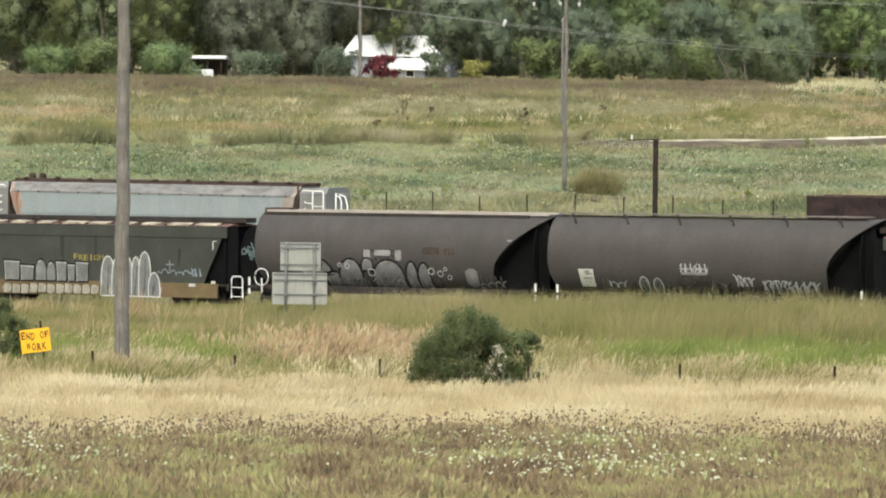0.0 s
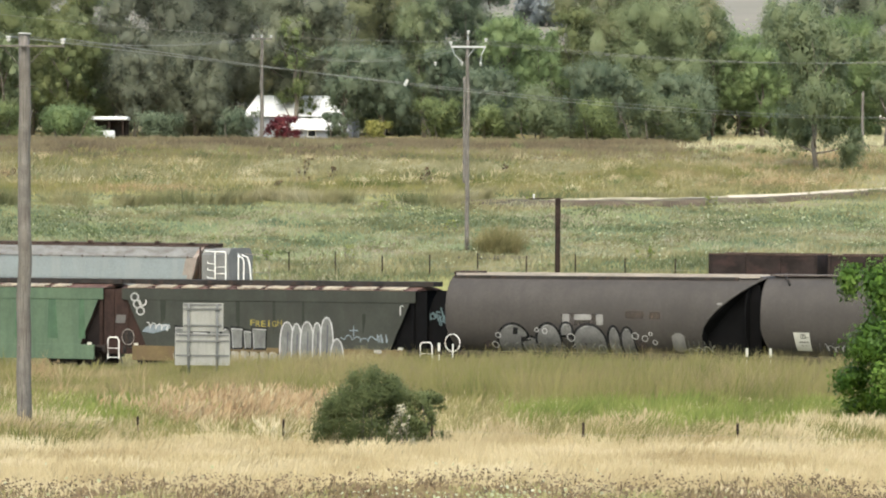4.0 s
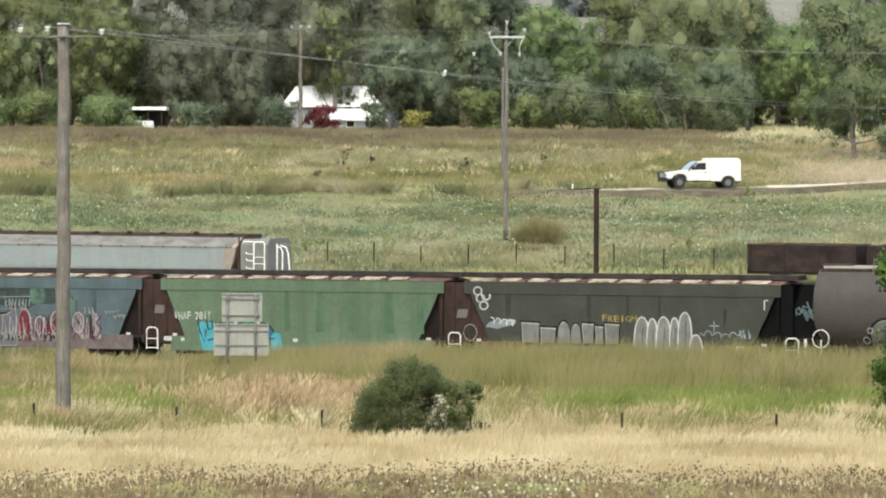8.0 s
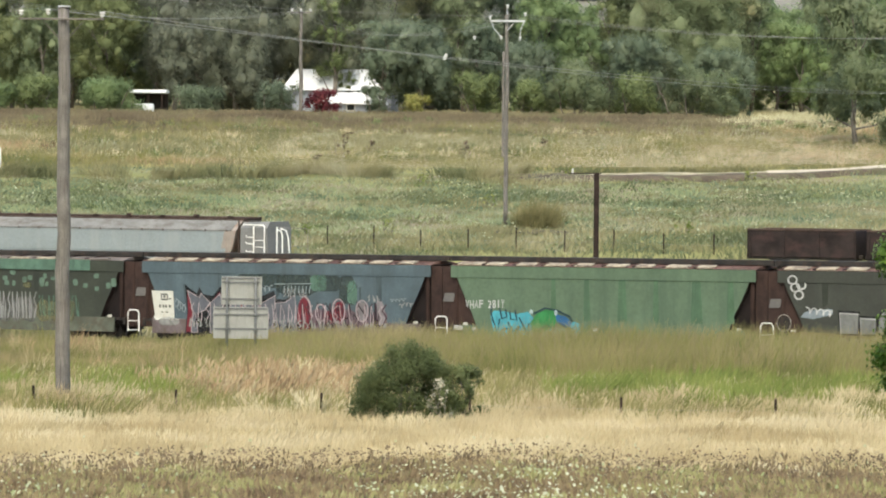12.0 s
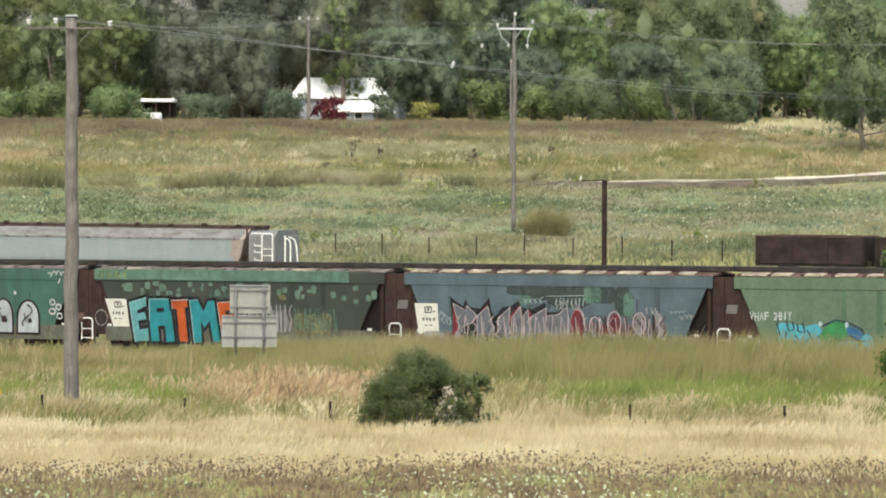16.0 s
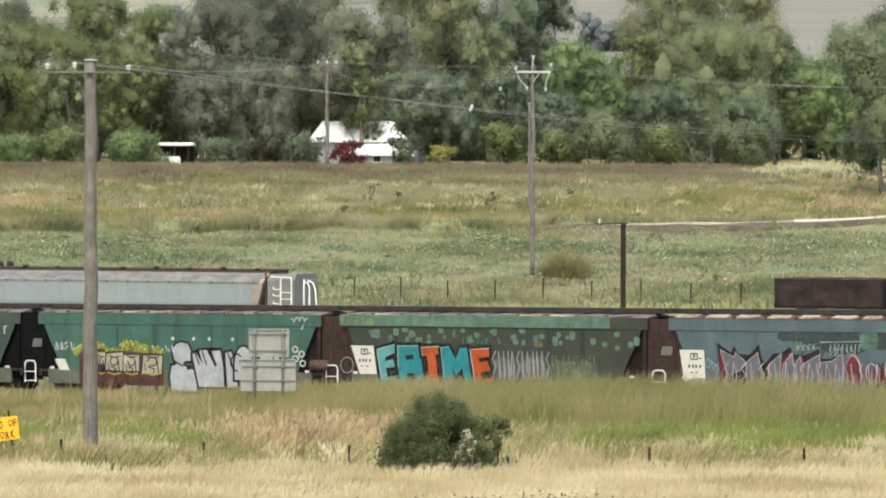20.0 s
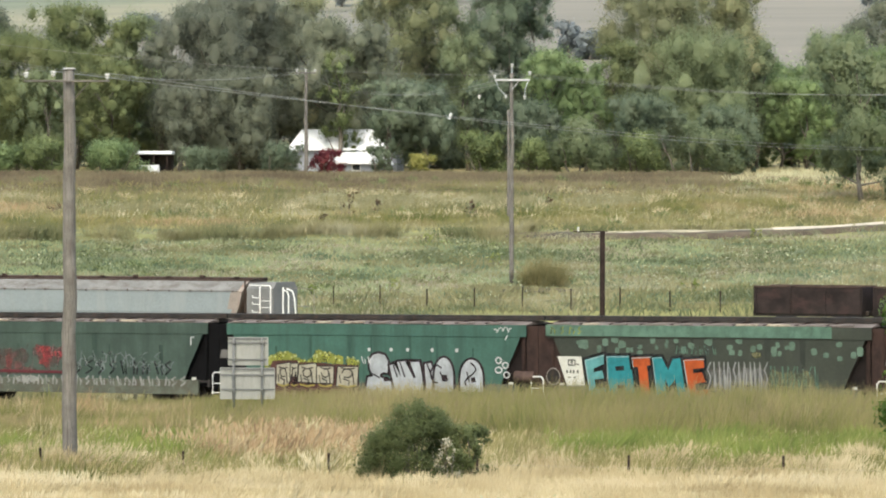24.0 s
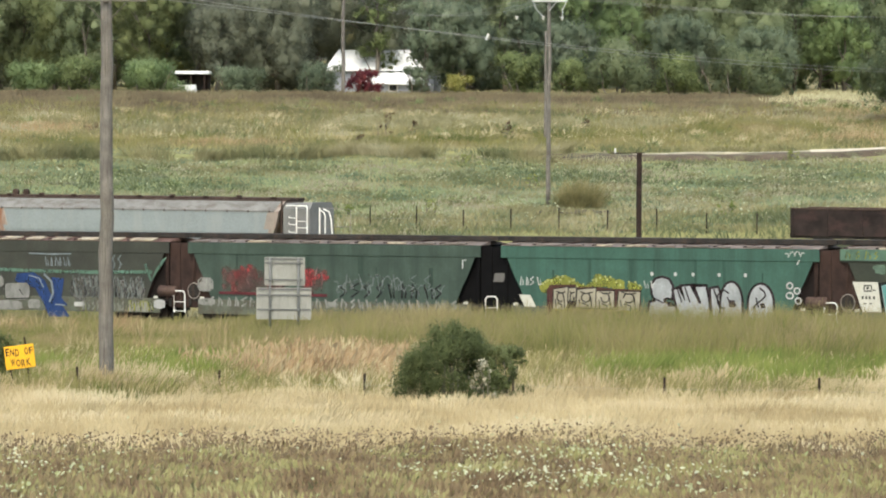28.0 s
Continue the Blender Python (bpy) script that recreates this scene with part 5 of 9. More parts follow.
daub("small_mark", [patch(-6.0, 0.98, 0.4, 0.2, 8, 8), patch(0.0, 1.0, 0.22, 0.16, 8, 8), patch(-5.3, 0.95, 0.2, 0.15, 3, 8)], WHITEP, rd, 0.026, flat_side)

re_, he = hopper(1.09, 15.4, "dusty blue grain hopper wagon with angular grey and red graffiti", M_BODY_BLUE, M_SILL_PINK, M_BODY_BLUE, None, "cream", True)
MARK_DROP[re_.name] = (0.4, 2.9, 0.28)
data_panel(re_, flat_side, -6.25, -5.22, 1.02, 2.3, 0.12)
spikes = [(-4.64, 0.48), (-4.53, 1.59), (-4.64, 2.85), (-4.08, 2.44), (-3.96, 2.76), (-3.77, 2.40), (-3.32, 2.34), (-2.91, 2.85), (-2.81, 2.21), (-2.64, 1.97), (-2.32, 2.42), (-1.98, 2.46), (-1.63, 2.73), (-1.46, 2.40), (-1.14, 2.38), (-1.05, 2.34), (-0.44, 2.66), (-0.34, 2.24), (0.05, 2.21), (0.48, 2.50), (0.62, 0.48)]
daub("graffiti_outline", [solid(spikes)], BLACKP, re_, 0.014, always_flat, "black pointed background")
daub("graffiti_outline", [solid(q) for q in ([(-4.59, 0.56), (-4.50, 1.67), (-4.55, 2.58), (-4.25, 2.38), (-4.28, 0.56)], [(-3.50, 1.91), (-2.98, 2.58), (-3.01, 1.91), (-3.33, 1.67)], [(-2.24, 1.67), (-1.60, 2.52), (-1.48, 2.22), (-1.73, 1.67)], [(-1.29, 1.67), (-1.12, 2.30), (-0.97, 1.91), (-1.14, 1.51)], [(-0.93, 1.91), (-0.41, 2.42), (-0.39, 2.14), (-0.63, 1.91)])], REDP, re_, 0.0165, always_flat, "red inner outline")
shards = [[(-4.50, 2.54), (-3.93, 2.21), (-3.88, 2.42), (-3.45, 1.98), (-3.67, 1.67), (-4.14, 1.43), (-4.05, 0.56), (-4.33, 0.56), (-4.25, 1.59)], [(-3.42, 1.98), (-2.98, 2.42), (-2.88, 1.91), (-2.70, 1.43), (-2.74, 0.56), (-3.42, 0.56)], [(-2.49, 1.91), (-2.00, 2.38), (-2.05, 1.67), (-1.98, 0.56), (-2.56, 0.56)], [(-1.90, 1.91), (-1.54, 2.42), (-1.48, 1.91), (-1.39, 0.56), (-1.98, 0.56)], [(-1.36, 2.06), (-1.21, 2.28), (-1.15, 1.59), (-1.12, 0.56), (-1.39, 0.56)], [(-1.05, 1.98), (-0.41, 2.38), (-0.43, 1.91), (-0.55, 0.56), (-1.12, 0.56)], [(-0.36, 2.02), (0.13, 2.10), (0.50, 2.44), (0.57, 1.67), (0.57, 0.56), (-0.41, 0.56)]]
lettering(re_, shards, paint("steel_grey", (0.17, 0.18, 0.205)), "silver-grey pointed graffiti letter", 0.03, paint("pale_pink", (0.58, 0.48, 0.49)), None, 0.02)
daub("graffiti", [stroke([(a, 1.25), (a + 0.12, 1.75), (a + 0.3, 1.5)], 0.05) for a in np.arange(-4.2, 0.4, 0.62)], paint("slate_line", (0.12, 0.13, 0.15)), re_, 0.033, always_flat, "dark inner lines")
daub("graffiti_outline", [solid(dome(0.64,1.31, 0.8, 2.42))], paint("pale_pink", (0.58, 0.48, 0.49)), re_, 0.020, always_flat)
daub("graffiti", [solid(dome(0.64,1.25, 0.8, 2.35))], REDP, re_, 0.022, always_flat, "red graffiti bow")
daub("graffiti", [patch(x, 1.35, 0.7, 0.9, 2.6, 16, RNG.uniform(-.3, .3), 0.1, RNG) for x in (1.6, 2.2, 3.0, 3.6, 4.4)], MAUVEP, re_, 0.016, always_flat, "dull mauve graffiti")
daub("graffiti", [patch(2.6, 1.65, 0.5, 1.05, 2.6, 12, 0.1, 0.1, RNG), patch(2.1, 1.4, 0.5, 0.6, 3, 12)], REDP, re_, 0.021, always_flat)
daub("graffiti", scribble(3.9, 4.4, 2.2, 2.5, RNG, 3, 0.05) + [squiggle(5.3, 5.95, 1.9, 2.2, RNG, 3, 0.045)], paint("pale_grey", (0.38, 0.38, 0.37)), re_, 0.026, always_flat)
daub("repaint_patch", [patch(x, z, w, h, 9, 12) for x, z, w, h in ((-0.7, 2.8, 1.5, 0.6), (0.6, 2.65, 1.9, 0.9), (2.0, 2.75, 1.4, 0.7), (2.9, 2.5, 0.7, 1.2), (-1.7, 2.9, 0.9, 0.4))], paint("slate", (0.062, 0.085, 0.08)), re_, 0.006, flat_side, "darker repaint patch")
daub("repaint_patch", [patch(1.6, 2.75, 0.75, 0.7, 9, 12), patch(3.15, 2.35, 0.45, 1.0, 9, 12), patch(-1.3, 2.5, 0.5, 0.4, 5, 12)], MINTP, re_, 0.01, flat_side, "mint repaint patch")
daub("graffiti", scribble(-0.1, 1.1, 2.35, 2.75, RNG, 5, 0.05), paint("pale_grey", (0.38, 0.38, 0.37)), re_, 0.03, always_flat)
daub("small_mark", [patch(-5.4, 0.98, 1.0, 0.35, 3, 12), patch(3.9, 0.98, 0.5, 0.16, 8, 8), patch(4.6, 1.0, 0.3, 0.2, 3, 8)], paint("chalk_white", (0.44, 0.44, 0.41)), re_, 0.026, flat_side)

daub("graffiti", [stroke([(-0.4, 2.95), (1.3, 3.0)], 0.03)] + [stroke([(0.0 + 0.17 * i, 2.5 + 0.03 * (i % 3)), (0.05 + 0.17 * i, 2.88)], 0.035) for i in range(8)] + [squiggle(-1.4, -0.5, 2.55, 2.95, RNG, 4, 0.035), squiggle(4.9, 5.6, 2.2, 2.4, RNG, 4, 0.035), squiggle(-5.1, -4.6, 1.5, 2.2, RNG, 3, 0.035)], paint("chalk_blue", (0.36, 0.42, 0.44)), re_, 0.034, always_flat, "thin chalky tags")
daub("graffiti", [stroke([(2.75, 1.3), (3.3, 1.55), (3.5, 1.2)], 0.07), stroke([(4.2, 2.15), (4.22, 1.0)], 0.06), stroke([(1.95, 2.1), (2.3, 1.5)], 0.05), stroke([(3.35, 2.2), (3.9, 1.3)], 0.05)], BLACKP, re_, 0.036, always_flat)
daub("graffiti", [ring(2.55, 1.72, 0.62, 1.2, 0.05), ring(3.62, 1.75, 0.6, 1.05, 0.05), ring(1.72, 1.6, 0.5, 0.9, 0.05)], paint("pale_pink", (0.58, 0.48, 0.49)), re_, 0.038, always_flat)

daub("graffiti", [patch(3.62, 1.7, 0.5, 0.95, 2.4, 14, 0.15, 0.1, RNG), patch(4.45, 1.65, 0.4, 1.15, 6, 12, 0.08)], paint("ash_pink", (0.30, 0.27, 0.28)), re_, 0.030, always_flat, "faded ash-pink letters")
daub("graffiti", scribble(0.8, 4.8, 1.0, 2.1, RNG, 13, 0.06), paint("deep_plum", (0.07, 0.03, 0.045)), re_, 0.034, always_flat, "dark plum strokes")
daub("graffiti", scribble(-4.4, 4.6, 1.1, 2.0, RNG, 26, 0.035), paint("pale_pink", (0.58, 0.48, 0.49)), re_, 0.0365, always_flat, "thin pink highlights")
daub("graffiti", scribble(-4.5, 3.4, 0.82, 1.25, RNG, 22, 0.1), paint("chalk_white", (0.44, 0.44, 0.41)), re_, 0.04, always_flat, "chalky marks along the sill")
daub("graffiti", scribble(-4.3, 3.2, 0.8, 1.2, RNG, 14, 0.09), BLACKP, re_, 0.037, always_flat)

rf, hf = hopper(-13.43, 1.09, "dark grain hopper wagon with cyan and orange graffiti letters", M_BODY_DARK, M_SILL_GREY, M_BODY_DARK, M_RUST, "dark", wheel=True)
MARK_SHIFT[rf.name] = 0.1
daub("eave_paint", [([(-6.95, 3.15), (5.1, 3.13), (5.1, 3.6), (-6.95, 3.6)], [(0, 1, 2, 3)])], paint("faded_mint", (0.135, 0.24, 0.18)), rf, 0.053, flat_side, "faded mint eave band")
daub("graffiti", scribble(-6.8, -5.3, 3.22, 3.52, RNG, 4, 0.06), LIMEP, rf, 0.058, flat_side, "yellow-green tag")
MARK_DROP[rf.name] = (1.6, 0.7, 0.22)
data_panel(rf, flat_side, -6.45, -5.42, 1.1, 2.3, 0.25)
spots = []
for i in range(46):
    x, z = RNG.uniform(-6.2, 6.3), 3.05 - abs(RNG.gauss(0, 0.4))
    if z < 2.3 and x < 0.6:
        z = RNG.uniform(2.55, 3.05)
    k = RNG.uniform(0.12, 0.26) * (1.1 if x > 3 else 1)
    spots.append(patch(x, max(z, 1.5), k, k * RNG.uniform(0.8, 1.6), 7, 10, RNG.uniform(-.2, .2)))
daub("repaint_patch", spots, paint("sage", (0.165, 0.25, 0.19)), rf, 0.006, flat_side, "pale green repaint squares")
cols = (CYANP, CYANP, ORANGEP, CYANP, ORANGEP)
letter_e = [(-5.27, 2.16), (-4.46, 2.39), (-4.44, 2.01), (-4.88, 1.82), (-4.87, 1.66), (-4.52, 1.74), (-4.43, 1.46), (-4.84, 1.41), (-4.77, 1.09), (-4.36, 1.15), (-4.30, 0.71), (-4.99, 0.67)]
letter_a = [(-4.33, 2.33), (-3.38, 2.35), (-3.25, 1.78), (-3.07, 0.71), (-3.47, 0.68), (-3.53, 1.25), (-3.88, 1.23), (-3.81, 0.70), (-4.19, 0.70), (-4.29, 1.47)]
letter_t = [(-3.25, 2.29), (-2.44, 2.33), (-2.41, 1.99), (-2.60, 1.96), (-2.44, 0.71), (-2.83, 0.71), (-2.98, 1.91), (-3.20, 1.91)]
letter_m = [(-2.37, 2.29), (-1.99, 2.33), (-1.70, 1.78), (-1.49, 2.25), (-1.15, 2.28), (-0.84, 0.71), (-1.23, 0.71), (-1.39, 1.46), (-1.67, 1.19), (-1.83, 1.46), (-1.77, 0.68), (-2.15, 0.68)]
letter_e_last = [(-1.06, 2.22), (-0.21, 2.28), (-0.18, 1.91), (-0.67, 1.84), (-0.63, 1.67), (-0.27, 1.72), (-0.13, 1.38), (-0.56, 1.31), (-0.51, 1.09), (0.01, 1.15), (0.07, 0.71), (-0.78, 0.68)]
lettering(rf, [letter_e, letter_a, letter_t, letter_m, letter_e_last], [paint("pale_cyan", (0.14, 0.40, 0.40)), CYANP, ORANGEP, CYANP, ORANGEP], "cyan or orange block letter", 0.12, None, paint("sky_white", (0.45, 0.62, 0.62)), holes=[[(-3.97, 1.91), (-3.59, 1.95), (-3.56, 1.76), (-3.92, 1.73)]])
daub("graffiti", [solid([(-0.74, 0.87), (0.06, 0.94), (0.07, 0.67), (-0.76, 0.65)])], paint("pale_cyan", (0.14, 0.40, 0.40)), rf, 0.036, always_flat)
daub("graffiti", [patch(x, 1.45, 0.75, 1.0, 2.4, 16, RNG.uniform(-.3, .3), 0.12, RNG) for x in (0.3, 0.9, 1.5, 2.1)], paint("drab_silver", (0.20, 0.20, 0.185)), rf, 0.016, always_flat, "drab silver graffiti")
daub("graffiti", scribble(-0.1, 2.5, 1.1, 2.15, RNG, 12, 0.05), paint("pale_grey", (0.38, 0.38, 0.37)), rf, 0.022, always_flat)
daub("graffiti", [patch(x, 1.4, 0.7, 0.85, 2.4, 16, RNG.uniform(-.3, .3), 0.12, RNG) for x in (2.8, 3.4, 4.0)] + [patch(2.0, 2.45, 0.4, 0.25, 4, 10)], paint("khaki", (0.24, 0.23, 0.12)), rf, 0.014, always_flat, "khaki graffiti")
daub("graffiti", scribble(-1.4, 0.4, 2.45, 2.8, RNG, 6, 0.045) + scribble(2.5, 4.6, 1.2, 2.0, RNG, 9, 0.05), MINTP, rf, 0.022, always_flat)

rg, hg = hopper(-27.95, -13.43, "teal green grain hopper wagon with silver bubble letters", M_BODY_TEAL, M_SILL_GREY, M_BODY_TEAL, M_RUST, "dark", True, True, M_BLACKEND)
lime = [(-4.95 + 0.16 * i, 1.85 + 0.28 * math.sin(math.pi * i / 11)) for i in range(12)] + [(-2.85 + 0.16 * i, 2.0 + 0.2 * math.sin(math.pi * i / 8)) for i in range(9)] + [(-1.1, 1.9), (-0.95, 1.95), (-0.8, 1.88)]
daub("graffiti", [patch(x, z + RNG.uniform(-0.08, 0.08), RNG.uniform(0.3, 0.5), RNG.uniform(0.3, 0.55), 2.2, 12, 0, 0.2, RNG) for x, z in lime], LIMEP, rg, 0.008, always_flat, "lime cloud graffiti")
daub("graffiti", [patch(x + RNG.uniform(-0.1, 0.1), z + RNG.uniform(0, 0.25), 0.09, 0.1, 2.2, 8) for x, z in lime], paint("pale_lime", (0.55, 0.58, 0.25)), rg, 0.02, always_flat, "pale lime dabs")
daub("graffiti_outline", [solid([(-4.77, 0.42), (-4.77, 1.76), (-4.64, 1.98), (-3.53, 2.01), (-3.36, 1.90), (-2.76, 1.94), (-1.82, 1.85), (-1.65, 1.87), (-0.69, 1.82), (-0.66, 0.42)])], paint("rust_maroon", (0.10, 0.04, 0.035)), rg, 0.021, always_flat, "maroon graffiti frame")
blocks = [[(-4.45, 1.01), (-4.43, 1.76), (-3.89, 1.85), (-3.90, 1.13), (-4.00, 1.00)], [(-3.80, 1.36), (-3.77, 1.82), (-3.53, 1.83), (-3.56, 1.35)], [(-3.44, 1.13), (-3.39, 1.76), (-2.67, 1.83), (-2.69, 1.09)], [(-2.57, 1.09), (-2.56, 1.71), (-1.87, 1.72), (-1.89, 1.09)], [(-1.67, 0.97), (-1.60, 1.71), (-0.74, 1.71), (-0.80, 0.96)]]
blocks = [grow(q, 0.035) for q in blocks]
lettering(rg, blocks, paint("bone", (0.52, 0.48, 0.37)), "bone white graffiti letter", 0.045, None, None, 0.024)
for i, pts in enumerate(blocks):
    x0, x1 = min(p[0] for p in pts), max(p[0] for p in pts)
    w = x1 - x0
    loop = [(x0 + w * (0.5 + 0.24 * math.cos(k * 0.9 + i)), 1.48 + 0.2 * math.sin(k * 0.9 + i)) for k in range(7)]
    daub("graffiti", [stroke(loop, 0.055), stroke([(x0 + w * 0.2, 1.72), (x0 + w * 0.5, 1.64), (x0 + w * 0.85, 1.7)], 0.05), stroke([(x0 + w * 0.3, 1.25), (x0 + w * 0.6, 1.15), (x0 + w * 0.55, 0.95)], 0.06), stroke([(x0 + w * 0.75, 1.5), (x0 + w * 0.8, 1.0)], 0.05), stroke([(x0 + w * 0.15, 1.4), (x0 + w * 0.2, 1.05)], 0.04)], BLACKP, rg, 0.036, always_flat)
    daub("graffiti", [stroke([(x0 + w * 0.1, 0.98), (x0 + w * 0.5, 0.9), (x0 + w * 0.9, 0.97)], 0.07)], GOLDP, rg, 0.034, always_flat, "dull gold line under the letters")
letter_s = [(-0.03, 1.36), (-0.18, 1.68), (-0.20, 2.05), (-0.03, 2.27), (0.23, 2.34), (0.50, 2.26), (0.64, 2.01), (0.62, 1.52), (0.42, 1.55), (0.26, 1.44), (0.31, 1.32), (0.83, 1.13), (1.01, 0.74), (0.91, 0.19), (-0.28, 0.19), (-0.35, 0.81), (-0.27, 1.32)]
letter_w = [(0.72, 1.83), (0.91, 1.91), (1.25, 1.35), (1.32, 1.13), (1.07, 1.99), (1.41, 2.02), (1.81, 1.29), (1.90, 1.36), (1.65, 1.98), (2.07, 2.01), (2.19, 1.36), (2.24, 0.42), (1.04, 0.42)]
letter_u = [(2.31, 1.91), (2.57, 1.96), (2.79, 1.44), (2.88, 0.42), (2.41, 0.42)]
lettering(rg, [letter_s, letter_w, letter_u, dome(2.74,3.58,0.75,2.18, 12), dome(3.90,4.89,0.75,2.12, 12)], SILVER, "silver bubble letter", 0.1, paint("wine_black", (0.035, 0.02, 0.025)), paint("silver_white", (0.62, 0.64, 0.66)), 0.016, None, [[(0.44, 1.35), (0.67, 1.36), (0.71, 1.19), (0.47, 1.14)], [(3.05, 1.40), (3.26, 1.44), (3.32, 1.19), (3.09, 1.19)], [(4.37, 1.35), (4.54, 1.40), (4.60, 1.19), (4.40, 1.16)]])
daub("graffiti_outline", [stroke([(x, 2.0 - 0.02 * i), (x + 0.22, 1.35)], 0.06) for i, x in enumerate((0.85, 1.2, 1.62, 2.1, 2.42))] + [stroke([(3.0, 1.6), (3.15, 1.25), (3.4, 1.3)], 0.06), stroke([(4.2, 1.6), (4.3, 1.2)], 0.06), stroke([(-0.1, 1.5), (0.3, 1.3)], 0.06)], paint("wine_black", (0.035, 0.02, 0.025)), rg, 0.04, always_flat, "dark letter lines")
daub("graffiti_outline", [stroke([(2.85 + 0.28 * math.cos(a * 0.7), 1.5 + 0.38 * math.sin(a * 0.7)) for a in range(1, 8)], 0.07), stroke([(4.35 + 0.25 * math.sin(a * 0.9), 2.0 - 0.16 * a) for a in range(7)], 0.07), stroke([(3.05, 1.45), (3.3, 1.45), (3.3, 1.2)], 0.06)], paint("wine_black", (0.035, 0.02, 0.025)), rg, 0.041, always_flat, "dark letter lines")
daub("graffiti", scribble(-6.0, -5.0, 1.95, 2.3, RNG, 4, 0.05) + [ring(5.6, 2.1, 0.3, 0.3, 0.06), ring(5.9, 1.9, 0.3, 0.3, 0.06), ring(5.6, 1.7, 0.35, 0.3, 0.06), ring(5.95, 1.5, 0.3, 0.3, 0.06)] + scribble(-0.6, -0.1, 1.9, 2.2, RNG, 2, 0.05) + [patch(x, 2.5, 0.14, 0.16, 3, 8) for x in (-0.2, 0.8, 1.55, 2.65, 3.75)], WHITEP, rg, 0.03, always_flat, "small white marks")
daub("graffiti", [squiggle(5.4, 6.2, 3.2, 3.5, RNG, 3, 0.05), stroke([(6.0, 3.15), (5.9, 2.95)], 0.05)], WHITEP, rg, 0.055, flat_side)
daub("data_panel", [([(-6.0, 1.55), (-5.5, 1.55), (-5.25, 1.05), (-5.75, 1.05)], [(0, 1, 2, 3)])], M_PLATE, rg, 0.014, always_flat, "white data panel")

rh, hh = hopper(-42.45, -27.95, "dull green grain hopper wagon with smeared red graffiti", M_BODY_DULLTEAL, M_SILL_GREY, M_BODY_DULLTEAL, M_BLACKEND, "dark", wheel=True)
daub("graffiti", [patch(RNG.uniform(-5.2, -0.3), RNG.uniform(1.5, 2.3), RNG.uniform(0.4, 1.1), RNG.uniform(0.3, 0.8), 2.2, 14, 0, 0.3, RNG) for _ in range(12)], paint("rose_grey", (0.16, 0.10, 0.09)), rh, 0.008, always_flat, "faded rose smears")
daub("graffiti", [patch(x, z, w, h, 2.2, 14, 0, 0.3, RNG) for x, z, w, h in ((-4.1, 2.25, 0.5, 0.4), (-1.1, 2.0, 0.7, 0.6), (-1.4, 2.35, 0.4, 0.4), (-2.9, 1.7, 0.35, 0.8), (-4.6, 1.6, 0.3, 0.5), (-0.3, 2.2, 0.25, 0.5))], paint("washed_red", (0.30, 0.065, 0.065)), rh, 0.013, always_flat, "washed red paint")
daub("graffiti", [patch(RNG.uniform(-5.2, -0.4), RNG.uniform(1.4, 2.5), RNG.uniform(0.12, 0.4), RNG.uniform(0.15, 0.55), 2.0, 12, RNG.uniform(-0.5, 0.5), 0.35, RNG) for _ in range(34)], paint("washed_pink", (0.22, 0.095, 0.09)), rh, 0.0105, always_flat, "thin pink overspray")
daub("graffiti", [patch(RNG.gauss(-0.95, 0.3), RNG.gauss(2.15, 0.2), RNG.uniform(0.15, 0.4), RNG.uniform(0.2, 0.5), 2.0, 12, 0, 0.35, RNG) for _ in range(9)] + [patch(RNG.gauss(-4.2, 0.4), RNG.gauss(2.2, 0.2), RNG.uniform(0.12, 0.3), RNG.uniform(0.15, 0.4), 2.0, 12, 0, 0.35, RNG) for _ in range(6)], paint("washed_scarlet", (0.36, 0.06, 0.065)), rh, 0.016, always_flat, "washed red spray")
daub("graffiti", [stroke([(x, 1.4 + RNG.uniform(0, 0.3)), (x + RNG.uniform(-0.2, 0.2), 2.0), (x + RNG.uniform(-0.1, 0.3), 2.3 + RNG.uniform(0, 0.3))], 0.035) for x in np.arange(-5.1, -0.3, 0.42)], paint("rose_white", (0.26, 0.19, 0.175)), rh, 0.021, always_flat, "faint pale strokes")
daub("graffiti", [stroke([(-5.3, 1.4), (-0.2, 1.36)], 0.12)], MAROONP, rh, 0.02, always_flat)
daub("graffiti", [squiggle(0.1, 1.9, 1.4, 2.1, RNG, 5, 0.05), squiggle(1.7, 3.3, 1.5, 2.3, RNG, 4, 0.05), squiggle(3.2, 5.2, 1.35, 1.9, RNG, 6, 0.045)] + scribble(0.4, 4.8, 1.6, 2.3, RNG, 6, 0.05), paint("slate_white", (0.24, 0.28, 0.27)), rh, 0.012, always_flat, "thin pale scrawl")
daub("graffiti", scribble(0.3, 5.2, 1.3, 1.9, RNG, 9, 0.09), BLACKP, rh, 0.01, always_flat)
daub("graffiti", scribble(-5.8, 5.8, 0.82, 1.22, RNG, 30, 0.09), paint("chalk_white", (0.44, 0.44, 0.41)), rh, 0.026, always_flat, "chalky marks along the sill")
daub("small_mark", [patch(-5.95, 1.75, 0.75, 0.6, 6, 12), patch(-5.9, 1.0, 0.8, 0.3, 6, 10), patch(0.0, 0.98, 0.4, 0.2, 8, 8), patch(-2.0, 1.05, 1.1, 0.3, 3, 12)], paint("chalk_white", (0.44, 0.44, 0.41)), rh, 0.02, always_flat)
daub("small_mark", [stroke([(6.0, 2.6), (6.0, 2.95), (6.15, 2.95)], 0.05)], WHITEP, rh, 0.02, always_flat)

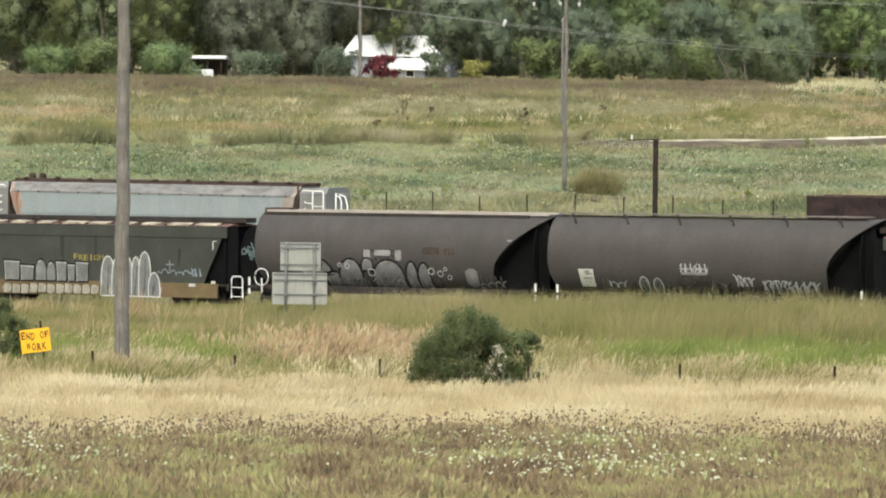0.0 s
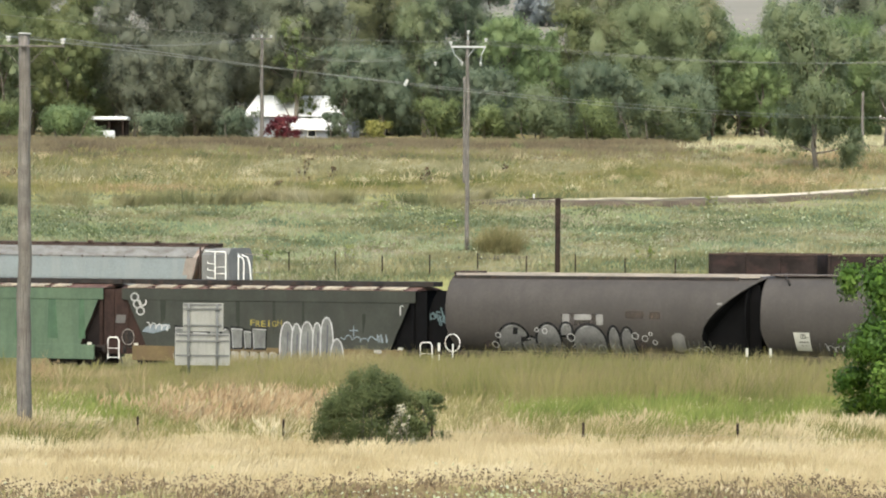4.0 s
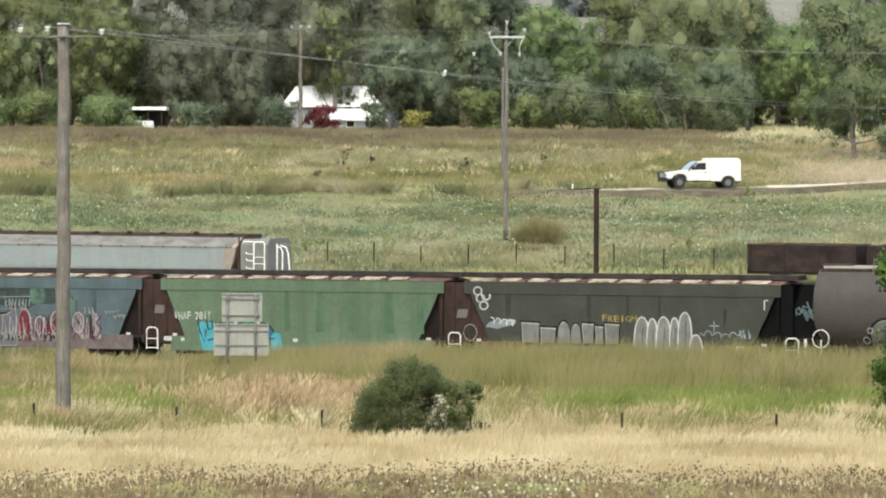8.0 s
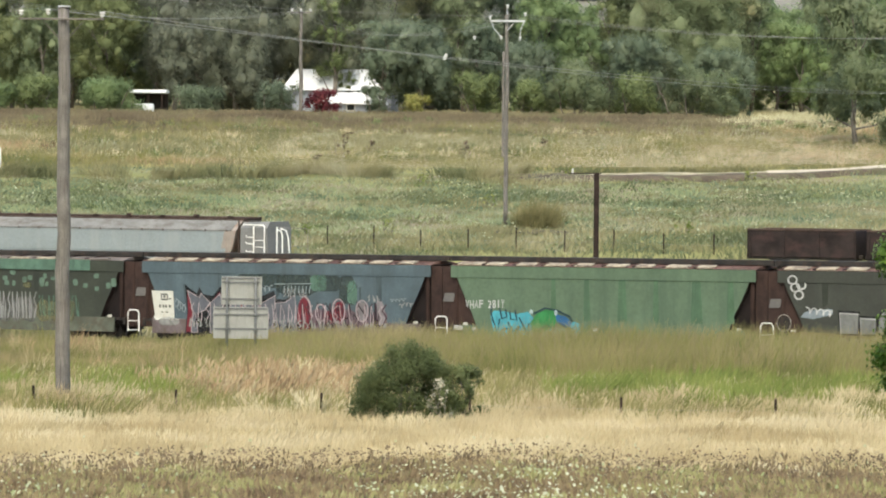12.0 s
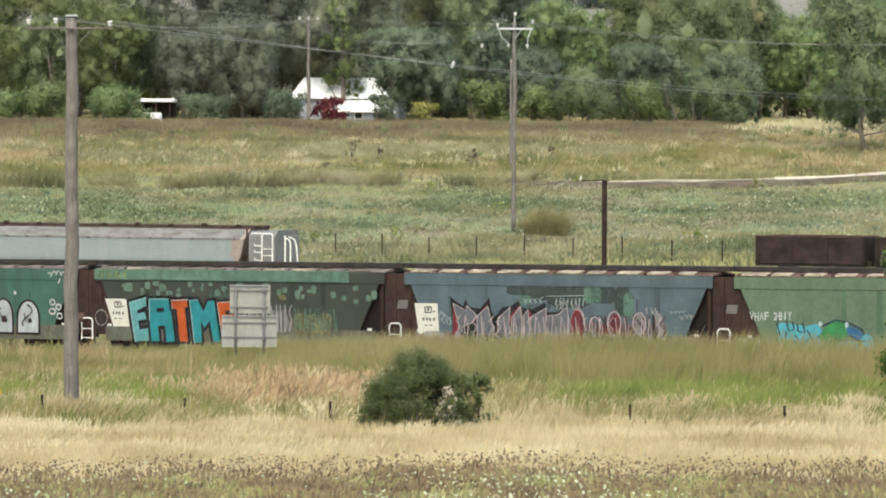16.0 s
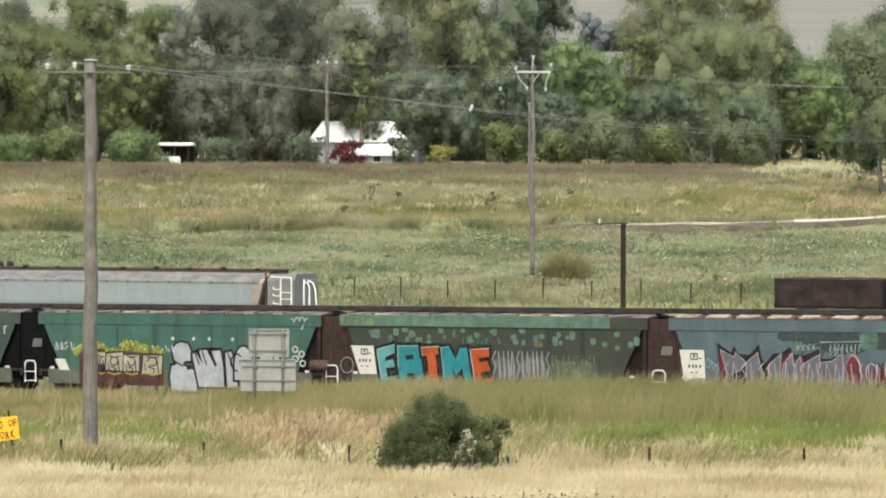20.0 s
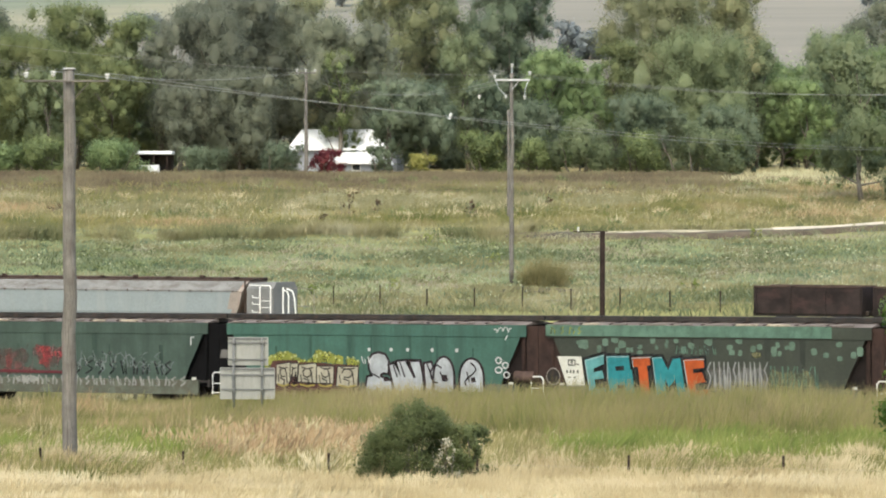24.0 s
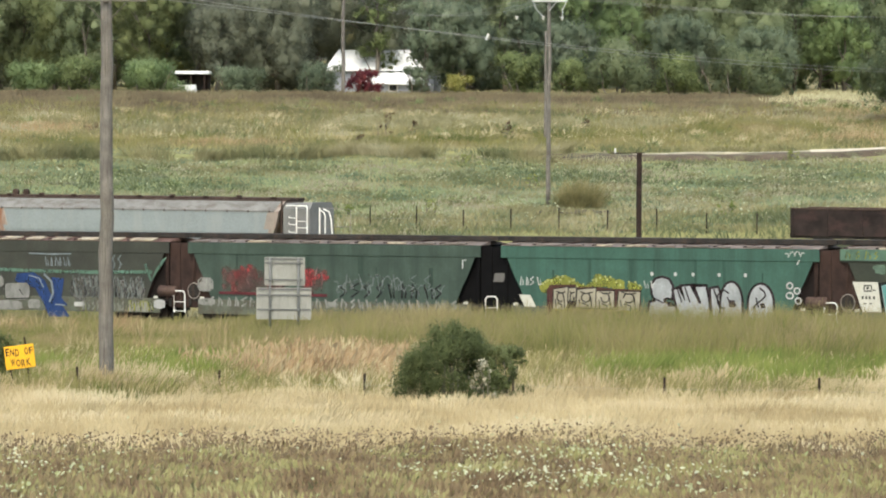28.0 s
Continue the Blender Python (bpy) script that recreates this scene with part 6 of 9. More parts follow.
ri, hi_ = hopper(-57.2, -42.45, "dark green grain hopper wagon with blue and grey block graffiti", M_BODY_OLIVE, M_SILL_GREY, M_BODY_OLIVE, M_RUST, "cream", False, True)
daub("graffiti", [stroke([(-3.4, 2.3), (0.5, 2.22), (3.0, 2.2), (6.1, 2.25)], 0.15), stroke([(5.75, 2.6), (6.05, 1.85), (6.3, 2.3), (6.75, 2.9)], 0.13)], MINTP, ri, 0.022, always_flat, "mint green stripe")
daub("graffiti", [solid([(-0.75, 1.75), (-0.6, 2.1), (0.25, 2.15), (0.8, 1.8), (1.05, 1.25), (1.5, 0.9), (2.05, 0.2), (1.0, 0.2), (0.65, 0.9), (0.3, 1.45)]), solid([(1.1, 1.95), (1.75, 1.9), (1.62, 1.05), (1.95, 0.7), (1.3, 0.7)])], BLUEP, ri, 0.014, always_flat, "dark blue graffiti")
daub("graffiti", [stroke([(0.75, 2.1), (1.12, 1.75), (1.2, 1.25), (1.02, 0.85)], 0.09), stroke([(0.0, 2.02), (0.5, 1.9), (0.72, 1.5)], 0.05), stroke([(1.3, 0.75), (1.8, 0.72)], 0.06)], paint("powder_blue", (0.34, 0.40, 0.44)), ri, 0.02, always_flat)
daub("graffiti", [patch(x, z, w, h, 7, 14, RNG.uniform(-0.08, 0.08), 0.06, RNG) for x, z, w, h in ((-1.75, 1.75, 0.9, 0.5), (-0.6, 1.3, 1.3, 0.75), (-2.4, 1.2, 0.85, 0.9), (-1.2, 0.68, 1.7, 0.42), (-2.9, 0.7, 1.2, 0.42), (-3.3, 1.5, 0.7, 0.8), (-4.2, 1.2, 0.8, 1.0), (0.25, 0.75, 0.6, 0.4))], paint("block_grey", (0.36, 0.36, 0.34)), ri, 0.026, always_flat, "pale grey block letters")
daub("graffiti_outline", [stroke(p, 0.05) for p in ([(-2.85, 1.65), (-2.8, 0.8), (-2.0, 0.85), (-2.05, 1.6)], [(-1.25, 1.65), (-1.2, 0.95), (0.05, 1.0), (0.05, 1.6)], [(-1.6, 1.6), (-1.55, 1.3)], [(-3.7, 1.8), (-3.65, 0.9), (-3.1, 0.95)], [(-0.5, 1.4), (-0.3, 1.15)])], BLACKP, ri, 0.031, always_flat)
daub("graffiti", [patch(x, 1.5, 0.8, 1.0, 2.4, 14, 0, 0.25, RNG) for x in (2.5, 3.2, 3.9, 4.6, 5.3)], paint("drab_silver", (0.20, 0.20, 0.185)), ri, 0.012, always_flat)
daub("graffiti", scribble(2.1, 5.8, 1.55, 2.05, RNG, 13, 0.04) + scribble(2.2, 5.6, 1.1, 1.6, RNG, 12, 0.045), paint("slate_white", (0.24, 0.28, 0.27)), ri, 0.018, always_flat, "thin pale scrawl")
daub("graffiti_outline", scribble(2.1, 5.7, 1.15, 1.95, RNG, 14, 0.05), BLACKP, ri, 0.0155, always_flat)
daub("graffiti", [stroke([(0.0, 3.0), (1.1, 2.97), (2.1, 3.0)], 0.06)] + scribble(0.8, 2.1, 2.45, 2.85, RNG, 6, 0.04) + scribble(3.9, 4.6, 2.3, 3.0, RNG, 3, 0.04), paint("powder_blue", (0.34, 0.40, 0.44)), ri, 0.02, always_flat)
daub("graffiti", scribble(4.9, 6.1, 0.55, 0.98, RNG, 9, 0.07), LIMEP, ri, 0.026, always_flat)
daub("graffiti", scribble(4.9, 6.1, 0.5, 0.95, RNG, 8, 0.06) + scribble(2.6, 4.8, 0.55, 0.95, RNG, 9, 0.05), paint("chalk_white", (0.44, 0.44, 0.41)), ri, 0.028, always_flat)
daub("small_mark", [patch(2.5, 0.78, 0.5, 0.2, 8, 8), patch(6.45, 0.85, 0.55, 0.4, 6, 10)], WHITEP, ri, 0.03, always_flat)

for root, tone, n in ((rg, (0.028, 0.066, 0.052), 7), (rh, (0.028, 0.050, 0.038), 6), (rf, (0.026, 0.030, 0.024), 5), (re_, (0.048, 0.066, 0.074), 7), (rc, (0.026, 0.030, 0.022), 5)):
    m = worn("dark_streaks", tone, 0.65, 0, 0.25, 1.2, stain=tuple(c * 0.7 for c in tone), amount=0.5, stretch=(1, 1, 0.08), bump=0.03)
    for i in range(n):
        x, w = -5.4 + 10.8 * (i + RNG.uniform(0.1, 0.9)) / n, RNG.uniform(0.06, 0.3)
        top = RNG.choice((3.1, 3.1, 2.6))
        daub("dirt_streak", [([(x - w / 2, top), (x + w / 2, top), (x + w * 0.4, RNG.uniform(1.4, 2.3)), (x - w * 0.35, RNG.uniform(1.4, 2.3))], [(0, 1, 2, 3)])], m, root, 0.0035, flat_side, "dark vertical streak")


# ---------------------------------------------------------------- parked wagons on the sidings
def siding_pose(s, d, z):
    return Matrix.Translation(along(s, d, z)) @ pose(0, 0, 0, 0, 0, -THETA)


M_PALEBLUE = worn("pale_blue_grey_paint", (0.215, 0.245, 0.254), 0.6, 0, 0.06, 0.8, stain=(0.24, 0.26, 0.26), amount=0.4, stretch=(1, 1, 0.1), bump=0.03)
M_PALETOP = worn("dusty_pale_grey_paint", (0.165, 0.166, 0.160), 0.7, 0, 0.2, 1.0, stain=(0.095, 0.08, 0.07), amount=0.5, stretch=(0.6, 1, 2.0), bump=0.1)
M_GREYEND = worn("mid_grey_end_paint", (0.17, 0.17, 0.165), 0.7, 0, 0.15, 1.0)
M_RUSTPALE = worn("rust_streaked_grey_paint", (0.28, 0.24, 0.21), 0.8, 0, 0.2, 1.0, stain=(0.20, 0.09, 0.05), amount=0.5, stretch=(1, 1, 0.15))
M_DARKRIDGE = worn("dark_brown_roof_edge", (0.06, 0.04, 0.032), 0.8, 0.1, 0.4, 2.0)


def parked_hopper(s0, s1, d, z):
    half = (s1 - s0) / 2
    root = thing("parked_hopper_wagon", "pale blue-grey hopper wagon with rust streaks and white ladders", "grain wagon", siding_pose((s0 + s1) / 2, d, z), "parked wagons")
    def wedge(zs, material, name, lift=0.0):
        bm = bmesh.new()
        rows = []
        for zz, w, inset in zs:
            x = half - inset
            rows.append([bm.verts.new(p) for p in ((-x, -w - lift, zz), (x, -w - lift, zz), (x, w + lift, zz), (-x, w + lift, zz))])
        for a, b in zip(rows, rows[1:]):
            for k in range(4):
                bm.faces.new((a[k], a[(k + 1) % 4], b[(k + 1) % 4], b[k]))
        bm.faces.new(rows[0][::-1])
        bm.faces.new(rows[-1])
        part(name, bm, material, root)
    wedge([(1.3, 1.2, 4.0), (2.4, 1.4, 3.2), (3.38, 1.42, 2.85)], M_PALEBLUE, "hopper_tub")
    wedge([(3.382, 1.44, 2.85), (3.44, 1.44, 2.83), (3.9, 1.0, 2.65)], M_PALETOP, "upper_tub")
    for sgn in (-1, 1):
        bm = bmesh.new()
        r = [[bm.verts.new((sgn * (half - i + 0.3), y, zz)) for y in (-w, w)] for zz, w, i in ((1.6, 1.3, 3.6), (2.6, 1.41, 3.1), (3.4, 1.43, 2.9), (3.9, 0.98, 2.75))]
        q = [[bm.verts.new((sgn * (half - i - 0.3), y, zz)) for y in (-w, w)] for zz, w, i in ((1.6, 1.3, 3.6), (2.6, 1.41, 3.1), (3.4, 1.43, 2.9), (3.9, 0.98, 2.75))]
        for g in (r, q):
            for a, b in zip(g, g[1:]):
                bm.faces.new((a[0], a[1], b[1], b[0]))
        for k in (0, 1):
            for i in range(3):
                bm.faces.new((r[i][k], r[i + 1][k], q[i + 1][k], q[i][k]))
        part("rust_streaked_slope", bm, M_RUSTPALE, root, "rust-streaked grey slope sheet")
        e = sgn * half
        a, b = sorted((e - sgn * 0.95, e - sgn * 2.4))
        bm = bmesh.new()
        rows = [[bm.verts.new(p) for p in ((a, -1.3, zz), (b, -1.3, zz), (b, 1.3, zz), (a, 1.3, zz))] for zz in (1.1, 3.55)]
        top = [bm.verts.new(p) for p in ((a, -1.0, 3.82), (b, -1.0, 3.86), (b, 1.0, 3.86), (a, 1.0, 3.82))]
        rows.append(top)
        for p, q2 in zip(rows, rows[1:]):
            for k in range(4):
                bm.faces.new((p[k], p[(k + 1) % 4], q2[(k + 1) % 4], q2[k]))
        bm.faces.new(rows[-1])
        part("end_box", bm, M_GREYEND, root, "mid-grey end panel")
        part("corner_post", boxes(tuple(sorted((e - sgn * 2.46, e - sgn * 2.52))) + (-1.34, -1.26, 1.1, 3.9)), M_DARKRIDGE, root)
        part("end_platform", boxes(tuple(sorted((e - sgn * 0.3, e - sgn * 3.2))) + (-1.3, 1.3, 0.98, 1.1)), M_DARKSTEEL, root)
        def at(off, y, zz):
            return (e - sgn * off, y, zz)
        part("ladder_hoop", tube([at(1.62, -1.42, 1.2), at(1.62, -1.42, 3.62), at(1.56, -1.42, 3.7), at(1.1, -1.42, 3.7), at(1.04, -1.42, 3.62), at(1.04, -1.42, 1.2)], 0.034, 6), M_WHITEPAINT, root, "white ladder hoop")
        part("grab_iron", tube([at(1.62, -1.42, 3.7), at(2.2, -1.38, 3.72), at(2.24, -1.3, 3.66)], 0.026, 6), M_WHITEPAINT, root, "white grab iron")
        for zz in (3.1, 2.78, 2.4, 2.0, 1.6):
            part("ladder_rung", tube([at(1.62, -1.42, zz), at(2.02, -1.42, zz + 0.02), at(2.08, -1.32, zz + 0.1)], 0.022, 6), M_WHITEPAINT, root, "white ladder rung")
            part("ladder_rung", tube([at(1.04, -1.42, zz - 0.14), at(1.62, -1.42, zz - 0.14)], 0.02, 6), M_WHITEPAINT, root, "white ladder rung")
        part("guard_rail", tube([at(0.42, -1.3, 1.1), at(0.42, -1.3, 3.62)], 0.036, 6), M_WHITEPAINT, root, "white guard rail")
        part("guard_rail", tube([at(0.42, -1.3, 3.5), at(0.2, -1.3, 3.42), at(0.12, -1.3, 3.2), at(0.14, -1.3, 1.1)], 0.034, 6), M_WHITEPAINT, root, "white guard rail")
        part("guard_rail", tube([at(0.3, -1.15, 3.55), at(0.0, -1.15, 3.45), at(-0.12, -1.15, 3.1), at(-0.3, -1.15, 1.1)], 0.034, 6), M_WHITEPAINT, root, "white guard rail")
        part("guard_rail", tube([at(0.42, -1.2, 3.6), at(-0.8, -0.4, 3.55), at(-0.8, -0.4, 2.2)], 0.018, 6), M_DULLWHITE, root, "thin worn guard rail")
        part("guard_rail", tube([at(0.42, -1.2, 2.7), at(-0.8, -0.4, 2.7)], 0.016, 6), M_DULLWHITE, root, "thin worn guard rail")
    part("roof_ridge", boxes((-half + 2.4, half - 2.4, -1.0, 1.0, 3.9, 3.96), bevel=0.01), M_DARKRIDGE, root, "dark brown roof ridge")
    for y0, y1 in ((-0.8, -0.2), (0.2, 0.8)):
        part("roof_board", boxes((-half + 2.5, half - 2.3, y0, y1, 3.964, 4.06), bevel=0.01), M_DARKRIDGE, root, "dark brown roof board")
    for i in range(14):
        x = -half + 3.1 + i * (2 * half - 6.2) / 13
        part("side_rib", boxes((x - 0.03, x + 0.03, -1.47, -1.41, 3.36, 3.46), bevel=0.01), M_DARKRIDGE, root)
    for i in range(9):
        x = -half + 3.2 + i * (2 * half - 6.4) / 8
        part("roof_hinge", boxes((x - 0.12, x + 0.12, -0.95, -0.75, 4.06, 4.12 + 0.05 * (i % 2)), bevel=0.02), M_DARKRIDGE, root)
    for x in (-half + 3.3, -half + 3.9):
        bm = bmesh.new()
        disc(bm, (x, -0.4, 4.18), (0, 1, 0), 0.16, 0.2, 10)
        part("vent_cap", bm, M_DARKRIDGE, root)
    for k in (-half + 2.2, half - 2.2):
        bm = bmesh.new()
        for a in (-0.88, 0.88):
            disc(bm, (k + a, 0, 0.46), (0, 1, 0), 0.46, 1.6, 18)
        box(bm, k - 1.2, k + 1.2, -1.0, 1.0, 0.4, 0.7)
        part("bogie", bm, M_DARKSTEEL, root)
    part("side_sill", boxes((-half + 0.4, half - 0.4, -1.3, 1.3, 0.75, 1.0)), M_DARKSTEEL, root)


build_track(18.2, 0.95, -80, 30, "siding track behind the main line, half hidden")
parked_hopper(-37.0, -15.6, 18.2, 0.95)
parked_hopper(-57.4, -37.4, 18.2, 0.95)


def open_wagon(s0, s1, d, z):
    half = (s1 - s0) / 2
    root = thing("open_rail_wagon", "rusty dark brown open rail wagon with ribbed sides", "rail wagon", siding_pose((s0 + s1) / 2, d, z), "rusty open wagons")
    m = worn("flaking_rusty_brown", (0.026, 0.019, 0.018), 0.9, 0.1, 0.6, 0.7, stain=(0.05, 0.03, 0.028), amount=0.45, stretch=(0.5, 0.5, 0.7), bump=0.4)
    for y in (-1, 1):
        a, b = sorted((y * 1.25, y * 1.32))
        part("side_wall", boxes((-half + 0.25, half - 0.25, a, b, 1.05, 2.42), bevel=0.01), m, root)
        part("top_rim", boxes((-half + 0.2, half - 0.2, a - 0.03, b + 0.03, 2.38, 2.47), bevel=0.02), M_DARKRIDGE, root)
        n = 3
        for i in range(n + 1):
            x = -half + 0.3 + (2 * half - 0.6) * i / n
            part("side_rib", boxes((x - 0.05, x + 0.05) + tuple(sorted((y * 1.32, y * 1.4))) + (1.05, 2.4)), m, root)
    for sgn in (-1, 1):
        a, b = sorted((sgn * (half - 0.25), sgn * (half - 0.18)))
        part("end_wall", boxes((a, b, -1.3, 1.3, 1.05, 2.42)), m, root)
        for y0 in (-0.75, 0.55):
            part("buffer", boxes(tuple(sorted((sgn * (half - 0.2), sgn * (half + 0.05)))) + (y0, y0 + 0.2, 0.95, 1.2), bevel=0.03), M_DARKSTEEL, root)
    part("floor_board", boxes((-half + 0.2, half - 0.2, -1.25, 1.25, 0.92, 1.06)), M_DARKSTEEL, root)
    for x in (-half + 1.5, half - 1.5):
        bm = bmesh.new()
        disc(bm, (x, 0, 0.46), (0, 1, 0), 0.46, 1.55, 18)
        box(bm, x - 0.25, x + 0.25, -0.95, 0.95, 0.5, 0.92)
        part("wheel_set", bm, M_DARKSTEEL, root)


for k in range(4):
    open_wagon(1.8 + k * 6.3, 7.9 + k * 6.3, 35.5, 2.05)
build_track(35.5, 2.05, -30, 40, "overgrown back siding track")


# ---------------------------------------------------------------- vegetation
def blades(name, xy, h, w, material, label, category="grass", lean=(0.15, 0.0), spread=0.3, seed=0, base=0.0, heads=0.0, z0=None):
    """Many upright blades as narrow kites, joined into one mesh. heads: width of a seed head at the tip."""
    rng = np.random.default_rng(seed)
    n = len(xy)
    a = rng.uniform(0, 2 * np.pi, n)
    wide = np.stack([np.cos(a), np.sin(a), np.zeros(n)], -1) * (w * rng.uniform(0.6, 1.4, n))[:, None]
    root = np.concatenate([xy, (ground_z(xy[:, 0], xy[:, 1]) - 0.05 + base if z0 is None else z0)[:, None]], 1)
    tuft = 0.5 + 0.5 * np.sin(xy[:, 0] * 1.9 + 2.1 * np.sin(xy[:, 1] * 0.9 + seed)) * np.sin(xy[:, 1] * 1.3 + 1.7 * np.sin(xy[:, 0] * 0.8))
    hh = h * rng.uniform(0.5, 1.15, n) * (0.75 + 0.35 * tuft)
    sway = np.sin(xy[:, 0] * 0.8 + 1.4 * np.sin(xy[:, 1] * 0.7)) * np.sin(xy[:, 1] * 0.5 + 0.9 * np.sin(xy[:, 0] * 0.45 + seed))
    drift = np.stack([rng.normal(lean[0], spread, n) + 0.45 * sway, rng.normal(lean[1], spread, n) - 0.2 * sway, np.zeros(n)], -1) * hh[:, None]
    up = np.array([0, 0, 1.0])
    mid = root + up * (hh * 0.55)[:, None] + drift * 0.35
    tip = root + up * hh[:, None] + drift
    verts = np.stack([root, mid - wide, tip, mid + wide], 1).reshape(-1, 3)
    faces = np.arange(4 * n).reshape(n, 4)
    if heads:
        lo = tip - up * (hh * 0.28)[:, None] - drift * 0.2
        hw = wide / np.maximum(np.linalg.norm(wide, axis=1), 1e-6)[:, None] * heads
        mv = (lo + tip) / 2
        verts = np.concatenate([verts, np.stack([lo, mv - hw, tip + up * 0.02, mv + hw], 1).reshape(-1, 3)])
        faces = np.concatenate([faces, faces + 4 * n])
    ob = raw_mesh(name, verts, faces, material)
    return tagged(ob, label, category, kind="stuff")


def patches(n, y0, y1, rng, clump=0.0, margin=3.0, wedge=0.158, power=1.0):
    """Random places in the part of the land between the depths y0 and y1 that lies before the camera, thinned by clumps."""
    out = []
    need = n
    while need > 0:
        k = int(need * (2.5 if clump else 1.1)) + 10
        y = y0 + (y1 - y0) * rng.uniform(0, 1, k) ** power
        x = rng.uniform(-1, 1, k) * (wedge * y + margin)
        y = y + 1.3 * np.sin(x * 0.34 + 1.0) + 0.8 * np.sin(x * 0.91) + rng.normal(0, 0.5, k)
        if clump:
            f = 0.5 + 0.3 * np.sin(x * 0.31 + 1.7 * np.sin(y * 0.43) + y * 0.2) + 0.3 * np.sin(y * 0.61 + 1.6 * np.sin(x * 0.23 + 2) + x * 0.07) * np.sin(x * 0.83 + y * 0.35)
            f = np.clip(f, 0, 1)
            keep = rng.uniform(0, 1, k) < (1 - clump) + clump * f
            x, y = x[keep], y[keep]
        out.append(np.stack([x, y], -1)[:need])
        need -= len(out[-1])
    p = np.concatenate(out)
    edge = np.array([road_y(float(v)) for v in p[:, 0]])
    return p[~((p[:, 0] > 15) & (p[:, 1] > edge - 2.2) & (p[:, 1] < edge + 1.4))]


def blotch(x, y, seed=0.0, size=1.0):
    """A smooth uneven field between about -1 and 1."""
    x, y = x / size, y / size
    return (np.sin(x * 0.9 + 1.9 * np.sin(y * 0.37 + seed) + seed) + np.sin(y * 0.55 + 1.6 * np.sin(x * 0.61 + 2 * seed)) + 0.8 * np.sin(x * 2.1 + y * 0.9 + 1.3 * np.sin(y * 1.3 + seed))) / 2.4


def rail_clear(xy, lo=147.5):
    """Drops what would stand on the tracks."""
    d = (xy[:, 0] + 0.09) * NX + (xy[:, 1] - 152.7) * NY
    ok = (np.abs(d) > 3.3) & (np.abs(d - 18.2) > 2.4) & (np.abs(d - 35.5) > 2.0)
    return xy[ok]


GR = np.random.default_rng(42)
# foreground weeds with brown seed heads
blades("seed_weeds", patches(44000, 56, 73.5, GR, 0.2), 0.46, 0.013, M_WEED, "brown seeding weeds in dense tufts", lean=(0.08, 0), spread=0.3, seed=1, heads=0.035)
blades("weed_undergrowth", patches(30000, 56, 73.5, GR, 0.0), 0.32, 0.03, M_HAY, "low tangled greenish undergrowth", lean=(0.0, 0), spread=0.5, seed=2)
blades("low_green", patches(15000, 53, 62.5, GR, 0.3), 0.34, 0.02, M_RYE, "low olive-green grass among weeds", lean=(0.1, 0), spread=0.45, seed=30)
# dry straw band
blades("straw_grass", patches(90000, 72.5, 95, GR, 0.1), 0.46, 0.009, M_STRAW, "pale dry straw-coloured grass bent by wind", lean=(0.16, 0.0), spread=0.22, seed=3, heads=0.011)
# mixed grass towards the railway
blades("mixed_grass", patches(52000, 94, 132, GR, 0.3), 0.7, 0.016, M_RYE, "mixed green and yellow rough grass", lean=(0.2, 0), spread=0.3, seed=4)
strawmix = patches(9000, 94, 120, GR, 0.7)
blades("straw_tufts", strawmix, 0.6, 0.014, M_STRAW, "pale dry tufts among greener grass", lean=(0.3, 0), spread=0.3, seed=5, heads=0.014)
red = patches(30000, 100, 122, GR)
red = red[np.hypot((red[:, 0] + 4.7) / 4.4, (red[:, 1] - 111) / 10) + 0.45 * blotch(red[:, 0], red[:, 1], 1.0, 0.7) < 0.85]
blades("red_grass", red, 0.9, 0.02, M_RED, "reddish dry grass patch", lean=(0.3, 0), spread=0.35, seed=6, heads=0.03)
lush = patches(60000, 100, 124, GR)
lush = lush[(lush[:, 0] > 3.2) & (blotch(lush[:, 0], lush[:, 1], 2.0, 1.1) + 0.35 * np.clip((lush[:, 0] - 4) / 4, 0, 1) - 0.09 * np.abs(lush[:, 1] - 109) > -0.35)]
blades("lush_grass", lush, 0.85, 0.022, M_LUSH, "fresh green grass patch", lean=(0.15, 0), spread=0.35, seed=7)
lush2 = patches(40000, 99, 117, GR)
lush2 = lush2[np.hypot(lush2[:, 0] + 8.7, (lush2[:, 1] - 107) / 3.0) + 0.5 * blotch(lush2[:, 0], lush2[:, 1], 3.0, 0.5) < 1.5]
blades("lush_grass", lush2, 0.85, 0.024, M_LUSH, "small fresh green grass clump", lean=(0.15, 0), spread=0.35, seed=8)
lush3 = patches(40000, 99, 116, GR)
lush3 = lush3[(lush3[:, 0] < -5.5) & (blotch(lush3[:, 0], lush3[:, 1], 4.0, 0.9) > 0.15)]
blades("lush_grass", lush3, 0.8, 0.02, M_LUSH, "fresh green grass among paler tufts", lean=(0.15, 0), spread=0.35, seed=33)
plume = patches(70000, 94, 108, GR)
plume = plume[(np.hypot(plume[:, 0] + 10.2, (plume[:, 1] - 101) / 3) < 1.1) | ((plume[:, 0] > 2.2) & (plume[:, 1] < 103) & (blotch(plume[:, 0], plume[:, 1], 5.0, 0.8) > 0.42)) | ((plume[:, 0] < 0) & (blotch(plume[:, 0], plume[:, 1], 6.0, 0.7) > 0.75))]
blades("plume_grass", plume, 0.72, 0.010, M_STRAW, "pale plumed grass tufts bent by wind", lean=(0.3, 0), spread=0.35, seed=26, heads=0.016)
rye = rail_clear(patches(120000, 118, 156, GR, 0.1, power=0.8))
d_rail = (rye[:, 0] + 0.09) * NX + (rye[:, 1] - 152.7) * NY
rye = rye[d_rail < -3.3]
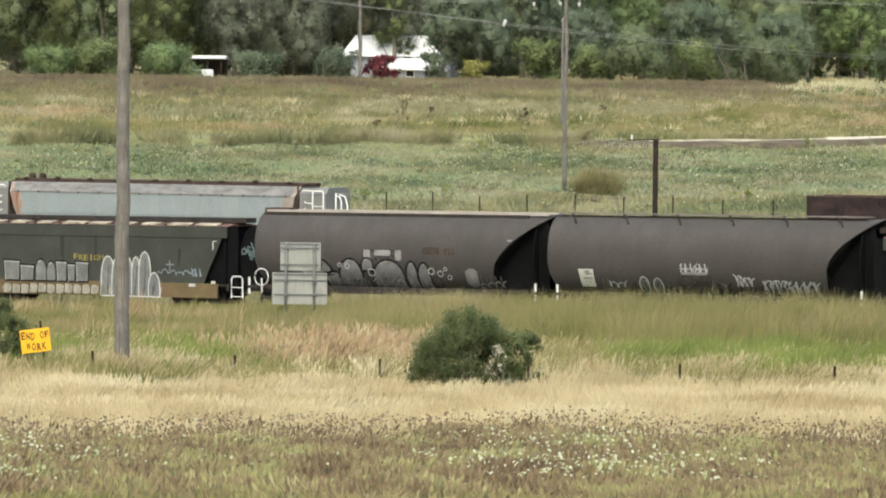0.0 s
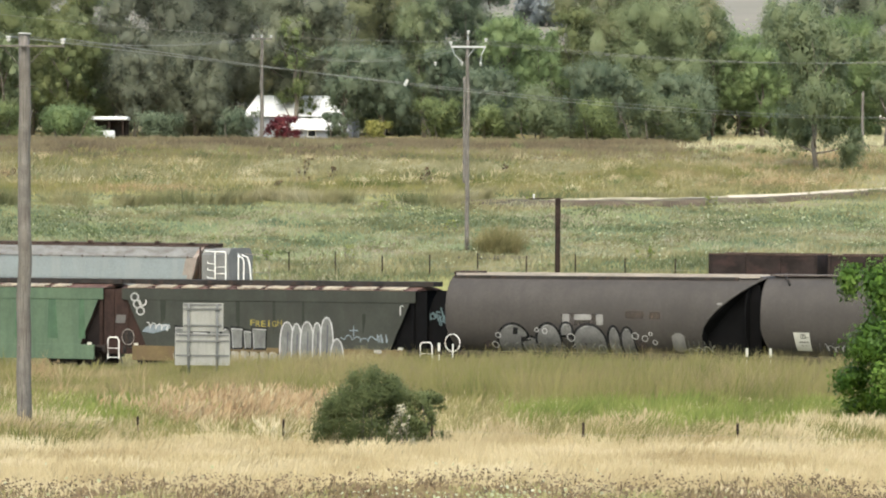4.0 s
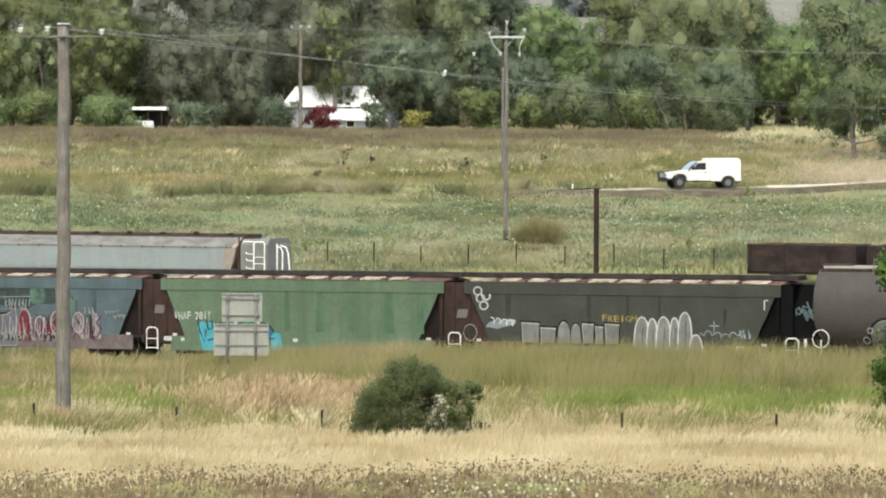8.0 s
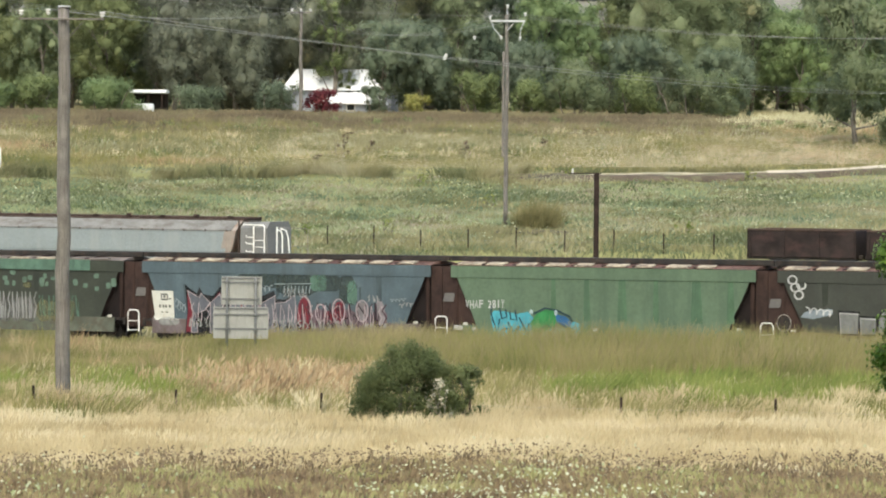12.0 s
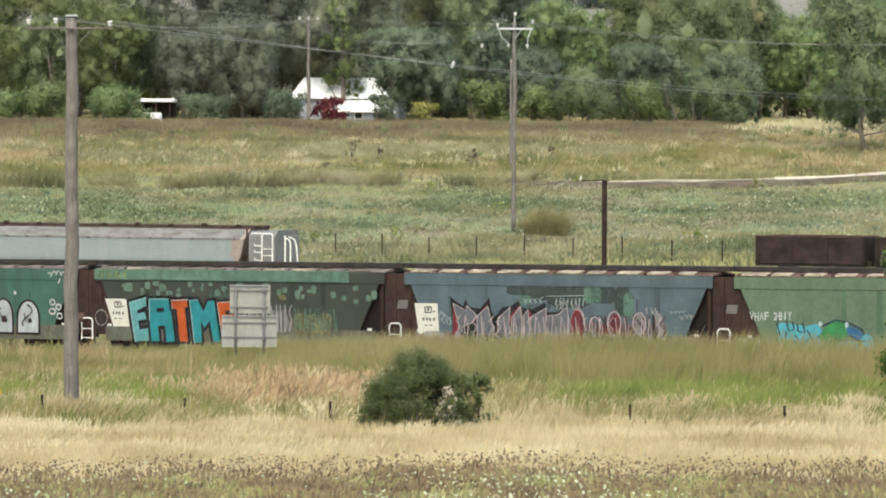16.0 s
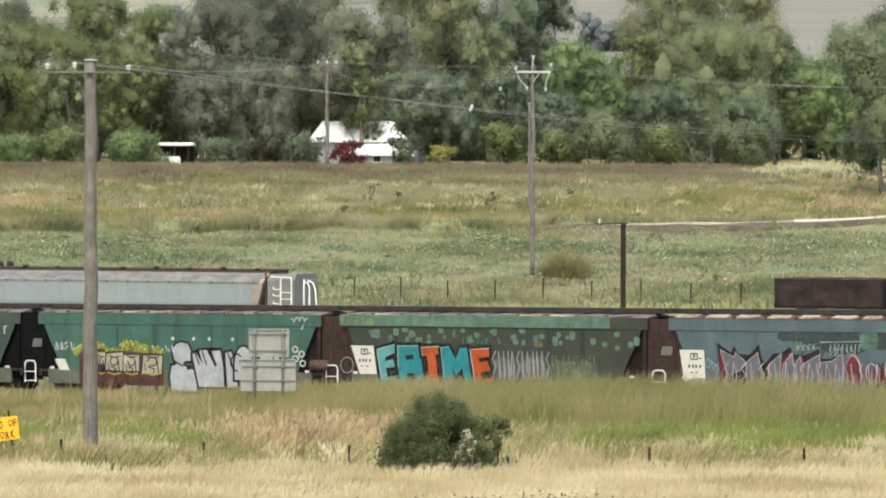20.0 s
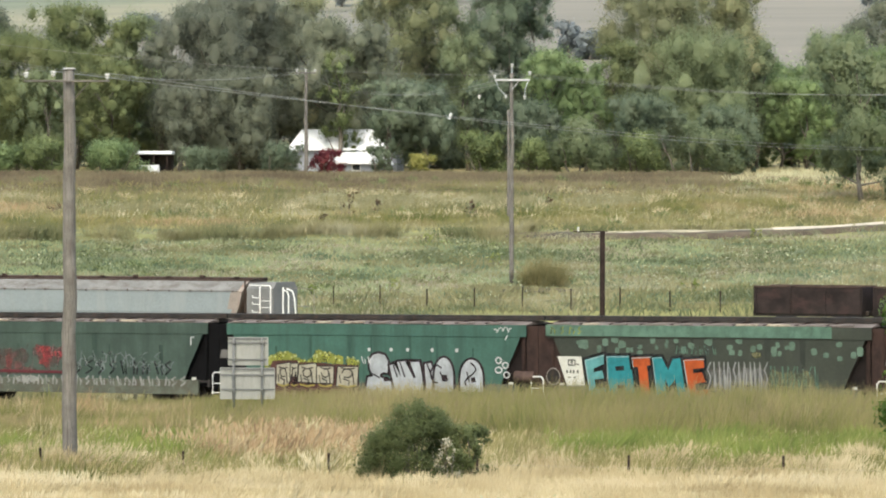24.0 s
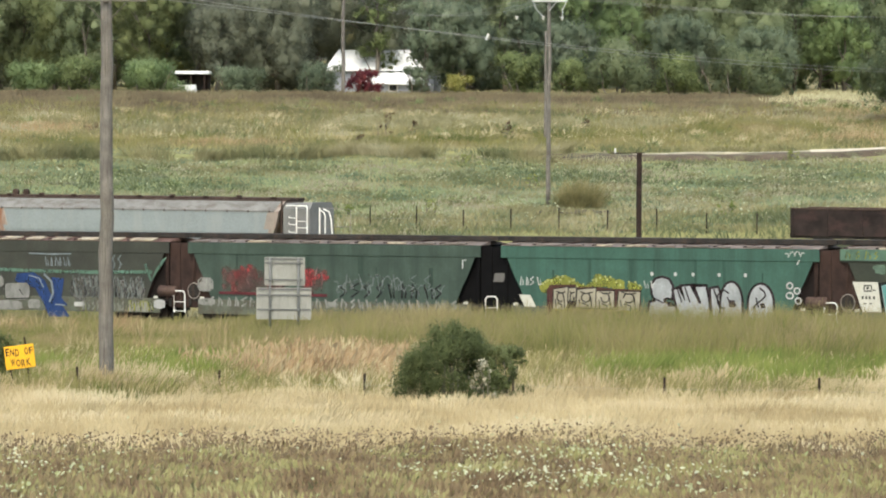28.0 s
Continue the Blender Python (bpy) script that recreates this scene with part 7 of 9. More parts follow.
RAIL_X, RAIL_H = [-22, -14, -11, -7, -4, 0, 4, 14], [0.5, 0.55, 0.65, 1.05, 1.3, 1.38, 1.56, 1.62]
blades("tall_rail_grass", rye, np.interp(rye[:, 0], RAIL_X, RAIL_H), 0.010, M_RYE, "tall yellow-green grass beside the railway", lean=(0.12, 0), spread=0.26, seed=9)
fuzz = rye[GR.uniform(0, 1, len(rye)) < 0.22]
blades("rail_seed_grass", fuzz, np.interp(fuzz[:, 0], RAIL_X, RAIL_H) * 1.02, 0.005, M_FUZZ, "brown seeding grass stems beside the railway", lean=(0.12, 0), spread=0.3, seed=29, heads=0.007)
# behind the railway
back = rail_clear(patches(26000, 158, 205, GR, 0.2))
d_rail = (back[:, 0] + 0.09) * NX + (back[:, 1] - 152.7) * NY
back = back[d_rail > 3.0]
blades("siding_grass", back, 0.6, 0.04, M_HAY, "pale rough grass round the sidings", lean=(0.1, 0), spread=0.35, seed=10)
meadow = patches(84000, 194, 245.0, GR, 0.3)
edge = np.array([road_y(float(v)) for v in meadow[:, 0]])
meadow, edge = meadow[(meadow[:, 1] < 242.5) & (meadow[:, 0] < 9) | (meadow[:, 1] < edge - 2.2)], edge[(meadow[:, 1] < 242.5) & (meadow[:, 0] < 9) | (meadow[:, 1] < edge - 2.2)]
meadow = meadow[(meadow[:, 0] < 4) | (np.abs(meadow[:, 1] - edge + 3.4) > 1.9 + 0.5 * np.sin(meadow[:, 0] * 1.3)) | (np.sin(meadow[:, 0] * 2.1) > 0.8)]
meadow = meadow[np.hypot((meadow[:, 0] - 5.3) / 2.2, (meadow[:, 1] - 204.8) / 1.8) > 1]
blades("meadow_grass", meadow, 0.26, 0.03, M_MEADOW, "low green meadow grass on the slope", lean=(0.1, 0), spread=0.4, seed=11)
blades("meadow_straw", patches(36000, 194, 236, GR, 0.9), 0.32, 0.04, M_HAY, "pale patches in the meadow", lean=(0.1, 0), spread=0.4, seed=12)
bank = np.concatenate([patches(16000, 232.0, 239.5, GR, 0.1), patches(12000, 233.5, 236.5, GR)])
hide = np.clip((11 - bank[:, 0]) / 8, 0.05, 1) * (bank[:, 0] < 23 + 2 * np.sin(bank[:, 1]))
bank = bank[(GR.uniform(0, 1, len(bank)) < hide) & (bank[:, 1] < 235.6 + 0.09 * bank[:, 0])]
bank = bank[bank[:, 0] > 2]
screen = patches(11000, 234.6, 236.4, GR)
screen[:, 1] = np.array([road_y(float(v)) for v in screen[:, 0]]) - 1.05 - (screen[:, 1] - 234.6) * 0.55
screen = screen[(screen[:, 0] < 6) & (blotch(screen[:, 0], screen[:, 1], 3.0, 1.6) > -0.55)]
blades("track_grass", screen, 1.2, 0.024, M_HAY, "taller rough grass beside the overgrown track", lean=(0.1, 0), spread=0.35, seed=34)
blades("bank_grass", bank, np.interp(bank[:, 0], [2, 12], [0.6, 0.4]), 0.05, M_HAY, "taller grass on the bank below the road", lean=(0.1, 0), spread=0.3, seed=19)
verge = patches(9000, 239.9, 243.5, GR)
verge = verge[(verge[:, 0] < 22) & (verge[:, 0] > 8) & (verge[:, 1] > 240.2 + 0.09 * verge[:, 0])]
blades("verge_grass", verge, 0.5, 0.045, M_HAY, "pale grass above the dirt road", lean=(0.1, 0), spread=0.3, seed=20)
blades("seed_clumps", patches(1600, 246, 272, GR, 1.0), 0.7, 0.02, M_STRAW, "pale seeding clumps in the slope grass", lean=(0.15, 0), spread=0.3, seed=25, heads=0.025)
upper = patches(80000, 241, 282, GR, 0.35)
blades("slope_grass", upper, 0.5, 0.019, M_HAY, "pale yellow tall grass on the slope", lean=(0.1, 0), spread=0.3, seed=13)
blades("slope_greens", patches(12000, 242, 285, GR, 1.0), 0.7, 0.03, M_RYE, "green clumps in the slope grass", lean=(0.1, 0), spread=0.3, seed=14)
crest = patches(48000, 276, 314, GR, 0.2)
crest = crest[crest[:, 0] < 24 - 0.05 * (crest[:, 1] - 276) + 2 * np.sin(crest[:, 1])]
blades("crest_grass", crest, 0.55, 0.03, M_BROWNGRASS, "brown seeding grass along the crest", lean=(0.1, 0), spread=0.25, seed=15)
strawfar = patches(30000, 288, 352, GR)
strawfar = strawfar[strawfar[:, 0] > 20 + 0.16 * (strawfar[:, 1] - 268) - 2 * np.sin(strawfar[:, 1] * 0.3)]
blades("far_straw", strawfar, 0.45, 0.03, M_FARSTRAW, "bright straw field beyond the crest", lean=(0.1, 0), spread=0.25, seed=16)


def drift(name, cx, cy, rx, ry, n, h, w, material, label, seed, heads=0.0):
    """An uneven patch of one kind of grass."""
    rng = np.random.default_rng(seed)
    p = rng.normal(size=(n, 2)) * 0.55
    p = p[np.hypot(p[:, 0], p[:, 1]) + 0.3 * blotch(p[:, 0] * rx, p[:, 1] * ry, float(seed % 7), 1.1) < 1.0]
    blades(name, p * (rx, ry) + (cx, cy), h, w, material, label, lean=(0.1, 0), spread=0.35, seed=seed, heads=heads)


for k, (cx, cy, rx, ry, n) in enumerate([(-5.5, 266, 7.0, 8, 3200), (4.6, 264, 4.5, 7, 2200), (12.0, 266, 4.0, 6, 1500), (-22.0, 257, 7.0, 6, 2000), (-12.0, 262, 5.0, 7, 800), (-31.0, 266, 5.0, 8, 600)]):
    drift("pale_grass_drift", cx, cy, rx, ry, n, 0.7, 0.02, M_PALEHAY, "pale seeding grass drift on the slope", 500 + k, 0.02)
for k, (cx, cy, rx, ry, n) in enumerate([(19.0, 261, 7.0, 7, 5200), (-26.0, 247, 8.0, 4, 1800), (9.0, 252, 5.0, 5, 1500), (-2.0, 249, 6.0, 4, 1600)]):
    drift("green_grass_drift", cx, cy, rx, ry, n, 0.6, 0.03, M_RYE, "olive-green grass drift on the slope", 520 + k)
for k, (cx, cy, rx, ry, n) in enumerate([(-32.0, 259, 6.0, 5, 1800), (-17.0, 246, 5.0, 3, 900), (27.0, 254, 6.0, 5, 1500)]):
    drift("russet_grass_drift", cx, cy, rx, ry, n, 0.6, 0.024, M_RED, "russet dry grass drift on the slope", 540 + k)
for k, (cx, cy, rx, ry, n) in enumerate([(-6.0, 203, 9.0, 3, 2200), (10.0, 206, 7.0, 4, 2000), (-20.0, 215, 8.0, 4, 1800), (3.0, 224, 12.0, 4, 2200), (22.0, 218, 7.0, 5, 1700), (-14.0, 229, 8.0, 3, 1500), (3.2, 207, 3.0, 3, 1300)]):
    drift("dry_meadow_drift", cx, cy, rx, ry, n, 0.32, 0.03, M_HAY if k % 2 else M_PALEHAY, "dry pale drift in the meadow grass", 560 + k)


redslope = patches(30000, 256, 290, GR)
redslope = redslope[np.hypot((redslope[:, 0] - 33) / 9, (redslope[:, 1] - 273) / 14) + 0.35 * blotch(redslope[:, 0], redslope[:, 1], 9.0, 2.0) < 0.9]
blades("red_slope_grass", redslope, 0.6, 0.024, M_RED, "reddish dry grass on the slope beside the road", lean=(0.1, 0), spread=0.3, seed=31)


def tufts(name, centres, h, radius, per, w, material, label, seed, category="grass"):
    """Separate tussocks: blades fanning out from each centre."""
    rng = np.random.default_rng(seed)
    n = len(centres)
    k = np.repeat(np.arange(n), per)
    size = rng.uniform(0.45, 1.25, n)[k]
    a, r = rng.uniform(0, 2 * np.pi, n * per), np.sqrt(rng.uniform(0, 1, n * per))
    off = np.stack([np.cos(a), np.sin(a)], -1) * (r * size * radius)[:, None]
    xy = centres[k] + off * 0.6
    root = np.concatenate([xy, (ground_z(xy[:, 0], xy[:, 1]) - 0.05)[:, None]], 1)
    hh = h * size * rng.uniform(0.6, 1.1, n * per) * (1 - 0.45 * r)
    fan = np.concatenate([off * rng.uniform(0.4, 1.3, (n * per, 1)) + np.array([[0.12, 0.0]]) * hh[:, None], hh[:, None]], 1)
    b = rng.uniform(0, 2 * np.pi, n * per)
    side = np.stack([np.cos(b), np.sin(b), np.zeros(n * per)], -1) * (w * rng.uniform(0.6, 1.4, n * per))[:, None]
    mid = root + fan * np.array([0.35, 0.35, 0.6])
    verts = np.stack([root, mid - side, root + fan, mid + side], 1).reshape(-1, 3)
    ob = raw_mesh(name, verts, np.arange(4 * n * per).reshape(-1, 4), material)
    return tagged(ob, label, category, kind="stuff")


TR = np.random.default_rng(90)


def spots_at(n, y0, y1, cond=None, clump=0.8):
    p = patches(n, y0, y1, TR, clump)
    return p if cond is None else p[cond(p[:, 0], p[:, 1])]


tufts("slope_tussocks", spots_at(170, 244, 284), 0.85, 0.9, 70, 0.022, M_HAY, "pale tussocks standing in the slope grass", 41)
tufts("slope_tussocks", spots_at(150, 244, 290), 0.8, 1.0, 70, 0.022, M_RYE, "olive-green tussocks in the slope grass", 42)
tufts("seed_tussocks", spots_at(120, 248, 278, None, 1.0), 0.9, 0.7, 60, 0.018, M_STRAW, "white-tipped seeding tussocks on the slope", 43)
tufts("dark_tussocks", spots_at(120, 244, 300), 0.8, 0.7, 50, 0.025, M_SHRUB, "dark green weeds scattered over the slope", 44)
tufts("crest_tussocks", spots_at(160, 282, 314, lambda x, y: x < 22), 0.65, 1.0, 60, 0.025, M_BROWNGRASS, "brown tussocks along the crest", 45)
tufts("meadow_tussocks", spots_at(240, 196, 233), 0.45, 0.6, 60, 0.018, M_MEADOW, "low green tussocks in the meadow", 46)
tufts("meadow_weeds", spots_at(150, 196, 233), 0.4, 0.5, 50, 0.02, M_SHRUB, "dark green weeds in the meadow", 47)
tufts("meadow_tussocks", spots_at(170, 192, 232), 0.42, 0.8, 60, 0.018, M_HAY, "pale dry tussocks in the meadow", 48)
tufts("rail_tussocks", rail_clear(spots_at(150, 120, 146, lambda x, y: (x + 0.09) * NX + (y - 152.7) * NY < -4)), 1.15, 0.7, 70, 0.012, M_RYE, "tall tussocks beside the railway", 49)
tufts("rail_tussocks", rail_clear(spots_at(170, 120, 146, lambda x, y: (x + 0.09) * NX + (y - 152.7) * NY < -4)), 1.15, 0.7, 50, 0.01, M_RED, "russet tussocks beside the railway", 50)
tufts("red_tussocks", spots_at(220, 101, 121, lambda x, y: np.hypot((x + 4.7) / 4.6, (y - 111) / 10) < 1), 0.95, 0.6, 60, 0.01, M_RED, "russet grass tussocks", 51)
tufts("green_tussocks", spots_at(150, 99, 120, lambda x, y: (x > 3) | (x < -6.5)), 0.85, 0.7, 70, 0.011, M_LUSH, "fresh green tussocks", 52)
tufts("straw_tussocks", spots_at(240, 90, 108), 0.75, 0.55, 70, 0.008, M_STRAW, "pale feathery straw tussocks", 53)
tufts("straw_tussocks", np.array([[0.9, 90.3], [1.25, 90.6], [0.5, 90.2], [-10.5, 98.3], [-9.95, 98.1], [-10.1, 97.9]]), 1.2, 0.5, 90, 0.008, M_STRAW, "pale feathery grass at the foot of a bush and a pole", 54)
tufts("weed_tussocks", spots_at(260, 57, 73), 0.42, 0.35, 50, 0.008, M_WEED, "brown weed tussocks", 55, "weeds")


def flowers(name, xy, h, size, label, seed, material=None, category="flowers"):
    """Flat white flower heads: small tilted hexagons on the grass tops."""
    rng = np.random.default_rng(seed)
    n = len(xy)
    c = np.concatenate([xy, (ground_z(xy[:, 0], xy[:, 1]) + h * rng.uniform(0.7, 1.15, n))[:, None]], 1)
    a = np.linspace(0, 2 * np.pi, 7)[:-1]
    r = size * rng.uniform(0.5, 1.4, n)
    tx, ty = rng.normal(0, 0.4, n), rng.normal(-0.5, 0.3, n)
    x = np.cos(a)[None] * r[:, None]
    y = np.sin(a)[None] * r[:, None]
    z = x * tx[:, None] - y * ty[:, None]
    verts = (c[:, None, :] + np.stack([x, y, z], -1)).reshape(-1, 3)
    ob = raw_mesh(name, verts, np.arange(6 * n).reshape(n, 6), material or M_FLOWER)
    return tagged(ob, label, category, kind="stuff")


fl = patches(3400, 60, 71.0, GR)
fl = fl[np.sin(fl[:, 0] * 0.55 + 0.6) + 0.6 * np.sin(fl[:, 1] * 1.1 + fl[:, 0]) > 0.3]
flowers("white_flowers", fl, 0.42, 0.03, "white umbel flowers among weeds", 21)
heads = patches(9000, 60, 75.2, GR, 0.0, power=0.35)
heads = heads[blotch(heads[:, 0], heads[:, 1], 4.0, 0.35) > -0.25]
flowers("seed_heads", heads, 0.5, 0.024, "dark brown seed heads on dry weed stalks", 27, M_SEED, "weeds")
fringe = patches(2600, 72.2, 75.5, GR)
fringe = fringe[blotch(fringe[:, 0], fringe[:, 1], 7.0, 0.3) > 0.1]
blades("weed_stalks", fringe, 0.52, 0.009, M_SEED, "dark dry weed stalks at the edge of the straw", "weeds", lean=(0.1, 0), spread=0.35, seed=28, heads=0.028)
flowers("white_flowers", patches(200, 60, 80, GR), 0.5, 0.03, "scattered white flower heads", 22)
flowers("meadow_flowers", patches(1700, 198, 234, GR, 1.0), 0.32, 0.045, "small white flowers dotted over the meadow", 23)
flowers("meadow_flowers", patches(220, 242, 280, GR, 0.9), 0.55, 0.05, "small white flowers in the slope grass", 24)


ball = bmesh.new()
bmesh.ops.create_icosphere(ball, subdivisions=1, radius=1.0)
ball.verts.ensure_lookup_table()
BALL_V = np.array([v.co[:] for v in ball.verts])
BALL_F = np.array([[v.index for v in f.verts] for f in ball.faces])
ball.free()


def leaf_cores(centres, radii, rng, heart, first):
    """The dense inner foliage of each clump, lumpy and hidden in its leaves."""
    vs, fs, bend = [], [], []
    for i, (c, r) in enumerate(zip(centres, radii)):
        k = 0.46 * (1 + 0.4 * np.sin(BALL_V @ rng.normal(size=3) * 4 + rng.uniform(0, 6)) * np.sin(BALL_V @ rng.normal(size=3) * 5))
        p = np.asarray(c) + BALL_V * k[:, None] * np.asarray(r)
        away = p - np.asarray(heart)
        soft = BALL_V * 0.55 + 0.55 * away / np.maximum(np.linalg.norm(away, axis=1), 0.1)[:, None] + rng.normal(size=BALL_V.shape) * 0.3
        soft[:, 2] += 0.15
        vs.append(p)
        fs.append(BALL_F + first + i * len(BALL_V))
        bend.append(soft / np.linalg.norm(soft, axis=1)[:, None])
    return np.concatenate(vs), np.concatenate(fs), np.concatenate(bend)


def leaf_mass(centres, radii, per, size, rng, droop=1.6, heart=None):
    """Leaves as small pointed triangles filling lumpy clumps. Returns verts, faces and normals that lean to the clump's and the crown's own."""
    out, bend = [], []
    for c, r in zip(centres, radii):
        k = max(8, int(per * (r[0] * r[2]) ** 0.9))
        v = rng.normal(size=(k, 3))
        v /= np.linalg.norm(v, axis=1)[:, None]
        round_ = v.copy()
        v *= (np.abs(rng.normal(0.72, 0.33, k)))[:, None]
        p = np.asarray(c) + v * np.asarray(r)
        out_n = round_ + rng.normal(size=(k, 3)) * 0.4
        out_n[:, 2] += 0.25
        out_n /= np.linalg.norm(out_n, axis=1)[:, None]
        d = rng.normal(size=(k, 3)) * 0.7
        d[:, 2] -= droop
        d -= out_n * np.sum(d * out_n, axis=1)[:, None]
        d /= np.linalg.norm(d, axis=1)[:, None]
        e = np.cross(d, out_n)
        L = size * rng.uniform(0.6, 1.5, k)[:, None]
        out.append(np.stack([p + d * L, p - d * L * 0.55 - e * L * 0.5, p - d * L * 0.55 + e * L * 0.5], 1))
        soft = round_ * 0.55 + rng.normal(size=(k, 3)) * 0.16
        if heart is not None:
            away = p - np.asarray(heart)
            soft += 0.55 * away / np.maximum(np.linalg.norm(away, axis=1), 0.1)[:, None]
        soft[:, 2] += 0.15
        bend.append(np.repeat(soft / np.linalg.norm(soft, axis=1)[:, None], 3, axis=0))
    v = np.concatenate(out).reshape(-1, 3)
    return v, np.arange(len(v)).reshape(-1, 3), np.concatenate(bend)


def tree(name, x, y, h, w, leaves, label, category="tree", seed=0, bare=0.25, clumps=30, per=130, leaf=0.2, droop=1.6, trunk=0.28, group="", stems=1, flat=1.0, sink=0.1, dome=False):
    """A tree or shrub: tapered trunk with limbs and a crown of leaf clumps with gaps."""
    rng = np.random.default_rng(seed)
    z = gz(x, y) - sink
    root = thing(name, label, category, pose(x, y, z), group)
    centres, radii = [], []
    lean = rng.normal(0, 0.04, 2)
    top = np.array([lean[0] * h, lean[1] * h, h * 0.8])
    lobes = max(4, clumps // 8)
    for j in range(lobes):
        u = (j + rng.uniform(0.2, 0.8)) / lobes
        zz = bare + 0.06 + (0.94 - bare) * u ** 0.9
        env = math.sin(math.pi * min(1, (zz - bare * 0.5) / (1.06 - bare * 0.5)) ** 0.8) ** 0.55
        a = j * 2.4 + rng.uniform(-0.6, 0.6)
        rr = w / 2 * env * rng.uniform(0.25, 0.85)
        lc = np.array([math.cos(a) * rr + lean[0] * h * zz, math.sin(a) * rr * flat + lean[1] * h * zz, min(h * zz, h - w * 0.1)])
        lr = w * rng.uniform(0.14, 0.23)
        for i in range(max(3, clumps // lobes)):
            v = rng.normal(size=3)
            v /= np.linalg.norm(v)
            size = w * rng.uniform(0.08, 0.15)
            c = lc + v * np.array([lr, lr * flat, lr * 0.9])
            c[2] = min(max(c[2], size * 0.5), h - size)
            centres.append(c)
            radii.append((size, size * flat, size * rng.uniform(0.8, 1.2 + 0.35 * max(0, droop))))
    if dome:
        centres, radii = [], []
        for i in range(clumps):
            u, a = rng.uniform(0, 1), i * 2.4
            el = math.asin(u)
            k = 0.86 * rng.uniform(0.5, 1.0) ** 0.35
            size = w * rng.uniform(0.06, 0.1)
            centres.append(np.array([math.cos(a) * math.cos(el) * w / 2 * k, math.sin(a) * math.cos(el) * w / 2 * k * flat, max(size * 0.6, (h - size) * (0.06 + 0.94 * math.sin(el)) * k)]))
            radii.append((size, size, size))
    for s in range(stems):
        o = np.array([rng.normal(0, 0.12 * w * (stems > 1)), rng.normal(0, 0.06 * w * (stems > 1)), 0])
        pts = [o * (1 - t * 0.2) + np.array([top[0] * t + rng.normal(0, 0.02 * h) * (t > 0), top[1] * t + rng.normal(0, 0.01 * h) * (t > 0), top[2] * t]) + o * t for t in (0, 0.2, 0.4, 0.6, 0.8, 1.0)]
        if dome:
            pts = [o * (1 - 0.3 * k / 5) + np.array([0, 0, h * 0.14 * k]) for k in range(6)]
        part("trunk" if stems == 1 else "stem", tube(pts, trunk, 7, taper=[trunk * k for k in (1.15, 0.85, 0.7, 0.5, 0.33, 0.15)]), M_BARK, root, "", True)
    for i in range(0, len(centres), max(1, len(centres) // 8)):
        c = centres[i]
        t = max(0.12, c[2] / h - 0.25)
        s = np.array([lean[0] * h * t, lean[1] * h * t, h * t])
        m = (s + c) / 2 + np.array([0, 0, -0.03 * h])
        part("limb", tube([s, m, c], 0.1, 5, taper=[trunk * 0.42, trunk * 0.28, trunk * 0.1]), M_BARK, root, "", True)
    v, f, bend = leaf_mass(centres, radii, per, leaf, rng, droop, (0, 0, h * 0.5))
    if h > 4 and leaf > 0.1:
        cv, cf, cb = leaf_cores(centres, radii, rng, (0, 0, h * 0.5), len(v))
        v, f, bend = np.concatenate([v, cv]), np.concatenate([f, cf]), np.concatenate([bend, cb])
    crown = raw_mesh("crown", v, f, leaves)
    crown.data.polygons.foreach_set("use_smooth", np.ones(len(crown.data.polygons), dtype=bool))
    crown.data.normals_split_custom_set_from_vertices(bend.tolist())
    crown.parent = root
    return root


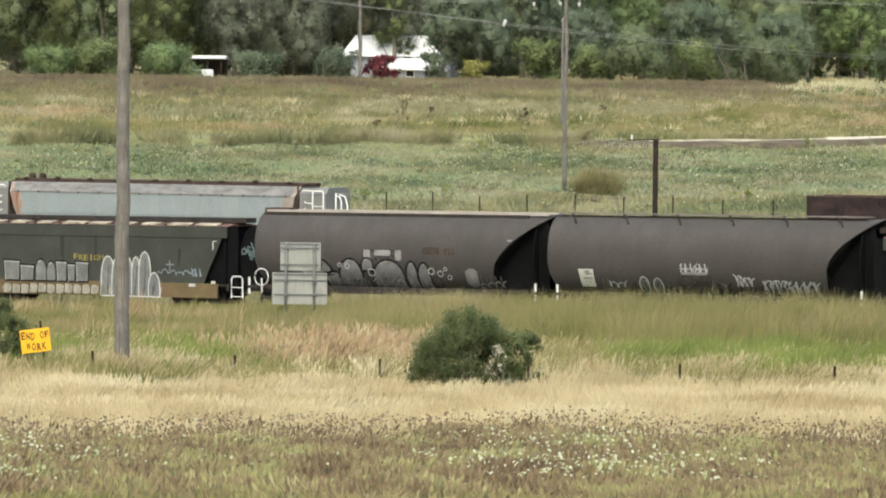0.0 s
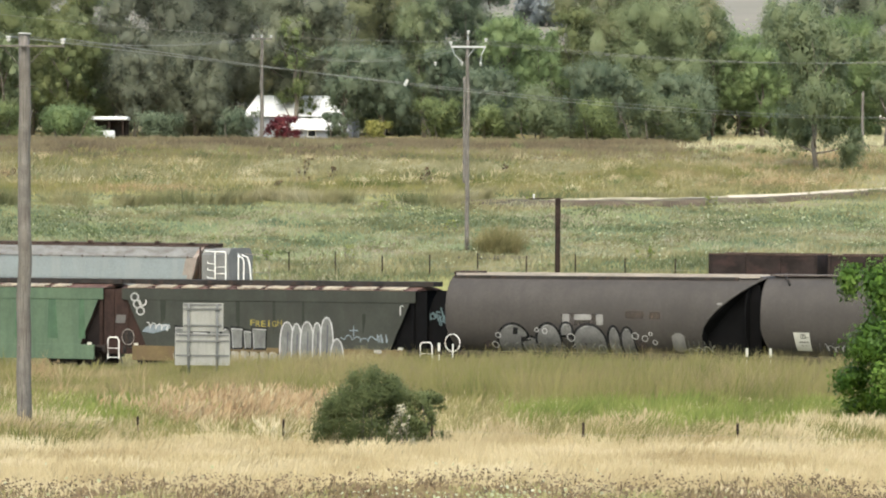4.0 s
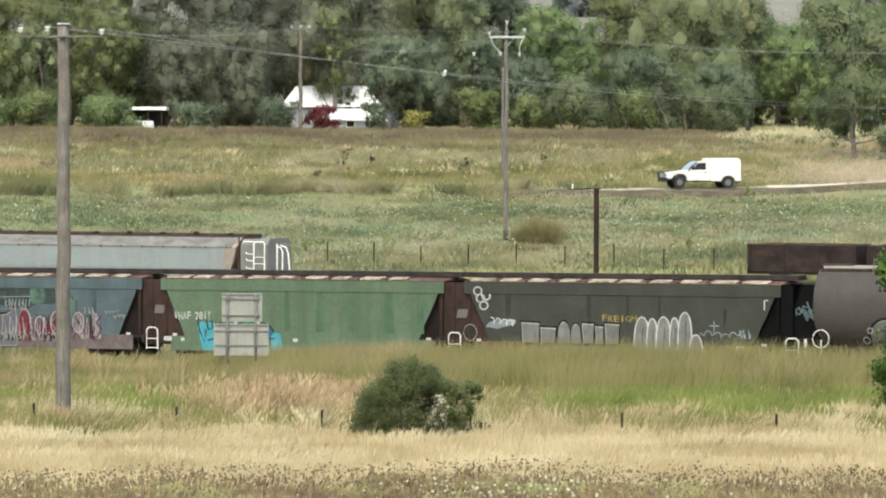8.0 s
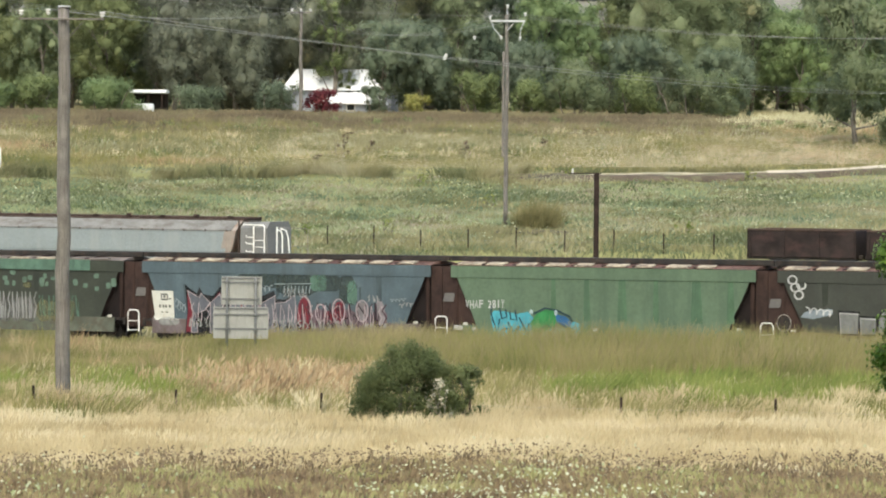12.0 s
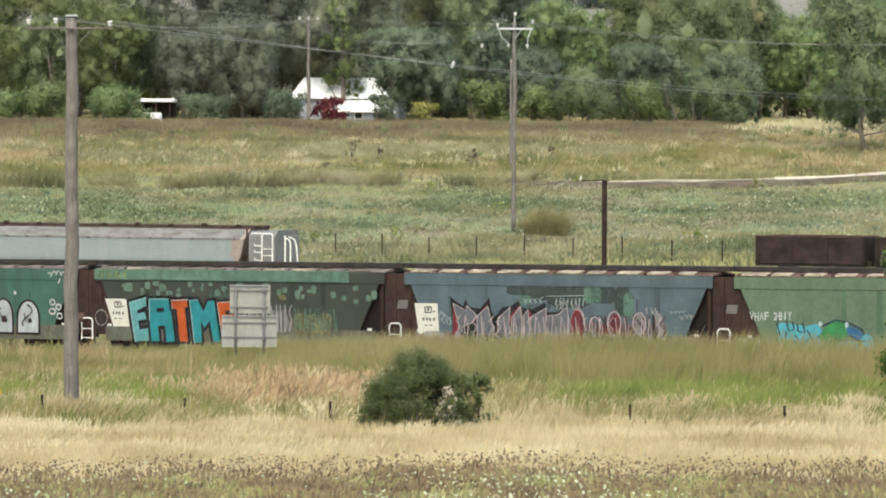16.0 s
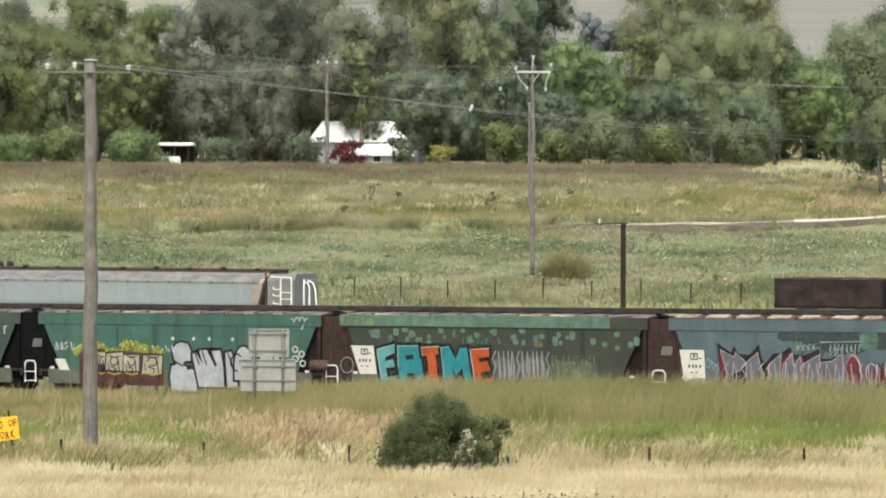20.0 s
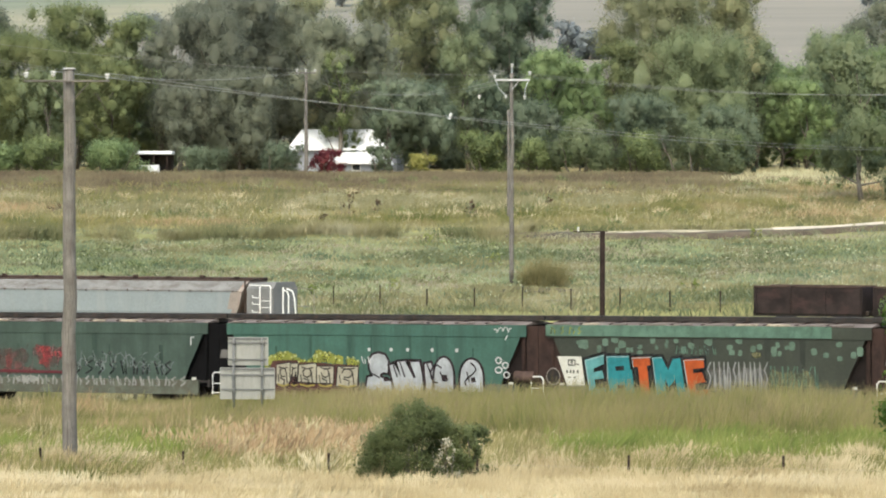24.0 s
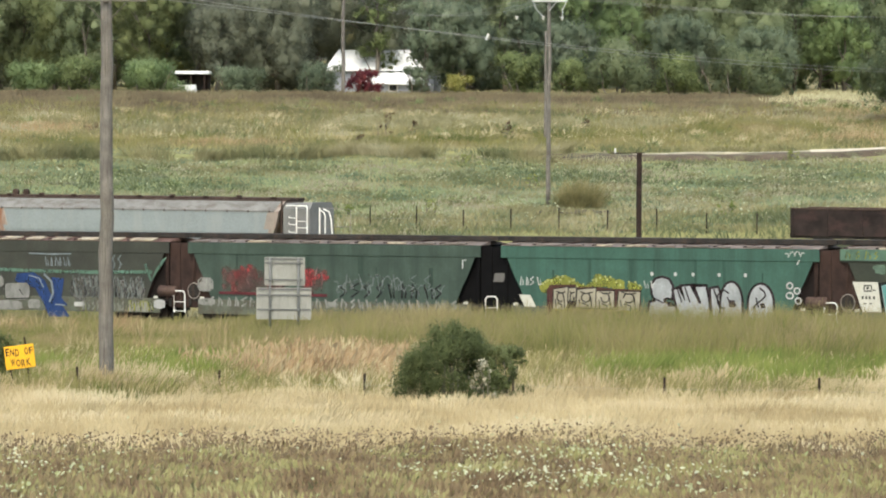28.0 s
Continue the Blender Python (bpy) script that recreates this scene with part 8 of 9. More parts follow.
TREE_KINDS = {"G": (M_GUM, "tall grey-green gum tree with drooping foliage"), "O": (M_OLIVE, "tall olive-green gum tree with an uneven crown"), "R": (M_RUSSET, "tall gum tree with brownish new growth"), "D": (M_DARKGUM, "tall dark green gum tree with gaps in its crown"), "Y": (M_YGUM, "yellow-green leafy tree in the row"), "B": (M_BRIGHT, "bright green leafy tree in the row"), "T": (M_SHRUB, "slim fresh green tree between gums")}
TREES = [(-50, 345, 13.4, 8, "G"), (-44.5, 335, 14, 8.6, "O"), (-43, 335, 15.4, 5.6, "G"), (-39, 330, 12.8, 8.6, "Y"), (-42.5, 333, 10.0, 6.0, "O"), (-34.6, 340, 16.1, 8.4, "Y"), (-31.8, 343, 14.5, 6.0, "Y"), (-30, 345, 14.9, 5.4, "O"), (-27.6, 350, 14.8, 4.3, "G"), (-22.7, 338, 15.3, 8.9, "G"), (-19.6, 346, 17.1, 10.3, "G"), (-16, 352, 16.4, 8, "G"), (-12.5, 352, 17.3, 5.9, "R"), (-10.4, 335, 14.3, 7.9, "G"), (-9.4, 331, 11.4, 3.5, "T"), (-5.5, 348, 18.8, 8.5, "R"), (-6.8, 337, 13.4, 5.6, "G"), (-2.4, 350, 15.6, 5.5, "G"), (0.1, 352, 18.1, 6.8, "O"), (2.3, 338, 12.9, 5, "O"), (6.4, 346, 19.7, 8.2, "D"), (8.8, 350, 18.1, 5.2, "D"), (10.5, 334, 11.6, 5.6, "B"), (13, 331, 10.5, 4.9, "B"), (16.1, 337, 12.3, 5, "Y"), (21.6, 342, 17.7, 9.2, "R"), (26.9, 346, 17.7, 8.0, "R"), (23.6, 338, 12.9, 11.3, "O"), (29.8, 345, 12.7, 4.2, "O"), (32.2, 345, 8.9, 5.4, "B"), (34.3, 341, 8.6, 4.5, "B"), (37.5, 349, 13.4, 7, "O"), (41.1, 362, 15.1, 5.4, "G"), (-35.7, 326, 9.3, 4.6, "O"), (-30.5, 328, 10.3, 5.2, "Y"), (-24, 327, 7.8, 4.6, "G"), (-18.5, 328, 9.3, 6.9, "G"), (-18.3, 329, 8.3, 4.4, "G"), (-1.5, 326, 8.3, 6.3, "D"), (3.9, 327, 8.3, 4, "D"), (7.7, 326, 6.7, 4.6, "D"), (18, 327, 7.2, 5.7, "D"), (25.5, 325, 6.2, 5.1, "D"), (49.5, 340, 14.3, 8.8, "O"), (48, 370, 17.6, 9.6, "G"), (43, 352, 12, 8, "B")] + [(-46 + 5.2 * j, 358 + (j * 7) % 9, 8.0 + (j * 5) % 4, 8.5, "GOGB"[j % 4]) for j in range(19)]
for i, (x, y, h, w, k) in enumerate(TREES):
    mat, lab = TREE_KINDS[k]
    tree("leafy_tree" if k in "BYT" else "gum_tree", x, y, h, w * 1.22, mat, lab, "tree", 100 + i, 0.05 + 0.05 * (i % 3), int(60 + w * 7), 300 if y < 356 else 100, 0.105 if y < 356 else 0.16, 1.5 if k in "GORD" else 0.6, 0.22, "trees along the crest")
tree("gum_tree", -4.8, 323.5, 8.6, 6.2, M_DARKGUM, "thin dark gum tree with bare limbs before the house", "tree", 170, 0.2, 46, 220, 0.125, 1.2, 0.17, "trees along the crest")
tree("gum_tree", 30.9, 267, 12.2, 7.4, M_OLIVE, "open-crowned gum tree standing in straw grass", "tree", 160, 0.06, 70, 330, 0.13, 1.6, 0.2, "trees along the crest")
tree("gum_tree", 40.5, 300, 9.5, 5.0, M_OLIVE, "small gum tree with a leaning trunk", "tree", 161, 0.28, 40, 300, 0.13, 1.6, 0.2, "trees along the crest")
SHRUBS = [(-35.2, 318, 3.3, 5.8, M_SHRUB, "dark green garden shrub under trees"), (-29.3, 316, 3.2, 6.8, M_BRIGHT, "bright green rounded garden shrub"), (-14.6, 320, 2.8, 4.6, M_DARKGUM, "dark dense shrub beside the house"), (-10.1, 317, 2.3, 3.4, M_PURPLE, "dark red leafed shrub beside the house"), (-2.1, 315, 2.0, 2.6, M_YELLOW, "yellow-green rounded shrub under trees"), (12.4, 318, 5.0, 6.8, M_OLIVE, "soft olive-green willowy shrub"), (22.6, 316, 4.8, 6.0, M_OLIVE, "soft olive-green willowy shrub"), (29.6, 354, 5.2, 6.0, M_BRIGHT, "light green shrub under tall trees"), (35.4, 356, 5.0, 5.4, M_BRIGHT, "light green shrub under tall trees"), (-39.6, 318, 2.8, 5.0, M_BRIGHT, "rounded green shrub under trees"), (-5.6, 322, 2.6, 3.0, M_DARKGUM, "dark shrub under gum trees"), (3.5, 322, 4.0, 5.4, M_SHRUB, "dark shrub under gum trees"), (-21.5, 322, 2.4, 5.0, M_DARKGUM, "dark shrub under gum trees"), (17.5, 320, 4.0, 6.0, M_SHRUB, "dark shrub under gum trees"), (8.0, 320, 3.2, 5.0, M_SHRUB, "dark shrub under gum trees"), (24.4, 320, 3.8, 4.6, M_SHRUB, "dark shrub under gum trees")]
for i, (x, y, h, w, mat, lab) in enumerate(SHRUBS):
    tree("shrub", x, y, h, w, mat, lab, "shrub", 200 + i, 0.02, 44, 480, 0.115, 0.2, 0.07, "shrubs under the trees", 3)
for i, (x, y, h, w) in enumerate([(-122, 1100, 10.5, 11), (-89, 1000, 7.5, 11), (48, 900, 13.0, 9), (26, 750, 8.0, 8.2), (35, 760, 5.5, 7.1), (-27, 950, 9.5, 9), (108, 900, 8.0, 9), (30, 745, 6.0, 9), (-70, 820, 6.0, 12), (72, 1000, 6.0, 10)]):
    tree("hill_tree", x, y, h, w, M_FARLEAF, "hazy grey-green tree on the far hillside", "tree", 300 + i, 0.05, 44, 150, 0.3, 0.8, 0.3, "trees on the far hillside")
# bushes near the line
tree("round_bush", -0.75, 92.5, 2.8, 3.3, M_BUSH, "dense dark green round bush in rough grass", "bush", 401, 0.02, 190, 3000, 0.032, -1.8, 0.03, "", 5, 0.8, dome=True)
tree("grass_sprig", 0.05, 90.7, 1.45, 0.9, M_GREY_SHRUB, "pale dead sprig beside the bush", "plant", 402, 0.1, 22, 1100, 0.035, -1.5, 0.02, "", 2)
tree("side_bush", 0.72, 92.3, 1.75, 1.5, M_BUSH, "small dark bush beside the round bush", "bush", 403, 0.05, 40, 2800, 0.042, -0.4, 0.03, "", 2)
tree("left_bush", -14.3, 102, 2.8, 2.7, M_BUSH, "dark green rounded bush beside the road works sign", "bush", 404, 0.03, 110, 2200, 0.045, -1.0, 0.03, "", 4, dome=True)
tree("green_tree", 14.35, 103, 5.0, 4.0, M_TREEGREEN, "broad fresh green young tree near the track", "tree", 405, 0.03, 90, 1500, 0.075, 0.4, 0.12)
for i, (x, y, h, w) in enumerate([(1.85, 251.0, 1.5, 1.1), (-6.7, 252.0, 2.1, 1.5), (-4.9, 256.0, 1.1, 1.0), (-27.5, 256.0, 0.9, 1.2), (-8.2, 247, 0.8, 0.8), (7.5, 262, 0.9, 1.0)]):
    tree("dock_weed", x, y, h, w, M_DARKWEED, "dark brown dock weed standing in grass", "weed", 420 + i, 0.1, 12, 220, 0.09, -1.5, 0.03, "dark weeds on the slope", 2)
tc = np.random.default_rng(61).normal(size=(22, 2)) * (0.55, 0.5) + (5.75, 208.3)
tufts("dry_tussock", tc, 2.0, 0.8, 150, 0.013, M_TUSSOCK, "rounded straw-brown tussock beside a power pole", 62)
for i in range(9):
    x, y = [(-13.5, 200), (-7.6, 206), (-3.0, 207), (-1.2, 233), (8.5, 236.5), (14, 203), (20.2, 236), (-20, 212), (3, 221)][i]
    tree("low_shrub", x, y, 0.75 + 0.1 * (i % 3), 1.3, M_LUSH, "low dark green shrub in the meadow", "shrub", 450 + i, 0.02, 10, 260, 0.08, -0.5, 0.03, "low shrubs in the meadow", 2)


# bare soil under the tussock
bm = bmesh.new()
srng = random.Random(8)
bm.faces.new([bm.verts.new((5.3 + 2.4 * math.cos(a) * k, 205.2 + 1.7 * math.sin(a) * k, gz(5.3 + 2.4 * math.cos(a) * k, 205.2 + 1.7 * math.sin(a) * k) + 0.12)) for a, k in [(2 * math.pi * i / 20, srng.uniform(0.75, 1.1)) for i in range(20)]])
tagged(mesh_ob("bare_patch", bm, M_SOIL), "dark bare soil patch at the foot of a pole", "ground", kind="structure")


# ---------------------------------------------------------------- poles, wires, signs and fences
def span_wire(root_name, a, b, sag, label, radius=0.02):
    a, b = Vector(a), Vector(b)
    pts = [a.lerp(b, t) - Vector((0, 0, sag * 4 * t * (1 - t))) for t in np.linspace(0, 1, 25)]
    tagged(mesh_ob(root_name, tube(pts, radius, 4), M_WIRE), label, "wire", "overhead wires")


def insulator(x, y, z, root, k=1.0):
    bm = bmesh.new()
    disc(bm, (x, y, z), (0, 0, 1), 0.035 * k, 0.2 * k, 8)
    disc(bm, (x, y, z + 0.06 * k), (0, 0, 1), 0.085 * k, 0.07 * k, 10)
    disc(bm, (x, y, z - 0.03 * k), (0, 0, 1), 0.075 * k, 0.05 * k, 10)
    part("insulator", bm, M_CERAMIC, root, "white ceramic insulator", True)


def timber_pole(x, y, top, r, label):
    z = gz(x, y)
    h = top - z
    root = thing("power_pole", label, "power pole", pose(x, y, z - 0.3), "power poles")
    rng = np.random.default_rng(int(abs(x) * 10))
    pts = [(rng.normal(0, 0.018), rng.normal(0, 0.018), t * (h + 0.3)) for t in np.linspace(0, 1, 12)]
    part("pole_shaft", tube(pts, r, 14, taper=[r * (1.12 - 0.3 * t) for t in np.linspace(0, 1, 12)]), M_POLE, root, "", True)
    return root, h + 0.3


# near pole beside the line, leaning a little
P1 = (-10.28, 99.0)
pole1, p1h = timber_pole(P1[0], P1[1], 12.2, 0.19, "weathered grey timber power pole with a cross-arm")
part("pole_cap", boxes((-0.17, 0.17, -0.17, 0.17, p1h, p1h + 0.05), bevel=0.02), M_STEEL, pole1, "pale metal cap")
part("cross_arm", boxes((-1.22, 1.12, -0.28, -0.16, p1h - 0.345, p1h - 0.295), bevel=0.01), M_POLE, pole1, "timber cross-arm")
for sgn in (-1, 1):
    part("arm_brace", tube([(sgn * 0.12, -0.2, p1h - 0.85), (sgn * 0.55, -0.22, p1h - 0.38)], 0.012, 6), M_POLE, pole1)
for x, dz in ((-1.16, -0.16), (-0.42, -0.13), (1.06, -0.2)):
    insulator(x, -0.22, p1h + dz, pole1, 0.85)
part("arm_bolt", tube([(-0.26, 0, p1h - 1.42), (0.28, 0, p1h - 1.42)], 0.014, 6), M_POSTDARK, pole1)

# taller poles across the line
P2 = (3.95, 211.0)
pole2, p2h = timber_pole(P2[0], P2[1], 16.3, 0.125, "tall grey timber power pole with steel cross-arm")
part("cross_arm", boxes((-1.0, 1.05, -0.24, -0.14, p2h - 0.45, p2h - 0.33), bevel=0.01), M_STEEL, pole2, "pale steel cross-arm")
part("pole_pin", tube([(0, 0, p2h - 0.1), (0, 0, p2h + 0.42)], 0.045, 8), M_STEEL, pole2)
for x, dz in ((-1.0, -0.1), (1.05, 0.1), (0.02, 0.55)):
    insulator(x, -0.19, p2h + dz - 0.1, pole2, 1.2)
for x0, x1, dz in ((-0.95, -0.35, -1.3), (1.0, 0.75, -1.35)):
    part("jumper", tube([(x0, -0.2, p2h - 0.4), ((x0 + x1) / 2 - 0.1, -0.25, p2h - 0.9), (x1, -0.3, p2h + dz)], 0.026, 6), M_STEEL, pole2)
for x, dz in ((-1.9, -1.4), (-0.35, -1.38), (0.75, -1.42)):
    insulator(x, -0.3, p2h + dz, pole2, 1.15)
part("brace", tube([(0.02, -0.15, p2h - 0.95), (0.4, -0.2, p2h - 0.45)], 0.03, 6), M_STEEL, pole2)
pole3, p3h = timber_pole(-30.0, 214.0, 18.0, 0.17, "tall grey timber power pole standing in the meadow")
part("cross_arm", boxes((-1.0, 1.05, -0.24, -0.14, p3h - 0.45, p3h - 0.33), bevel=0.01), M_STEEL, pole3)
for x in (-1.0, 0.0, 1.05):
    insulator(x, -0.19, p3h - 0.2, pole3, 1.3)
pole4, p4h = timber_pole(-12.1, 316.0, 20.6, 0.16, "distant grey power pole among trees")
part("cross_arm", boxes((-0.9, 0.9, -0.2, -0.1, p4h - 0.4, p4h - 0.28)), M_POLE, pole4)
for x in (-0.8, 0.0, 0.8):
    insulator(x, -0.15, p4h - 0.15, pole4, 1.5)
pole5, p5h = timber_pole(4.45, 250.0, 15.2, 0.1, "slim grey power pole on the slope")

FAR = (36.0, 262.0)
pole6, p6h = timber_pole(FAR[0], FAR[1], 13.0, 0.15, "grey power pole at the dirt road")
part("cross_arm", boxes((-1.2, 1.2, -0.24, -0.14, p6h - 0.38, p6h - 0.27)), M_POLE, pole6)
for x in (-1.1, 0.4, 1.1):
    insulator(x, -0.2, p6h - 0.2, pole6)
for x0, z0, x1, z1, sag in ((1.06, 12.1, -1.1, 12.75, 0.7), (-0.42, 12.15, 0.4, 12.75, 0.55)):
    span_wire("overhead_wire", (P1[0] + x0, 98.8, z0), (FAR[0] + x1, 261.8, z1), sag, "sagging pale aluminium overhead wire", 0.009)
for dx in (-1.0, 0.05, 1.05):
    span_wire("overhead_wire", (-30.0 + dx, 213.8, 17.7), (-12.1 + dx * 0.8, 315.9, 20.4), 1.2, "thin overhead wire across the meadow", 0.008)
    span_wire("overhead_wire", (3.95 + dx, 210.8, 16.2), (-12.1 + dx * 0.8, 315.9, 20.4), 1.6, "thin overhead wire across the meadow", 0.008)
    span_wire("overhead_wire", (3.95 + dx, 210.8, 16.3), (60 + dx, 290, 20.0), 1.8, "thin overhead wire across the slope", 0.008)
span_wire("overhead_wire", (3.95 - 1.0, 210.8, 16.2), (-40, 190, 19.5), 1.0, "thin overhead wire across the meadow", 0.008)
bm = bmesh.new()
disc(bm, (0, 0, 0), (0.4, 0, 1), 0.06, 0.25, 8)
bmesh.ops.translate(bm, verts=bm.verts, vec=(0.23, 136.65, 11.9))
tagged(mesh_ob("wire_spacer", bm, M_CERAMIC), "small white spacer on the overhead wires", "wire fitting")
pole7, p7h = timber_pole(38.5, 300.0, 15.5, 0.13, "slim timber pole beside a gum tree")

# dark iron post behind the train
px, py = 7.9, 180.0
z = gz(px, py)
post = thing("iron_post", "dark rusty iron post with a thin arm", "post", pose(px, py, z))
part("shaft", boxes((-0.13, 0.13, -0.13, 0.13, -0.3, 7.3 - z), bevel=0.03), M_POSTDARK, post)
part("arm", tube([(0.25, 0, 7.27 - z), (-1.45, 0, 7.25 - z)], 0.03, 6), M_POSTDARK, post)
part("arm_knob", boxes((-1.25, -1.15, -0.05, 0.05, 7.26 - z, 7.5 - z), bevel=0.02), M_CERAMIC, post, "small pale knob")


def fence_line(name, pts, height, label, thick=0.03, wires=(0.4, 0.8, 1.1), wire_r=0.006):
    root = thing(name, label, "fence", kind="")
    for x, y, extra in pts:
        z = gz(x, y)
        part("post", boxes((x - thick, x + thick, y - thick, y + thick, z - 0.2, z + height + extra), bevel=0.008), M_POSTDARK, root)
    for w in wires:
        bm = tube([(x, y - thick, gz(x, y) + w) for x, y, e in pts], wire_r, 4)
        part("fence_wire", bm, M_WIRE, root)
    return root


stakes = [(-10.97 + 3.95 * i, 98.0 - 0.95 * i, 0.0) for i in range(-2, 9)]
fence_line("picket_fence", stakes, 0.72, "low wire fence on dark steel pickets in dry grass", 0.032, (0.2, 0.4), 0.0025)
RF = random.Random(9)
rail_posts = [(along(-48 + 2.85 * i, 41.4).x, along(-48 + 2.85 * i, 41.4).y, RF.uniform(-0.15, 0.1)) for i in range(24)]
fence_line("boundary_fence", rail_posts, 1.2, "old wire fence on thin dark posts behind the sidings", 0.035, (0.5,), 0.003)

# road sign seen from behind: two panels on posts
sx, sy = -7.35, 135.0
sign = thing("road_sign", "grey backs of two road sign panels on steel posts", "road sign", pose(sx, sy, 0, 0, 0, -4))
part("upper_panel", boxes((-0.74, 0.78, 0, 0.012, 2.52, 3.58), bevel=0.004), M_SIGNBACK, sign, "pale grey aluminium panel back")
part("lower_panel", boxes((-1.04, 1.03, 0, 0.012, 1.25, 2.44), bevel=0.004), M_SIGNBACK, sign, "pale grey aluminium panel back")
for x in (-0.52, 0.55):
    part("sign_post", tube([(x, -0.075, gz(sx, sy) - 0.3), (x, -0.075, 3.55)], 0.05, 10), M_SIGNRIB, sign, "galvanised steel post", True)
    for zz in (1.62, 2.16, 2.74, 3.36):
        part("clamp", boxes((x - 0.08, x + 0.08, -0.14, -0.002, zz - 0.045, zz + 0.045), bevel=0.01), M_SIGNRIB, sign)
for z0 in (3.52, 3.36, 2.74, 2.38, 2.16, 1.62):
    a = 0.72 if z0 > 2.5 else 1.0
    part("panel_rail", boxes((-a, a, -0.03, -0.001, z0 - 0.03, z0 + 0.03)), M_SIGNRIB, sign, "grey stiffening rail")

# yellow work sign on a stake
wx, wy = -12.13, 97.0
wz = gz(wx, wy)
ws = thing("work_sign", "yellow work sign with black letters on a steel stake", "road sign", pose(wx, wy, 0, 0, -7, 12))
part("sign_face", boxes((-0.40, 0.40, -0.01, 0.01, 1.92, 2.55), bevel=0.008), M_YELLOWSIGN, ws)
part("stake", boxes((0.16, 0.21, 0.015, 0.06, wz - 0.2, 2.75)), M_POSTDARK, ws)
part("stake", boxes((-0.3, -0.25, 0.015, 0.06, wz - 0.2, 2.3)), M_POSTDARK, ws)


def sign_text(text, x0, x1, z0, z1):
    for pts, faces in letters(text, x0, x1, z0, z1, 0.02, random.Random(1), 0, 0, -0.1):
        bm = bmesh.new()
        vs = [bm.verts.new((p[0], -0.014, p[1])) for p in pts]
        for f in faces:
            bm.faces.new([vs[i] for i in f])
        part("letter", bm, M_BLACKPAINT, ws, "black capital letter")


sign_text("END OF", -0.38, 0.38, 2.28, 2.48)
sign_text("WORK", -0.27, 0.29, 1.98, 2.18)

# ---------------------------------------------------------------- house and shelter in the trees
hx, hy = -9.3, 331.0
hz = gz(hx, hy)
house = thing("farm_house", "farm house with a white sheet-metal roof and lean-to", "house", pose(hx, hy, hz, 0, 0, -6))
part("wall", boxes((-4.9, 4.9, 0.6, 6.2, -0.3, 2.2)), M_WALLGREY, house, "grey-blue weatherboard wall")
bm = bmesh.new()
v = [bm.verts.new(q) for q in ((-5.3, 0.1, 2.0), (5.3, 0.1, 2.0), (5.3, 6.8, 2.0), (-5.3, 6.8, 2.0), (-4.3, 3.4, 4.0), (4.6, 3.4, 4.0))]
for f in ((0, 1, 5, 4), (1, 2, 5), (2, 3, 4, 5), (3, 0, 4), (0, 3, 2, 1)):
    bm.faces.new([v[i] for i in f])
part("roof", bm, M_ROOFWHITE, house, "white sheet-metal roof")
for k in range(12):
    x = -4.4 + k * 0.8
    part("roof_seam", tube([(x, 0.08, 2.02), (x * 0.86, 3.38, 4.02)], 0.025, 4), M_ROOFWHITE, house)
part("lean_to_wall", boxes((-1.5, 4.4, -2.0, 0.55, -0.3, 0.95)), M_WALLGREY, house, "grey-blue lean-to wall")
bm = bmesh.new()
v = [bm.verts.new(q) for q in ((-1.6, -2.5, 0.9), (5.0, -2.5, 0.75), (3.4, 0.58, 1.95), (-2.1, 0.58, 1.95), (-2.1, 0.58, 1.8), (5.0, -2.5, 0.65), (-1.6, -2.5, 0.8))]
bm.faces.new((v[0], v[1], v[2], v[3]))
bm.faces.new((v[1], v[5], v[4], v[2]))
bm.faces.new((v[0], v[6], v[5], v[1]))
part("lean_to_roof", bm, M_ROOFWHITE, house, "white sloping lean-to roof")
for x in (-0.6, 1.5, 3.4):
    win = part("window", boxes((x - 0.4, x + 0.4, -2.05, -2.001, 0.1, 0.75)), M_WHITEPAINT, house)
    part("pane", boxes((x - 0.33, x + 0.33, -2.065, -2.051, 0.17, 0.68)), M_GLASS, win)

shx, shy = -25.6, 318.0
shz = gz(shx, shy)
shed = thing("carport", "open carport with a white flat roof", "carport", pose(shx, shy, shz))
part("roof", boxes((-1.6, 1.6, 0, 3.4, 1.72, 2.0), bevel=0.03), M_ROOFWHITE, shed, "white flat roof")
for x in (-1.2, 0.0, 1.2):
    for y in (0.15, 3.2):
        part("post", boxes((x - 0.06, x + 0.06, y - 0.06, y + 0.06, -0.3, 1.72)), M_POSTDARK, shed)
part("back_wall", boxes((-1.5, 1.5, 3.3, 3.4, -0.2, 1.72)), M_DARKSTEEL, shed)
tank = thing("water_tank", "low white tank under the carport", "tank", pose(shx - 0.4, shy - 1.4, shz))
bm = bmesh.new()
bmesh.ops.create_cone(bm, cap_ends=True, segments=20, radius1=1.1, radius2=1.0, depth=0.9, matrix=Matrix.Translation((0, 0, 0.3)))
part("tank_body", bm, M_WHITE, tank, "white tank wall", True)


# ---------------------------------------------------------------- the white utility on the dirt road
def prism(outline, y0, y1, bevel=0.04):
    bm = bmesh.new()
    a = [bm.verts.new((x, y0, z)) for x, z in outline]
    b = [bm.verts.new((x, y1, z)) for x, z in outline]
    n = len(a)
    bm.faces.new(a)
    bm.faces.new(b[::-1])
    for k in range(n):
        bm.faces.new((a[k], b[k], b[(k + 1) % n], a[(k + 1) % n]))
    bmesh.ops.recalc_face_normals(bm, faces=bm.faces[:])
    if bevel:
        bmesh.ops.bevel(bm, geom=bm.edges[:], offset=bevel, segments=2, affect="EDGES")
    return bm


